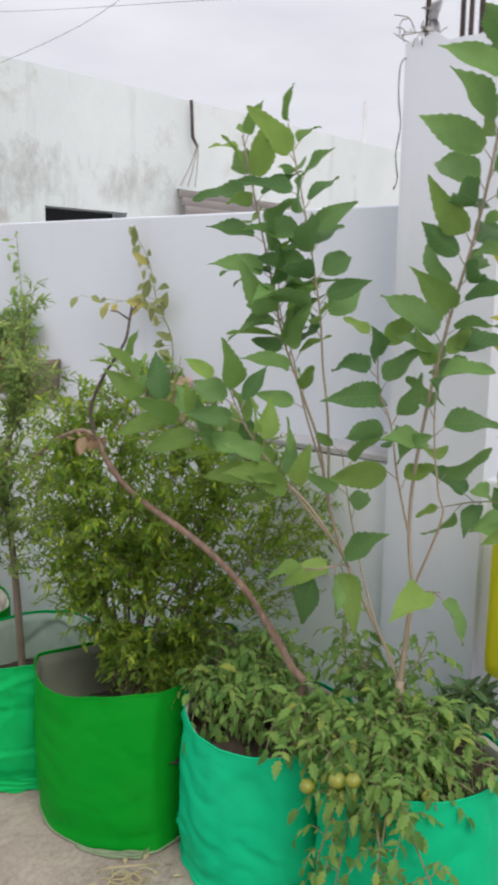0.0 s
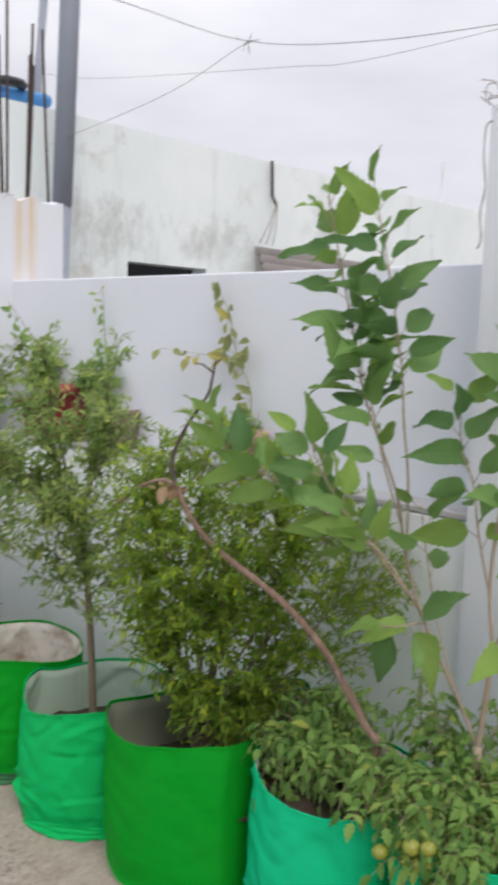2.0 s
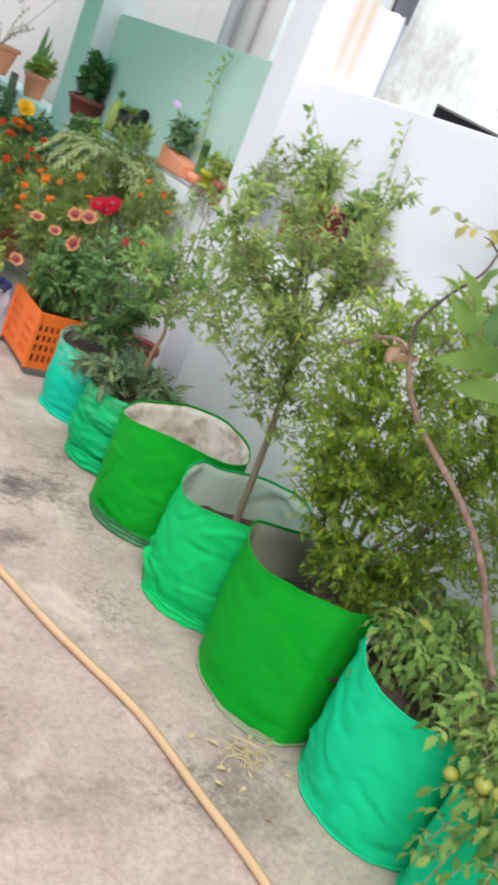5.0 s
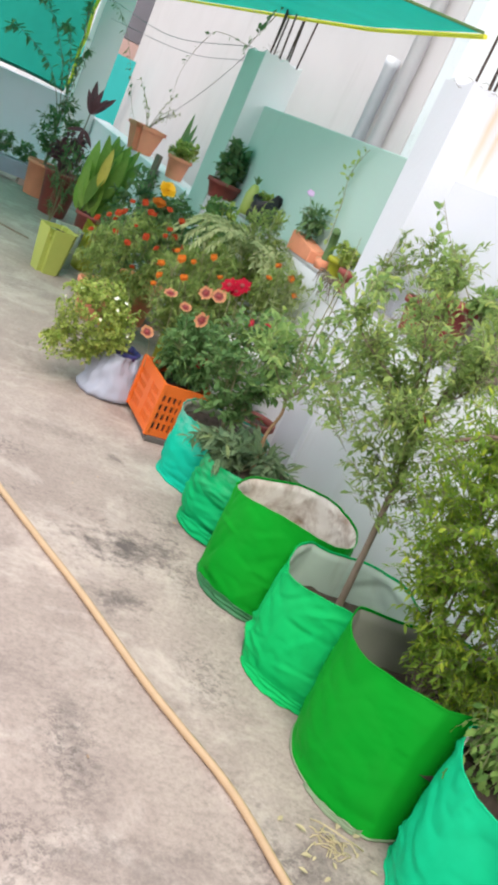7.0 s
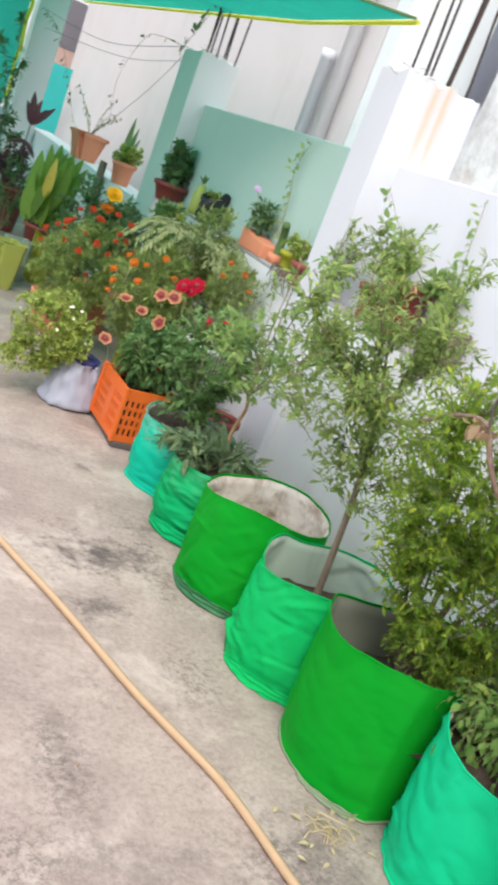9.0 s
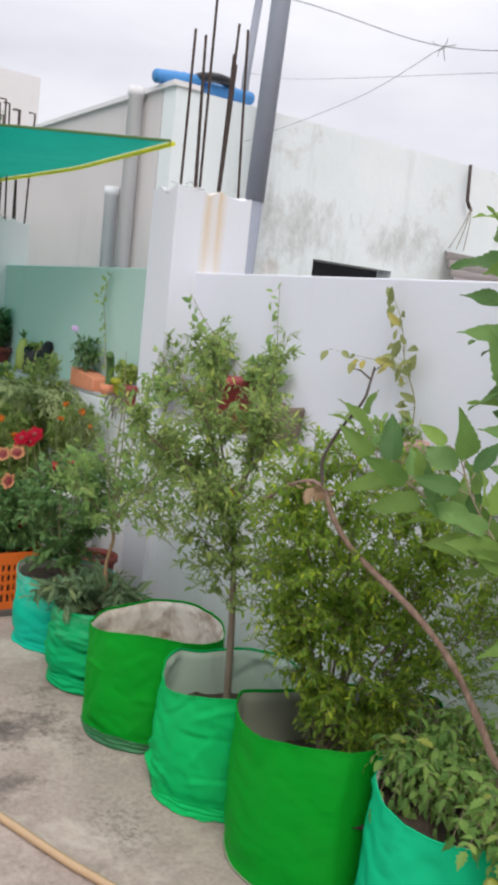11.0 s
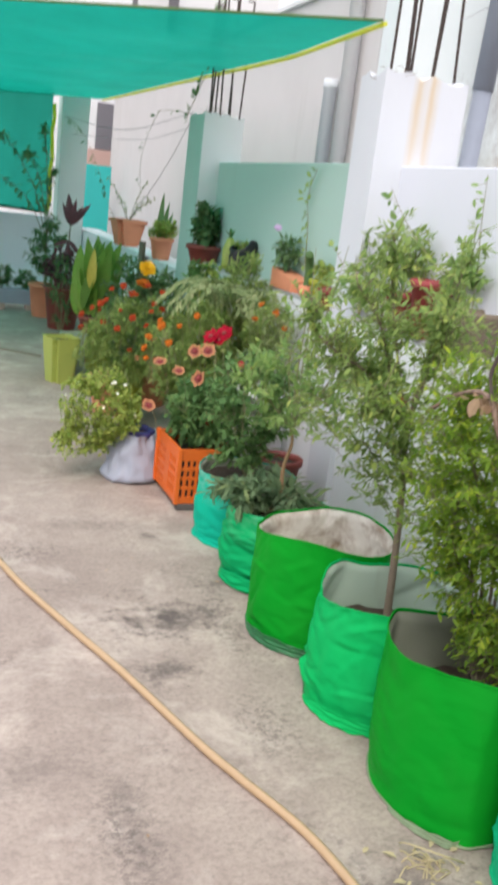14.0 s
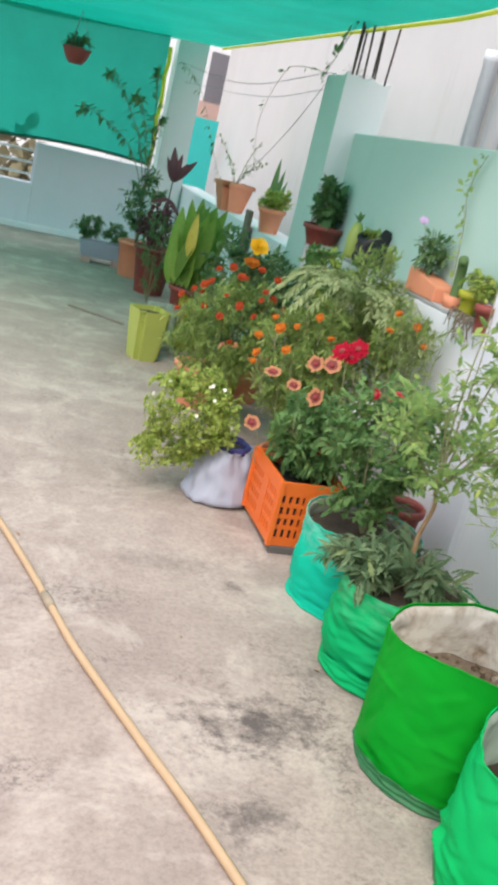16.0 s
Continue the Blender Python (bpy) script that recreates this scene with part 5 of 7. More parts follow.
def lobed_leaf(width, curl):
    """A small leaflet with deep lobes, drooping at the tip."""
    v, f = [], []
    prof = ((0, .08), (.14, .8), (.24, .5), (.4, 1.0), (.5, .58), (.66, .72), (.76, .38), (1.0, .02))
    for s, w in prof:
        w *= width * .5
        z = curl * s * s
        v += [(-w, s + .06 * (w > .2 * width), z + .25 * w), (0, s, z), (w, s + .06 * (w > .2 * width), z + .25 * w)]
    for k in range(len(prof) - 1):
        q = 3 * k
        f += [(q, q + 1, q + 4, q + 3), (q + 1, q + 2, q + 5, q + 4)]
    return np.array(v), f


LOBED = [lobed_leaf(.62, -.35), lobed_leaf(.55, -.6), lobed_leaf(.7, -.2)]
tomato = thing("tomato_plant", 2.10, 3.10, 0.39, "sprawling tomato plant with drooping lobed leaves and unripe fruit", "tomato plant")
rng = random.Random(15)
tw, tl = Acc(), Acc()


def tomato_leaf(pos, dirn, length):
    """A leaf of paired leaflets on a drooping rib."""
    d = Vector(dirn).normalized()
    line = bend([pos, pos + d * length * .5 + Vector((0, 0, .012)), pos + d * length - Vector((0, 0, length * rng.uniform(.15, .6)))], 4)
    tw.tube(line, taper(len(line), .0016, .0008), 4)
    for i, sz in ((2, .26), (4, .36), (6, .42)):
        ax = (line[i] - line[i - 1]).normalized()
        side = ax.cross(Vector((0, 0, 1)))
        side = side.normalized() if side.length > .05 else Vector((1, 0, 0))
        for sg in (-1, 1):
            tl.leaf(rng.choice(LOBED), line[i], side * sg + ax * rng.uniform(.2, .7) + Vector((0, 0, rng.uniform(-.5, .1))), (rng.uniform(-.5, .3), rng.uniform(-.5, .3), 1), length * sz * rng.uniform(.7, 1.15))
    tl.leaf(rng.choice(LOBED), line[-1], line[-1] - line[-2], (rng.uniform(-.5, .3), rng.uniform(-.5, .3), 1), length * .5)


B_ROOT, A_ROOT, H_ROOT = (2.13, 3.40, .37), (2.12, 3.02, .40), (2.0, 2.95, .42)
TOMATO_STEMS = [(B_ROOT, q, h) for q, h in (((2.10, 3.52, .49), .05), ((2.16, 3.50, .54), .04), ((2.05, 3.46, .46), .06), ((2.2, 3.42, .55), .04), ((2.22, 3.32, .53), .04), ((2.14, 3.36, .50), .04),
                                               ((2.04, 3.53, .43), .05), ((2.03, 3.36, .45), .06), ((2.25, 3.48, .48), .05), ((2.08, 3.28, .47), .05), ((2.0, 3.44, .43), .06), ((1.99, 3.34, .43), .06), ((2.12, 3.24, .48), .05), ((2.02, 3.26, .44), .06), ((2.28, 3.38, .5), .05))]
TOMATO_STEMS += [(A_ROOT, q, h) for q, h in (((1.94, 3.12, .43), .08), ((1.95, 3.14, .42), .10), ((1.92, 3.02, .45), .07), ((1.97, 3.2, .46), .06), ((2.02, 3.22, .49), .05), ((1.95, 2.92, .42), .07), ((1.98, 2.84, .42), .07),
                                               ((2.05, 2.78, .44), .06), ((2.2, 3.12, .60), .04), ((2.25, 3.2, .64), .04), ((2.3, 2.98, .62), .05), ((2.3, 3.15, .56), .05), ((2.15, 2.84, .48), .05), ((2.25, 2.8, .46), .05), ((2.0, 3.08, .52), .04), ((2.03, 2.95, .50), .04), ((2.1, 2.74, .40), .07), ((2.0, 2.78, .39), .06), ((2.2, 2.74, .42), .06), ((1.95, 2.98, .41), .06), ((1.93, 2.87, .38), .07), ((2.0, 2.86, .46), .05), ((2.06, 2.82, .47), .05), ((2.12, 2.86, .5), .05), ((2.18, 2.9, .5), .05), ((2.2, 2.8, .44), .06), ((2.1, 2.92, .52), .05))]
TOMATO_STEMS += [(H_ROOT, q, h) for q, h in (((1.90, 3.02, .22), .09), ((1.905, 2.98, .12), .13), ((1.90, 2.86, .26), .10), ((1.895, 2.83, .19), .11), ((1.945, 2.75, .26), .09))]
for base, tip, high in TOMATO_STEMS:
    tip = (tip[0], tip[1], tip[2] + (.03 if base == H_ROOT else .045))
    base, tip = Vector(base), Vector(tip)
    mid = base.lerp(tip, .55) + Vector((rng.gauss(0, .02), rng.gauss(0, .02), high))
    line = bend([base, base.lerp(mid, .5) + Vector((0, 0, .04)), mid, tip], 6)
    tw.tube(line, taper(len(line), .004, .002), 5)
    ang = rng.uniform(0, 6)
    for p, q in zip(line[4:], line[5:]):
        for _ in range(rng.choice((1, 1, 2))):
            ang += 2.4
            ax = (q - p).normalized()
            o = Matrix.Rotation(ang, 3, ax) @ ax.orthogonal().normalized()
            tomato_leaf(p.lerp(q, rng.random()), o + ax * .4 + Vector((0, 0, .25)), rng.uniform(.05, .092))
tw.part("stem_work", M_BARKG, tomato, kind="stuff")
tl.part("foliage", M_LF_TOM, tomato, kind="stuff")
for px_, py_, pz_, r_ in ((1.905, 2.975, .472, .021), (1.905, 3.055, .425, .0185), (1.915, 2.94, .480, .018), (1.91, 2.955, .44, .017), (2.0, 2.80, .46, .016)):
    bm = bmesh.new()
    bmesh.ops.create_uvsphere(bm, u_segments=18, v_segments=12, radius=r_)
    for v in bm.verts:
        v.co.z *= 0.88
        v.co += v.co.normalized() * 0.0012 * math.cos(5 * math.atan2(v.co.y, v.co.x)) * max(0, v.co.z / r_)
    ob = part("tomato", bm, M_TOMATO, tomato, "yellowish green unripe tomato", smooth=True)
    ob.location = Vector((px_, py_, pz_)) - tomato.location

# ---- mulberry with large leaves, each a leaf of its own ----
mulb = thing("mulberry_plant", 2.15, 2.97, 0.39, "tall mulberry plant with large toothed leaves on thin stems", "mulberry plant")
LEAF_MESHES = []
for k, (w, cu) in enumerate(((0.46, -0.2), (0.50, -0.35), (0.42, -0.1), (0.48, -0.5))):
    v, f = tooth_leaf(w, k, curl=cu)
    me = bpy.data.meshes.new("leaf")
    me.from_pydata((v * 0.172).tolist(), [], f)
    me.materials.append(M_MULB)
    me.shade_smooth()
    LEAF_MESHES.append(me)
    my = me.copy()
    my.materials[0] = M_MULBY
    LEAF_MESHES.append(my)


def big_leaf(parent, pos, direction, up, scale, young=False, rng=random):
    d = Vector(direction).normalized()
    x = d.cross(Vector(up)).normalized()
    n = x.cross(d)
    me = LEAF_MESHES[2 * rng.randrange(4) + (1 if young else 0)]
    ob = new("leaf", me)
    ob.parent = parent
    p = Vector(pos) - parent.location
    m = Matrix((x, d, n)).transposed().to_4x4()
    ob.matrix_local = Matrix.Translation(p) @ m @ Matrix.Diagonal((scale, scale, scale, 1))
    return ob


def leafy_stem(parent, pts, r0, r1, first, step, size, seed, stem_m=None, young_tip=True, droop=0.2, young=0.1):
    rng = random.Random(seed)
    line = bend(pts, 8)
    a = Acc()
    a.tube(line, taper(len(line), r0 * 0.72, r1 * 0.8), 7)
    length = [0.0]
    for p, q in zip(line, line[1:]):
        length.append(length[-1] + (q - p).length)
    s = length[-1] * first
    ang = rng.uniform(0, 6.3)
    while s < length[-1]:
        i = max(k for k in range(len(length)) if length[k] <= s)
        i = min(i, len(line) - 2)
        t = (s - length[i]) / max(1e-6, length[i + 1] - length[i])
        pos = line[i].lerp(line[i + 1], t)
        ax = (line[i + 1] - line[i]).normalized()
        ang += 2.4 + rng.uniform(-0.4, 0.4)
        side = ax.orthogonal().normalized()
        out = Matrix.Rotation(ang, 3, ax) @ side
        near_tip = s / length[-1]
        tip_size = size * (0.62 if near_tip > 0.93 else rng.uniform(0.8, 1.15))
        dirn = out * 0.85 + ax * (0.6 + 0.6 * (near_tip > 0.9)) - Vector((0, 0, droop * rng.uniform(0.0, 2.4)))
        stalk = pos + (out * 0.7 + ax * 0.7).normalized() * 0.032
        a.tube([pos, stalk], [0.0014, 0.0011], 4)
        big_leaf(parent, stalk, dirn, Vector((rng.uniform(-1.2, .3), rng.uniform(-1.1, .4), rng.uniform(.1, .9))), tip_size, young_tip and (near_tip > 0.9 or rng.random() < young), rng)
        s += step * 0.85 * rng.uniform(0.7, 1.3)
    a.part("stem", stem_m or M_STEMTAN, parent, smooth=True)


a = Acc()
line = bend([(2.15, 2.965, .34), (2.15, 2.968, .5), (2.155, 2.971, .62)], 4)
a.tube(line, taper(len(line), .012, .0105), 8)
a.part("trunk", M_STEMTAN, mulb, smooth=True)
B0 = (2.155, 2.971, .61)
B1 = (2.15, 2.946, .855)
# upright stems before the column
leafy_stem(mulb, [B0, (2.15, 2.958, .72), B1], .010, .008, 1.1, .05, .9, 21)
leafy_stem(mulb, [B1, (2.15, 2.962, .98), (2.15, 2.958, 1.117), (2.15, 2.927, 1.314), (2.15, 2.887, 1.49), (2.15, 2.836, 1.679), (2.15, 2.801, 1.869), (2.15, 2.779, 2.019), (2.15, 2.764, 2.19)], .0065, .003, .36, .024, .78, 1, young=.3)
leafy_stem(mulb, [B1, (2.13, 2.872, 1.04), (2.13, 2.884, 1.103), (2.13, 2.902, 1.242), (2.13, 2.90, 1.40)], .0045, .002, .5, .036, .76, 3, young=.3)
leafy_stem(mulb, [(2.15, 2.962, .98), (2.1, 2.971, 1.125), (2.1, 2.993, 1.239), (2.1, 3.029, 1.327), (2.1, 3.036, 1.44)], .004, .002, .25, .030, .72, 9, young=.35, droop=.3)
leafy_stem(mulb, [B1, (2.12, 2.90, .87), (2.10, 2.85, .885)], .003, .002, .6, .03, .72, 11, young=.7)
# the pair of tall stems before the wall
leafy_stem(mulb, [B0, (2.2, 3.027, .65), (2.2, 3.158, .853), (2.2, 3.224, 1.005), (2.2, 3.256, 1.148), (2.2, 3.307, 1.26), (2.2, 3.375, 1.402), (2.2, 3.425, 1.574), (2.2, 3.482, 1.77), (2.2, 3.525, 1.92)], .007, .0025, .60, .026, .80, 4, young=.15)
leafy_stem(mulb, [(2.2, 3.224, 1.005), (2.2, 3.232, 1.208), (2.2, 3.253, 1.348), (2.2, 3.268, 1.488), (2.2, 3.307, 1.667), (2.2, 3.346, 1.82), (2.2, 3.378, 1.92)], .005, .002, .44, .028, .78, 5)
leafy_stem(mulb, [(2.2, 3.24, 1.08), (2.2, 3.30, 1.22), (2.2, 3.345, 1.36), (2.2, 3.39, 1.48), (2.2, 3.40, 1.62)], .004, .002, .3, .032, .62, 6)
leafy_stem(mulb, [B0, (2.18, 3.07, .76), (2.19, 3.14, .95), (2.2, 3.19, 1.15)], .004, .002, .7, .07, .6, 12)
# long arms reaching towards the bush
leafy_stem(mulb, [(2.2, 3.158, .853), (2.03, 3.08, .96), (1.95, 3.131, 1.085), (1.93, 3.242, 1.14), (1.89, 3.40, 1.215), (1.86, 3.52, 1.27), (1.85, 3.588, 1.35)], .0045, .002, .42, .024, .62, 7, young=.6, droop=-.16)
leafy_stem(mulb, [(2.03, 3.08, .96), (1.95, 3.15, 1.09), (1.88, 3.22, 1.22), (1.85, 3.268, 1.34)], .004, .002, .34, .024, .66, 8, young=.6, droop=-.16)
leafy_stem(mulb, [(2.2, 3.158, .853), (2.08, 3.10, .90), (1.98, 3.05, .93), (1.93, 3.10, .92)], .003, .002, .5, .034, .74, 10, young=.3)

# bare bent branch in the second bag
LIMB = [(2.075, 3.21, .30), (2.07, 3.207, .50), (2.072, 3.193, .575), (2.058, 3.218, .61), (2.03, 3.248, .687), (1.98, 3.311, .814), (1.92, 3.399, .921), (1.86, 3.563, 1.025), (1.832, 3.63, 1.10), (1.82, 3.667, 1.175)]
br = thing("dead_branch", 2.075, 3.21, 0.36, "bare brown bent branch standing in a sea-green bag", "branch")
a = Acc()
line = bend(LIMB, 5)
a.tube(line, [(.0105 - .0030 * k / len(line)) * (1 + .22 * noise.noise(p * 22)) for k, p in enumerate(line)], 9)
a.part("main_limb", M_BRANCH, br, smooth=True)
a = Acc()
line = bend([(1.82, 3.667, 1.172), (1.818, 3.682, 1.235), (1.83, 3.647, 1.318), (1.85, 3.594, 1.40), (1.862, 3.588, 1.45), (1.87, 3.587, 1.49)], 6)
a.tube(line, [(.0052 - .0026 * k / len(line)) * (1 + .25 * noise.noise(p * 30)) for k, p in enumerate(line)], 7)
a.tube([line[-6], line[-6] + Vector((-.02, .02, .02)), line[-6] + Vector((-.035, .03, .022))], [.0028, .0022, .0012], 5)
a.tube([line[-3], line[-3] + Vector((.012, -.02, .022))], [.002, .001], 5)
a.part("upper_twig", M_TWIG, br, smooth=True)
a = Acc()
line = bend([(1.82, 3.667, 1.172), (1.812, 3.715, 1.178), (1.812, 3.81, 1.143), (1.821, 3.925, 1.077)], 5)
a.tube(line, [(.0062 - .001 * k / len(line)) * (1 + .2 * noise.noise(p * 30)) for k, p in enumerate(line)], 7)
a.part("cut_twig", M_BRANCH, br, smooth=True)

a = Acc()
rng = random.Random(77)
for k in range(16):
    a.leaf(LEAF_ROUND, (1.815 + rng.gauss(0, .016), 3.685 + rng.gauss(0, .016), 1.155 + rng.gauss(0, .012)), rand_dir(rng) + Vector((0, .3, -.4)), rand_dir(rng), rng.uniform(.028, .046))
a.part("dry_leaf", M_LF_DRY, br, "crumpled dry brown leaf", kind="stuff")


# ---- flowers ----
def petal_mesh(name, petals, width, cup, layers, outer, centre, dome=0.25, inner=None):
    """A flower of unit radius facing +z; outer petals, a domed centre and, if given, a ring of inner colour."""
    acc = Acc()
    mats = []
    for ly in range(layers):
        for k in range(petals):
            t = 2 * math.pi * (k + 0.5 * ly) / petals
            size = (1.0 - 0.24 * ly) * (1 + 0.1 * math.sin(k * 3.7 + ly))
            w = width * size
            pts = []
            for s, ww in ((0.12, 0.35), (0.6, 0.92), (0.86, 1.0), (1.0, 0.45)):
                z = cup * (s * s) + 0.12 * ly + 0.09 * math.sin(k * 2.3 + ly * 1.7) * s
                c, d = math.cos(t), math.sin(t)
                for sgn in (-1, 1):
                    x, y = s * size, sgn * w * ww * 0.5
                    pts.append((x * c - y * d, x * d + y * c, z))
            acc.add(pts, [(0, 1, 3, 2), (2, 3, 5, 4), (4, 5, 7, 6)])
            mats += ([2, 0, 0] if inner else [0, 0, 0])
    n0 = len(acc.f)
    ring = []
    seg = 10
    verts = []
    for j, (r, z) in enumerate(((0.3, 0.02), (0.24, dome * 0.7), (0.1, dome))):
        verts += [(r * math.cos(2 * math.pi * k / seg), r * math.sin(2 * math.pi * k / seg), z + 0.1 * (layers - 1)) for k in range(seg)]
    faces = [(j * seg + k, j * seg + (k + 1) % seg, (j + 1) * seg + (k + 1) % seg, (j + 1) * seg + k) for j in range(2) for k in range(seg)] + [tuple(2 * seg + k for k in range(seg))]
    acc.add(verts, faces)
    mats += [1] * len(faces)
    me = bpy.data.meshes.new(name)
    me.from_pydata(np.concatenate(acc.v).tolist(), [], acc.f)
    for m in (outer, centre, inner or outer):
        me.materials.append(m)
    me.polygons.foreach_set("material_index", mats)
    return me


FL_PEACH = petal_mesh("flower", 12, 0.40, 0.16, 1, M_F_PEACH, M_F_MAROON, inner=M_F_RUSSET)
FL_ORANGE = petal_mesh("flower", 10, 0.6, 0.18, 4, M_F_ORANGE, M_F_AMBER, 0.05)
FL_AMBER = petal_mesh("flower", 9, 0.62, 0.25, 3, M_F_AMBER, M_F_ORANGE, 0.05)
FL_YELLOW = petal_mesh("flower", 10, 0.6, 0.3, 4, M_F_YELLOW, M_F_AMBER, 0.05)
FL_RED = petal_mesh("flower", 13, 0.34, 0.1, 2, M_F_RED, M_F_MAROON)
FL_PINK = petal_mesh("flower", 7, 0.85, 0.5, 3, M_F_PINK, M_F_PINK)
FL_WHITE = petal_mesh("flower", 5, 0.8, 0.2, 1, M_F_WHITE, M_F_YELLOW, 0.12)
FL_LILAC = petal_mesh("flower", 14, 0.4, 0.2, 2, M_F_LILAC, M_F_LILAC)


def flower(parent, me, pos, r, face=(-0.5, -0.7, 0.6), stem_from=None, label=""):
    ob = new("flower", me)
    ob.parent = parent
    fr = random.Random(repr(pos))
    face = Vector(face) + Vector((fr.uniform(-.5, .5), fr.uniform(-.4, .4), fr.uniform(-.35, .35)))
    r *= fr.uniform(.8, 1.12)
    q = Vector(face).to_track_quat("Z", "Y").to_matrix().to_4x4()
    ob.matrix_local = Matrix.Translation(Vector(pos) - parent.location) @ q @ Matrix.Diagonal((r, r, r, 1))
    if label:
        tagged(ob, label)
    if stem_from:
        a = Acc()
        s, p = Vector(stem_from), Vector(pos)
        line = bend([s, s.lerp(p, .55) + Vector((0.015, 0.01, 0.02)), p - Vector(face).normalized() * 0.004], 4)
        a.tube(line, taper(len(line), .002, .0015), 5)
        a.part("flower_stalk", M_BARKG, parent)
    return ob


# ---- pots ----
def pot(name, x, y, z, r, h, m, label, category="pot", flare=0.75, seg=24, soil=True, square=False, turn=0.0, rim=0.012, group="pots"):
    e = thing(name, x, y, z, label, category, group)
    k = math.sqrt(2) if square else 1
    s = 4 if square else seg
    prof = [(0.0, 0.001), (r * flare * k * 0.96, 0.0), (r * flare * k, 0.012), (r * k * 0.97, h - 0.035), ((r + rim) * k, h - 0.033), ((r + rim) * k, h - 0.004), ((r + rim * 0.6) * k, h), ((r - 0.004) * k, h - 0.001), ((r - 0.01) * k, h - 0.05), (r * 0.93 * k, h - 0.05)]
    if rim <= .006:
        prof = [(0.0, 0.001), (r * flare * k * 0.97, 0.0), (r * flare * k, 0.01), (r * k, h), ((r - 0.006) * k, h - 0.001), ((r - 0.012) * k, h - 0.06), (r * 0.9 * k, h - 0.06)]
    bm = lathe(prof, s, 0.0)
    bmesh.ops.rotate(bm, verts=bm.verts, cent=(0, 0, 0), matrix=Matrix.Rotation(radians(45 if square else 0) + radians(turn), 3, "Z"))
    if square:
        es = [q for q in bm.edges if abs((q.verts[0].co - q.verts[1].co).normalized().z) > 0.5]
        bmesh.ops.bevel(bm, geom=es, offset=r * 0.3, segments=4, affect="EDGES")
    ob = part("body", bm, m, e, smooth=True)
    if square:
        ob.data.set_sharp_from_angle(angle=radians(40))
    if soil:
        bm = lathe([(0.001, h - 0.03), (r * 0.5, h - 0.026), (r * 0.96, h - 0.034)], s if not square else 12, 0.03)
        part("soil", bm, M_SOIL, e)
    return e


def herb(name, label, category, x, y, z, w, d, h, leaf_m, templates, size, seed, twigs=60, per=8, bark=None, lift=.35, droop=0.0, stems=5):
    rng = random.Random(seed)
    tips = [(x + rng.uniform(-.8, .8) * w, y + rng.uniform(-.8, .8) * d, z + h * rng.uniform(.7, 1.0)) for _ in range(stems)]
    return shrub(name, label, category, (x, y, z), None, tips, [((x, y, z + h * 0.55), (w, d, h * 0.5), twigs)], leaf_m, templates, size, seed, per, r0=.003, bark=bark or M_BARKG, lift=lift, droop=droop)


# ---- orange crate with blanket flowers ----
crate = thing("crate", 1.822, 6.08, 0.035, "orange plastic vegetable crate standing on a stone slab", "crate")
crate.rotation_euler = (0, 0, radians(1.5))
CW, CD, CH = 0.29, 0.395, 0.285


SLAT = bpy.data.meshes.new("slat")
bm = box(0, 0.016, 0.002, 0.010, 0.03, CH - 0.045)
bm.to_mesh(SLAT)
bm.free()
SLAT.materials.append(M_CRATE)


RAILS = {}


def crate_side(name, length, place):
    """A moulded side: a solid middle plate that carries rails and slats, each a piece of its own."""
    bm = bmesh.new()
    add_box(bm, length * 0.40, length * 0.60, -0.002, 0.011, 0.028, CH - 0.05)
    ob = part(name, bm, M_CRATE, crate)
    ob.matrix_local = place
    for z0, z1 in ((0.0, 0.035), (0.075, 0.092), (0.125, 0.142), (0.175, 0.192), (CH - 0.06, CH)):
        key = (length, round(z1 - z0, 3))
        if key not in RAILS:
            me = bpy.data.meshes.new("rail")
            b_ = box(0.0, length, 0.0, 0.012, 0.0, z1 - z0)
            b_.to_mesh(me)
            b_.free()
            me.materials.append(M_CRATE)
            RAILS[key] = me
        s = new("rail", RAILS[key])
        s.parent = ob
        s.location = (0, 0, z0)
    k = 0.03
    while k < length - 0.02:
        if not length * 0.39 < k < length * 0.59:
            s = new("slat", SLAT)
            s.parent = ob
            s.location = (k, 0, 0)
        k += 0.03


crate_side("side_panel", CW, Matrix.Translation((0, 0, 0)))
crate_side("side_panel", CW, Matrix.Translation((CW, CD, 0)) @ Matrix.Rotation(math.pi, 4, "Z"))
crate_side("end_panel", CD, Matrix.Translation((0, CD, 0)) @ Matrix.Rotation(-math.pi / 2, 4, "Z"))
crate_side("end_panel", CD, Matrix.Translation((CW, 0, 0)) @ Matrix.Rotation(math.pi / 2, 4, "Z"))
for cx, cy in ((0, 0), (CW, 0), (CW, CD), (0, CD)):
    part("corner_post", box(cx - 0.012, cx + 0.012, cy - 0.012, cy + 0.012, 0, CH + 0.004, 0.004), M_CRATE, crate)
part("crate_floor", box(0.01, CW - 0.01, 0.01, CD - 0.01, 0.0, 0.012), M_CRATE, crate)
part("soil", box(0.014, CW - 0.014, 0.014, CD - 0.014, 0.013, 0.235, 0.01), M_BLACK, crate, "dark plastic lining filled with soil")
slab = thing("stone_slab", 1.827, 6.075, 0.0, "flat dark stone slab under the orange crate", "slab")
slab.rotation_euler = (0, 0, radians(-2))
part("stone", box(0.0, 0.27, 0.0, 0.37, 0.0, 0.034, 0.006), plain("dark_slate", (0.11, 0.095, 0.09), 0.9, 0.3, 12), slab)

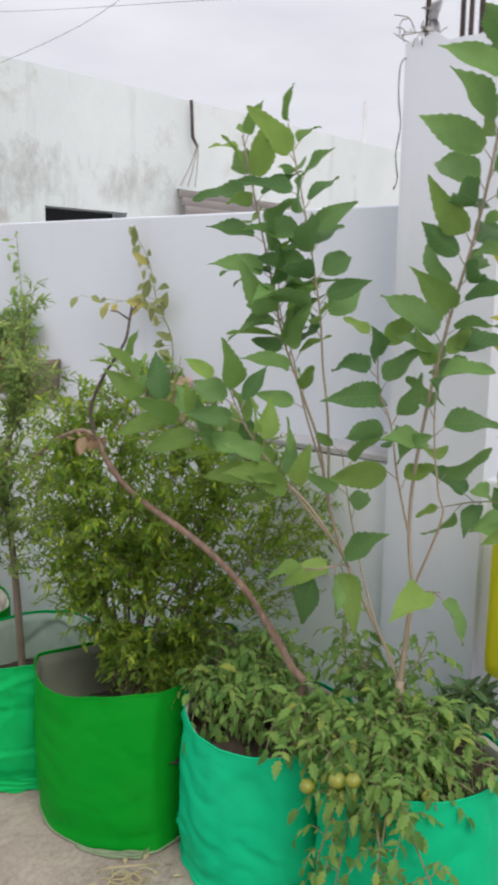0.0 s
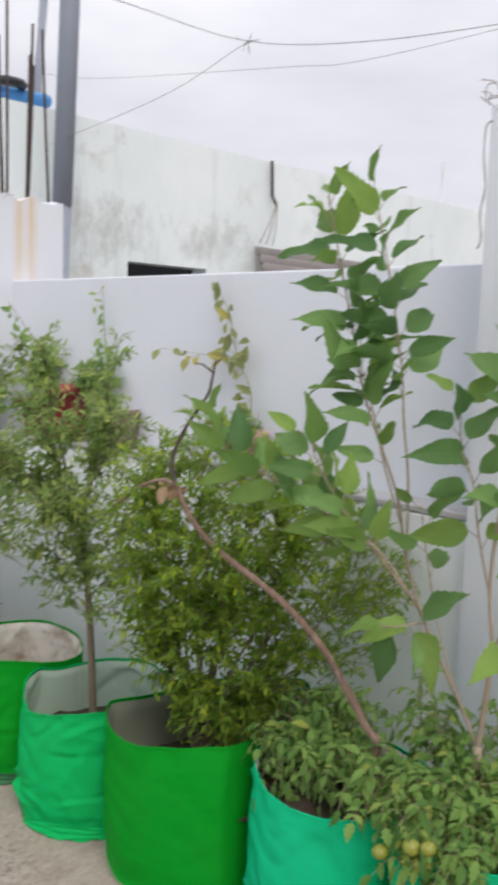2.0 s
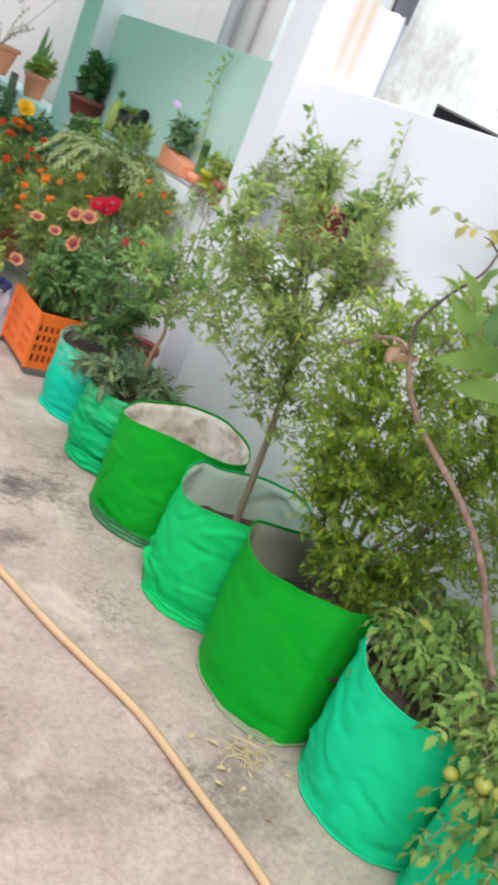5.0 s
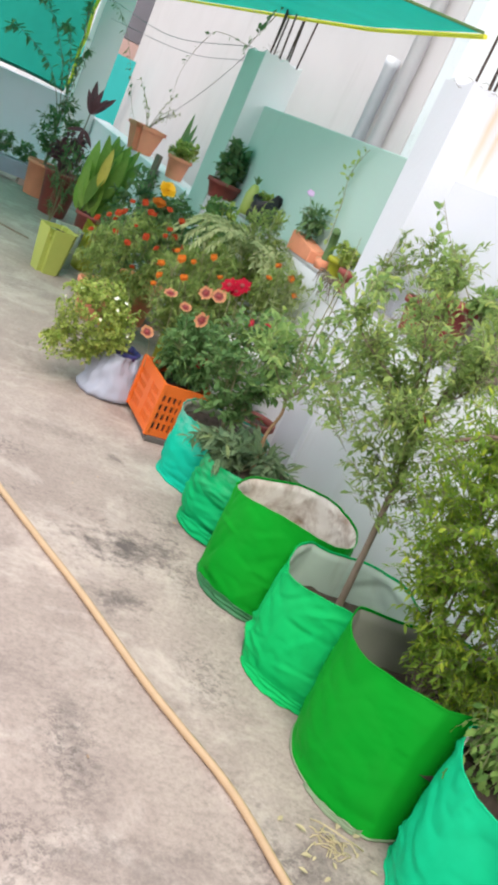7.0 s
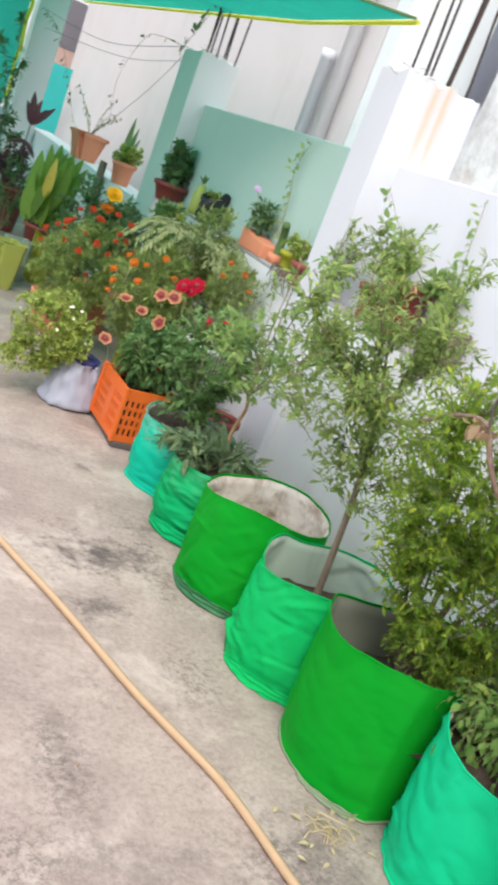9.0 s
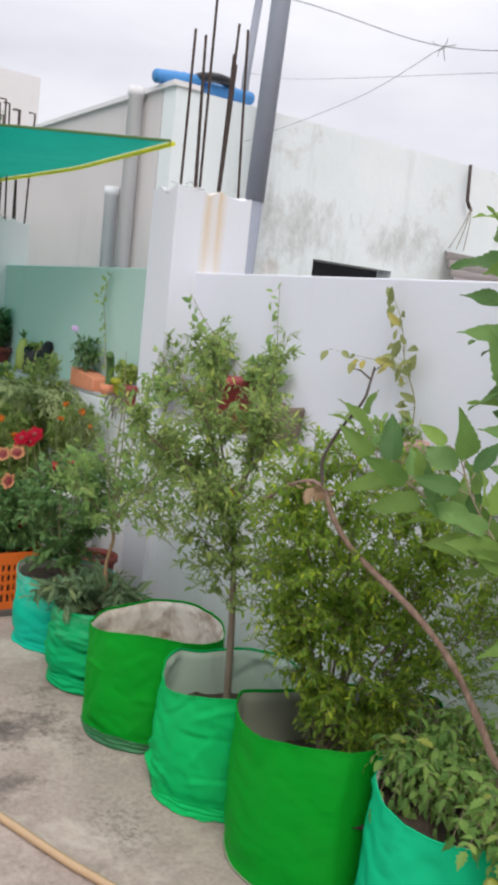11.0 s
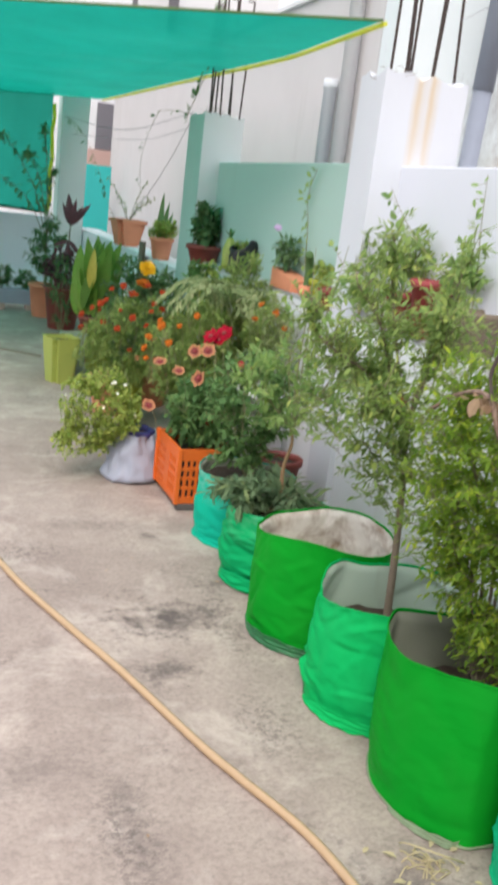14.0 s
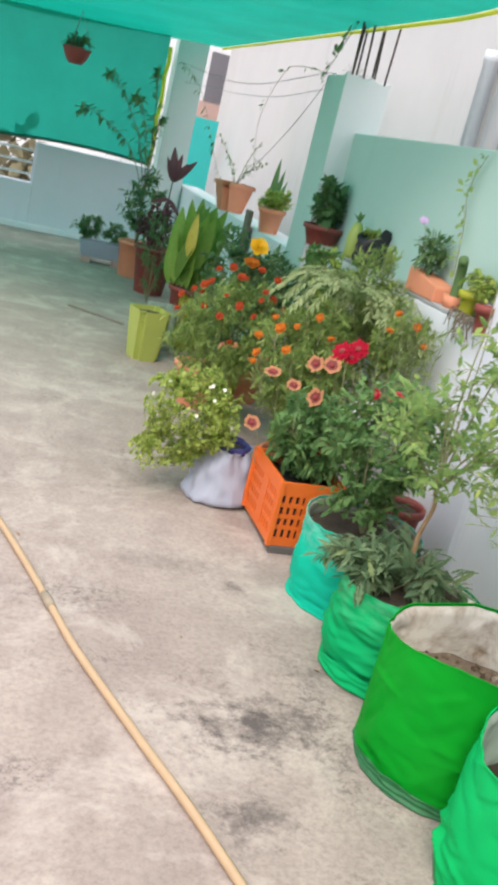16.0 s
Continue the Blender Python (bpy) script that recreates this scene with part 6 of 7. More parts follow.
gail = herb("blanket_flower_plant", "leafy blanket flower plant with peach and red blooms in a crate", "flowering plant", 1.955, 6.42, 0.25, .24, .24, .38, M_LF_ROSE, [LEAF_NARROW, LEAF_OVAL], 0.05, 31, 310, 9, droop=.15, stems=8)
for p, me, r in (((1.666, 6.35, .737), FL_PEACH, .035), ((1.767, 6.35, .696), FL_PEACH, .037), ((1.875, 6.35, .661), FL_PEACH, .037), ((1.62, 6.32, .52), FL_PEACH, .035),
                 ((1.856, 6.4, .79), FL_PEACH, .035), ((1.935, 6.3, .465), FL_RED, .036), ((1.92, 6.38, .80), FL_PEACH, .041),
                 ((1.60, 6.42, .79), FL_AMBER, .022), ((1.723, 6.42, .82), FL_AMBER, .024), ((1.686, 6.45, .90), FL_AMBER, .022)):
    flower(gail, me, p, r, stem_from=(p[0] + .08, p[1] + .08, p[2] - .2))
for p, me, r in (((1.83, 6.1, .90), FL_RED, .042), ((1.90, 6.12, .915), FL_RED, .042), ((1.865, 6.08, .885), FL_RED, .03), ((1.985, 5.85, .81), FL_PINK, .03), ((1.92, 5.9, .80), FL_PINK, .022)):
    flower(rose_g, me, p, r, stem_from=(p[0] + .02, p[1] - .05, p[2] - .2))
flower(tree_d, FL_PINK, (1.86, 4.32, 1.02), .014, stem_from=(1.91, 4.32, 1.0))

# ---- pale sack with a white-flowered plant ----
sack = thing("sack", 1.70, 6.73, 0.0, "pale blue-white plastic sack used as a planter", "sack")
bm = lathe([(0.0, 0.002), (0.12, 0.0), (0.15, 0.015)] + [(0.158 - 0.05 * (k / 11) ** 1.5, 0.03 + 0.02 * k) for k in range(12)] + [(0.112, 0.265), (0.10, 0.25), (0.098, 0.2)], 56, 0.12, 3)
for v in bm.verts:
    t = math.atan2(v.co.y, v.co.x)
    k = 0.022 * noise.noise(Vector((math.cos(t) * 3, math.sin(t) * 3, v.co.z * 16))) + 0.006 * math.sin(t * 17 + v.co.z * 20) * (v.co.z / 0.26)
    v.co.x += math.cos(t) * k
    v.co.y += math.sin(t) * k
    if v.co.x < 0 and v.co.z < 0.06:
        v.co.x -= 0.05 * (1 - v.co.z / 0.06) * max(0, math.cos(t + 2.6))
part("cloth", bm, M_SACK, sack, smooth=True)
part("inner_bag", lathe([(0.102, 0.25), (0.108, 0.275), (0.095, 0.285), (0.09, 0.25)], 40, 0.35, 8), plain("dark_blue_plastic", (0.03, 0.03, 0.14), 0.4, 0.2, 10), sack, "dark blue plastic bag edge", True)
part("soil", lathe([(0.001, 0.252), (0.06, 0.255), (0.094, 0.248)], 20, 0.05), M_SOIL, sack)
wb = shrub("white_flower_plant", "bushy yellow-green plant with small white flowers", "flowering plant", (1.68, 6.74, .27), None,
           [(1.35, 6.85, .5), (1.5, 6.75, .6), (1.62, 6.85, .6), (1.3, 6.7, .25), (1.5, 6.65, .2)],
           [((1.50, 6.76, .37), (.24, .22, .25), 380), ((1.36, 6.70, .2), (.13, .12, .10), 60), ((1.62, 6.64, .33), (.10, .08, .14), 60)], M_LF_YEL, [LEAF_ROUND, LEAF_OVAL], 0.023, 41, 13, r0=.003, bark=M_BARKG, droop=.15)
rng = random.Random(4)
for k in range(12):
    d = rand_dir(rng)
    p = Vector((1.50, 6.76, .38)) + Vector((d.x * .20, -abs(d.y) * .20, d.z * .19))
    flower(wb, FL_WHITE, p, rng.uniform(.007, .010), face=(-.5 + d.x * .5, -.8, .5 + d.z * .4))

# ---- marigolds and other pots on the floor ----
mg1 = shrub("marigold_plant", "feathery marigold bush with many orange flowers", "flowering plant", (1.85, 8.1, .2), None,
            [(1.6, 7.6, .75), (1.8, 7.6, .9), (1.95, 7.7, .85), (2.1, 7.6, .7), (1.65, 7.8, .6)],
            [((1.80, 7.65, .58), (.33, .32, .32), 380)], M_LF_FEATHER, [LEAF_NEEDLE, LEAF_NEEDLE, LEAF_NARROW], 0.045, 51, 20, bark=M_BARKG)
for p in ((1.49, 7.5, .77), (1.55, 7.5, .81), (1.60, 7.5, .84), (1.63, 7.5, .86), (1.74, 7.55, .95), (1.93, 7.5, .86), (1.80, 7.5, .56), (1.81, 7.6, .90), (2.2, 7.5, .67), (2.06, 7.5, .74),
          (1.70, 7.45, .70), (1.78, 7.4, .78), (1.88, 7.45, .73), (1.62, 7.5, .73), (1.98, 7.5, .93), (1.68, 7.6, .92), (1.88, 7.5, .97), (2.02, 7.4, .80)):
    flower(mg1, FL_ORANGE, p, .022, face=(-.5, -.7, .7), stem_from=(p[0] + .04, p[1] + .06, p[2] - .15))
rng = random.Random(88)
for k in range(8):
    d = rand_dir(rng)
    p = Vector((1.80, 7.65, .60)) + Vector((d.x * .31, -abs(d.y) * .29, abs(d.z) * .30))
    flower(mg1, FL_ORANGE, tuple(p), rng.uniform(.013, .021), face=(-.5 + d.x * .5, -.7, .7), stem_from=tuple(p + Vector((.03, .06, -.12))))
mg2 = shrub("marigold_plant", "feathery marigold bush with amber flowers", "flowering plant", (2.05, 7.0, .12), None,
            [(1.85, 6.95, .75), (2.0, 7.0, .9), (2.2, 7.0, .85), (2.3, 7.1, .7)],
            [((2.05, 7.0, .6), (.3, .28, .34), 330)], M_LF_FEATHER, [LEAF_NEEDLE, LEAF_NEEDLE, LEAF_NARROW], 0.045, 52, 20, bark=M_BARKG)
for p in ((1.80, 6.82, .86), (1.92, 6.85, .83), (1.75, 6.85, .76), (2.0, 6.8, .9), (1.72, 6.75, .66), (2.1, 6.85, .80)):
    flower(mg2, FL_AMBER, p, .019, face=(-.5, -.7, .7), stem_from=(p[0] + .04, p[1] + .06, p[2] - .15))
mg3 = shrub("marigold_plant", "marigold plant with loose amber flowers near the parapet", "flowering plant", (2.42, 6.75, .5), None,
            [(2.35, 6.7, .95), (2.5, 6.75, 1.0), (2.3, 6.8, .85)], [((2.42, 6.75, .85), (.16, .22, .16), 150)], M_LF_FEATHER, [LEAF_NEEDLE, LEAF_NARROW], 0.04, 53, 18, bark=M_BARKG)
for p in ((2.27, 6.62, .93), (2.36, 6.55, .98), (2.42, 6.55, .90), (2.33, 6.7, 1.0)):
    flower(mg3, FL_AMBER, p, .019, stem_from=(p[0] + .05, p[1] + .06, p[2] - .12))
ymg = shrub("yellow_marigold_plant", "plant with a large yellow marigold bloom", "flowering plant", (2.2, 8.35, .3), None, [(2.12, 8.3, .95), (2.25, 8.4, .9), (2.35, 8.3, .85)],
            [((2.2, 8.4, .72), (.25, .22, .22), 150)], M_LF_DARK, [LEAF_OVAL], 0.05, 54, 9, bark=M_BARKG)
flower(ymg, FL_YELLOW, (2.1, 8.25, .995), .06, stem_from=(2.15, 8.35, .75))
flower(ymg, FL_AMBER, (2.08, 8.25, .89), .05, stem_from=(2.15, 8.35, .7))
pot("clay_pot", 1.85, 8.16, 0.0, .17, .26, M_TERRA, "low orange clay pot holding a marigold bush")
pot("clay_pot", 2.10, 7.06, 0.0, .13, .15, M_TERRA, "orange clay pot hidden by marigold leaves")
pot("clay_pot", 2.36, 6.24, 0.0, .11, .27, M_BRICKRED, "brick-red clay pot behind the rose bush")
pot("clay_pot", 2.20, 8.35, 0.0, .17, .33, M_TERRA, "tall orange clay pot among the flowers")
pot("clay_pot", 2.42, 6.75, 0.0, .16, .52, M_PARAPET, "tall pale pot beside the parapet", flare=.85)


def cut_can(x, y, z, w, d, h, m, label, seed, turn=0.0):
    """A plastic can with its top cut off, rounded edges and an uneven rim."""
    e = thing("plastic_can", x, y, z, label, "planter can", "cut plastic cans")
    bm = bmesh.new()
    seg = 32
    rng = random.Random(seed)
    rings = []
    for s, k in ((0.0, .86), (.03, .97), (.12, 1.0), (.5, 1.0), (.88, .99), (1.0, .95)):
        ring = []
        for i in range(seg):
            t = 2 * math.pi * i / seg
            c, q = math.cos(t), math.sin(t)
            f = (abs(c) ** 4 + abs(q) ** 4) ** -0.25
            zz = s * h + (0.02 * math.sin(3 * t + seed) if s == 1.0 else 0)
            ring.append(bm.verts.new((c * f * w * .5 * k, q * f * d * .5 * k, zz)))
        rings.append(ring)
    for p, q in zip(rings, rings[1:]):
        for i in range(seg):
            bm.faces.new((p[i], p[(i + 1) % seg], q[(i + 1) % seg], q[i]))
    bm.faces.new(rings[0][::-1])
    bmesh.ops.solidify(bm, geom=bm.faces[:], thickness=0.004)
    ob = part("body", bm, m, e, smooth=True)
    for k in range(3):
        part("rib", box(-w * .36, w * .36, -d * .5 - .003, -d * .5 + .002, h * (.25 + .2 * k), h * (.25 + .2 * k) + .012, .003), m, e)
    part("soil", lathe([(0.001, h * .8), (min(w, d) * .44, h * .79)], 16, .05), M_SOIL, e)
    e.rotation_euler = (0, 0, radians(turn))
    return e


cut_can(2.03, 9.50, 0.0, .17, .17, .40, M_LIMECAN, "lime-yellow plastic can cut into a planter", 1, 20)
cut_can(1.90, 7.81, 0.0, .13, .13, .44, M_LIMECAN, "slim lime-yellow plastic can among marigolds", 2, 10)
cut_can(2.22, 7.45, 0.0, .16, .16, .62, M_LIMECAN, "tall lime-yellow plastic can behind red zinnias", 3, 30)
pot("square_planter", 1.65, 9.0, 0.0, .122, .355, M_LIME, "lime green tapered square plastic planter", "planter", .78, square=True, turn=18, rim=.006)
pot("square_planter", 1.80, 9.36, 0.0, .10, .33, M_PALEPOT, "pale green square plastic planter", "planter", .78, square=True, turn=10, rim=.006)
pot("large_pot", 2.03, 11.62, 0.0, .20, .45, M_BRICKRED, "large brick-red pot with a purple-leaved plant", flare=.72)
pot("large_pot", 2.10, 9.95, 0.0, .17, .40, M_BRICKRED, "brick-red pot with broad-leaved canna", flare=.75)
can = thing("canna_plant", 2.07, 9.92, .37, "canna with tall broad upright leaves, one yellowing", "canna plant")
rng = random.Random(8)
CANNA = []
for k, (w, cu, m) in enumerate(((0.26, -0.16, M_CANNA), (0.30, -0.26, M_CANNA), (0.24, -0.1, M_CANNA))):
    v, f = leaf_template(w, .18, cu, rows=9)
    me = bpy.data.meshes.new("blade")
    me.from_pydata((v * 0.56).tolist(), [], f)
    me.materials.append(m)
    me.shade_smooth()
    CANNA.append(me)
YEL_LEAF = CANNA[2].copy()
YEL_LEAF.materials[0] = plain("yellowed_leaf", (0.46, 0.40, 0.06), 0.5, 0.2, 20)
for k in range(46):
    t = rng.uniform(0, 6.28)
    q = rng.uniform(.05, .5)
    d = Vector((math.cos(t) * q, math.sin(t) * q, 1)).normalized()
    at = Vector((rng.uniform(-.15, .12), rng.uniform(-.12, .1), rng.uniform(.08, .24) if k < 24 else rng.uniform(.0, .1)))
    grow = rng.uniform(.75, 1.08) if k < 24 else rng.uniform(.45, .75)
    facing = Vector((-.6 + rng.uniform(-.7, .7), -.8, rng.uniform(-.2, .4)))
    if k == 3:
        at, grow, facing, d = Vector((-.09, -.18, .28)), .62, Vector((-.4, -.9, .2)), Vector((-.02, -.15, 1)).normalized()
    x = d.cross(facing).normalized()
    ob = new("blade", YEL_LEAF if k == 3 else CANNA[rng.randrange(3)])
    ob.parent = can
    ob.matrix_local = Matrix.Translation(at) @ Matrix((x, d, x.cross(d))).transposed().to_4x4() @ Matrix.Diagonal((grow, grow, grow, 1))
cd = thing("cordyline_plant", 2.06, 11.6, .42, "purple-leaved cordyline on a thin stalk", "cordyline")
a = Acc()
line = bend([(2.06, 11.6, .42), (2.05, 11.6, .8), (2.06, 11.6, 1.10)], 5)
a.tube(line, taper(len(line), .010, .006), 7)
a.part("stalk", M_BARK, cd, smooth=True)
v, f = leaf_template(.24, .2, -.12, rows=8)
me = bpy.data.meshes.new("blade")
me.from_pydata((v * .30).tolist(), [], f)
me.materials.append(M_LF_PURPLE)
for k, d in enumerate(((-.45, -.2, 1), (.12, -.2, 1), (.65, -.3, .9), (-.1, .2, 1), (.3, -.4, .7), (-.7, -.2, -.2), (.4, -.3, -.5), (-.2, -.4, -.6))):
    ob = new("blade", me)
    ob.parent = cd
    d = Vector(d).normalized()
    x = d.cross(Vector((-.2, -1, .3))).normalized()
    s = .8 + .1 * (k % 4) if k < 5 else .62
    ob.matrix_local = Matrix.Translation((0, 0, .66 if k < 5 else .5)) @ Matrix((x, d, x.cross(d))).transposed().to_4x4() @ Matrix.Diagonal((s, s, s, 1))
herb("leafy_shrub", "dark leafy shrub in a brick-red pot", "shrub", 1.92, 12.35, .34, .24, .22, .75, M_LF_DARK, [LEAF_NARROW, LEAF_OVAL], .07, 61, 110)
herb("leafy_shrub", "dark leafy shrub beside the canna", "shrub", 2.25, 9.3, .2, .28, .3, .75, M_LF_DARK, [LEAF_OVAL], .06, 62, 160)
herb("leafy_shrub", "dark green leafy shrub behind the marigolds", "shrub", 2.35, 8.6, .15, .25, .3, .8, M_LF_DARK, [LEAF_OVAL], .05, 63, 190)
herb("leafy_shrub", "leafy green shrub along the parapet", "shrub", 2.4, 7.6, .15, .24, .35, .8, M_LF_YEL, [LEAF_OVAL, LEAF_ROUND], .04, 64, 150)
herb("leafy_shrub", "reddish leafy shrub in a brick-red pot", "shrub", 2.0, 11.5, .42, .2, .2, .42, M_LF_PURPLE, [LEAF_OVAL], .07, 65, 70)
herb("leafy_shrub", "wiry green shrub before a brick-red pot", "shrub", 1.95, 11.1, .0, .2, .16, .8, M_LF_DARK, [LEAF_NARROW], .06, 60, 70, stems=9)
herb("leafy_shrub", "tall green shrub filling the space before the parapet", "shrub", 2.42, 7.3, .1, .18, .28, .95, M_LF_FEATHER, [LEAF_NARROW, LEAF_OVAL], .045, 66, 120)
herb("leafy_shrub", "tall green shrub by the ledge", "shrub", 2.45, 8.1, .1, .2, .3, 1.0, M_LF_ROSE, [LEAF_OVAL], .05, 67, 200)
herb("leafy_shrub", "dark green shrub behind the lime planter", "shrub", 2.1, 8.9, .1, .28, .3, .6, M_LF_DARK, [LEAF_OVAL, LEAF_NARROW], .05, 69, 200)
# soft growth that hides the parapet edge
herb("feathery_herb", "soft feathery green growth against the parapet", "herb", 2.53, 7.35, .62, .13, .4, .62, M_LF_FEATHER, [LEAF_NEEDLE, LEAF_NARROW], .045, 91, 210, 16)
herb("feathery_herb", "soft feathery green growth against the parapet", "herb", 2.5, 6.95, .55, .10, .22, .5, M_LF_FEATHER, [LEAF_NEEDLE, LEAF_NARROW], .04, 92, 80, 16)
herb("feathery_herb", "soft feathery green growth among the marigolds", "herb", 2.2, 7.3, .3, .26, .3, .6, M_LF_FEATHER, [LEAF_NEEDLE, LEAF_NARROW], .05, 93, 220, 16)
herb("leafy_shrub", "yellow-green leafy growth near the yellow bottle", "shrub", 2.5, 8.1, .6, .14, .3, .5, M_LF_YEL, [LEAF_OVAL], .05, 94, 80)
dw = thing("dry_stalks", 2.36, 6.58, .35, "thin grey dry stalks with a few wispy leaves", "stalks")
a = Acc()
rng = random.Random(17)
for k in range(16):
    b0 = Vector((2.36 + rng.gauss(0, .03), 6.58 + rng.gauss(0, .05), .35))
    tip = b0 + Vector((rng.uniform(-.1, .12), rng.uniform(-.15, .12), rng.uniform(.35, .72)))
    line = bend([b0, b0.lerp(tip, .5) + Vector((rng.gauss(0, .02), rng.gauss(0, .02), 0)), tip], 5)
    a.tube(line, taper(len(line), .0025, .001), 4)
    for p in line[4:]:
        for _ in range(3):
            a.leaf(LEAF_NEEDLE, p, rand_dir(rng) + Vector((0, 0, .6)), rand_dir(rng), rng.uniform(.03, .06))
a.part("stalk_work", M_LF_CREAM, dw, kind="stuff")
# pale feathery fronds
ff = thing("feathery_plant", 2.33, 7.35, .55, "plant with pale arching feathery fronds", "plant")
a = Acc()
rng = random.Random(12)
for k in range(26):
    t = rng.uniform(1.6, 5.4)
    o = Vector((math.cos(t), math.sin(t), 0))
    L = rng.uniform(.25, .5)
    b0 = Vector((2.35 + rng.uniform(-.08, .1), 7.35 + rng.uniform(-.15, .15), .75))
    line = bend([b0, b0 + o * L * .4 + Vector((0, 0, .26)), b0 + o * L * .85 + Vector((0, 0, .27)), b0 + o * L * 1.2 + Vector((0, 0, .15))], 6)
    a.tube(line, taper(len(line), .003, .001), 4)
    for p, q in zip(line[4:], line[5:]):
        ax = (q - p).normalized()
        for s in (-1, 1):
            sd = ax.cross(Vector((0, 0, 1))).normalized() * s
            for w in (0, .5):
                a.leaf(LEAF_NARROW, p.lerp(q, w + rng.uniform(-.2, .2)), sd * rng.uniform(.5, 1) + ax * .9 + Vector((0, 0, rng.uniform(-.5, .3))), (rng.uniform(-.5, .5), rng.uniform(-.5, .5), 1), rng.uniform(.025, .06))
a.part("fronds", M_LF_CREAM, ff, kind="stuff")

# ---- trough, tall climber and hanging pot near the end wall ----
tr = thing("trough_planter", 1.66, 12.85, 0.0, "pale grey trough planter raised on bricks with leafy herbs", "planter")
bm = box(-.26, .26, -.11, .11, .07, .24, .01)
for v in bm.verts:
    if v.co.z < .12:
        v.co.x *= .9
        v.co.y *= .85
part("trough", bm, M_SACK, tr)
for sx in (-.17, .17):
    part("brick", box(sx - .05, sx + .05, -.1, .1, 0, .069, .004), M_PINK, tr)
herb("leafy_herb", "bushy green herb in the trough planter", "herb", 1.48, 12.85, .22, .18, .14, .24, M_LF_DARK, [LEAF_NARROW], .055, 71, 110)
herb("leafy_herb", "bushy green herb in the trough planter", "herb", 1.78, 12.85, .22, .16, .14, .2, M_LF_DARK, [LEAF_NARROW, LEAF_OVAL], .05, 72, 80)
cl = thing("tall_climber", 1.93, 12.4, 0.0, "thin tall plant with drooping feathered leaves", "plant")
a, lv = Acc(), Acc()
rng = random.Random(21)
for tip in ((1.45, 12.5, 1.9), (1.86, 12.5, 2.02), (1.25, 12.5, 1.55), (1.95, 12.4, 1.6), (1.7, 12.3, 1.75)):
    base = Vector((1.94 + rng.uniform(-.02, .02), 12.4, 0.0))
    tip = Vector(tip)
    line = bend([base, Vector((1.93, 12.4, .7)), Vector((1.93, 12.42, 1.15)).lerp(tip, .35), tip, tip + (tip - Vector((1.93, 12.4, 1.5))).normalized() * .1 - Vector((0, 0, .06))], 6)
    a.tube(line, taper(len(line), .006, .002), 5)
    for p, q in zip(line[10:], line[11:]):
        for _ in range(5):
            o = rand_dir(rng)
            lv.leaf(LEAF_NARROW, p.lerp(q, rng.random()), o + Vector((0, 0, -.5)), (0, -.5, 1), rng.uniform(.06, .11))
a.part("stem", M_BARK, cl)
lv.part("foliage", M_LF_DARK, cl, kind="stuff")
pot("large_pot", 1.94, 12.4, 0.0, .18, .37, M_TERRA, "orange clay pot with a thin tall climber", flare=.75)
hp = thing("hanging_pot", 1.02, 12.0, 1.90, "small brick-red hanging pot with trailing green leaves", "hanging pot")
part("bowl", lathe([(0.0, 0.0), (.06, .0), (.1, .05), (.125, .12), (.132, .125), (.132, .14), (.12, .14), (.11, .1), (0, .1)], 24), M_BRICKRED, hp, smooth=True)
for k in range(3):
    t = 2.1 * k
    a = Acc()
    a.tube([(.125 * math.cos(t), .125 * math.sin(t), .13), (0, 0, .46)], [.0025, .0025], 5)
    ob = new("cord", a.mesh("cord", M_WIRE)); ob.parent = hp
herb("trailing_plant", "green trailing plant in the hanging pot", "plant", 1.02, 12.0, 2.0, .14, .13, .14, M_LF_DARK, [LEAF_NARROW, LEAF_OVAL], .055, 73, 50)

# ---- pots on the parapet ledge ----
pot("square_pot", 2.70, 11.8, 0.92, .165, .275, M_TERRA, "orange square tapered pot with a spindly plant on the parapet", flare=.7, square=True, turn=8, group="pots on the parapet")
sp = thing("spindly_plant", 2.70, 11.8, 1.16, "spindly pale plant with few leaves", "plant")
a, lv = Acc(), Acc()
for k in range(6):
    d = Vector((rng.uniform(-.3, .3), rng.uniform(-.3, .3), rng.uniform(.2, .45)))
    line = bend([(2.7, 11.8, 1.16), Vector((2.7, 11.8, 1.16)) + d * .5 + Vector((0, 0, .05)), Vector((2.7, 11.8, 1.16)) + d], 4)
    a.tube(line, taper(len(line), .004, .0015), 4)
    for p in line[3:]:
        for _ in range(3):
            lv.leaf(LEAF_OVAL, p, rand_dir(rng), (0, 0, 1), rng.uniform(.03, .05))
a.part("stem", M_BARKG, sp)
lv.part("foliage", M_LF_CREAM, sp, kind="stuff")
pot("round_pot", 2.70, 10.27, 0.92, .105, .20, M_TERRA, "small orange clay pot with pale succulents", group="pots on the parapet")
herb("succulent", "pale yellow-green succulent cluster", "plant", 2.70, 10.27, 1.09, .14, .14, .18, M_LF_YEL, [LEAF_ROUND], .034, 74, 110)
sv = thing("snake_plant", 2.74, 10.5, 0.92, "dark upright snake plant leaves", "plant")
for k in range(3):
    a = Acc()
    a.leaf(LEAF_BLADE, (2.74 + .02 * k, 10.5 + .03 * k, 1.0), (-.1 + .15 * k, .15 * (k - 1), 1), (-.5, -1, 0), .50 - .06 * k)
    a.part("blade", M_LF_DARK, sv)
part("pot", lathe([(0, 0), (.05, 0), (.065, .1), (.06, .1), (0, .08)], 18), M_BRICKRED, sv, smooth=True)
tagged(part("wood_board", box(2.58, 2.61, 10.5, 10.66, 0.0, 1.05, .004), M_BARK), "dark weathered board leaning by the parapet", "board")
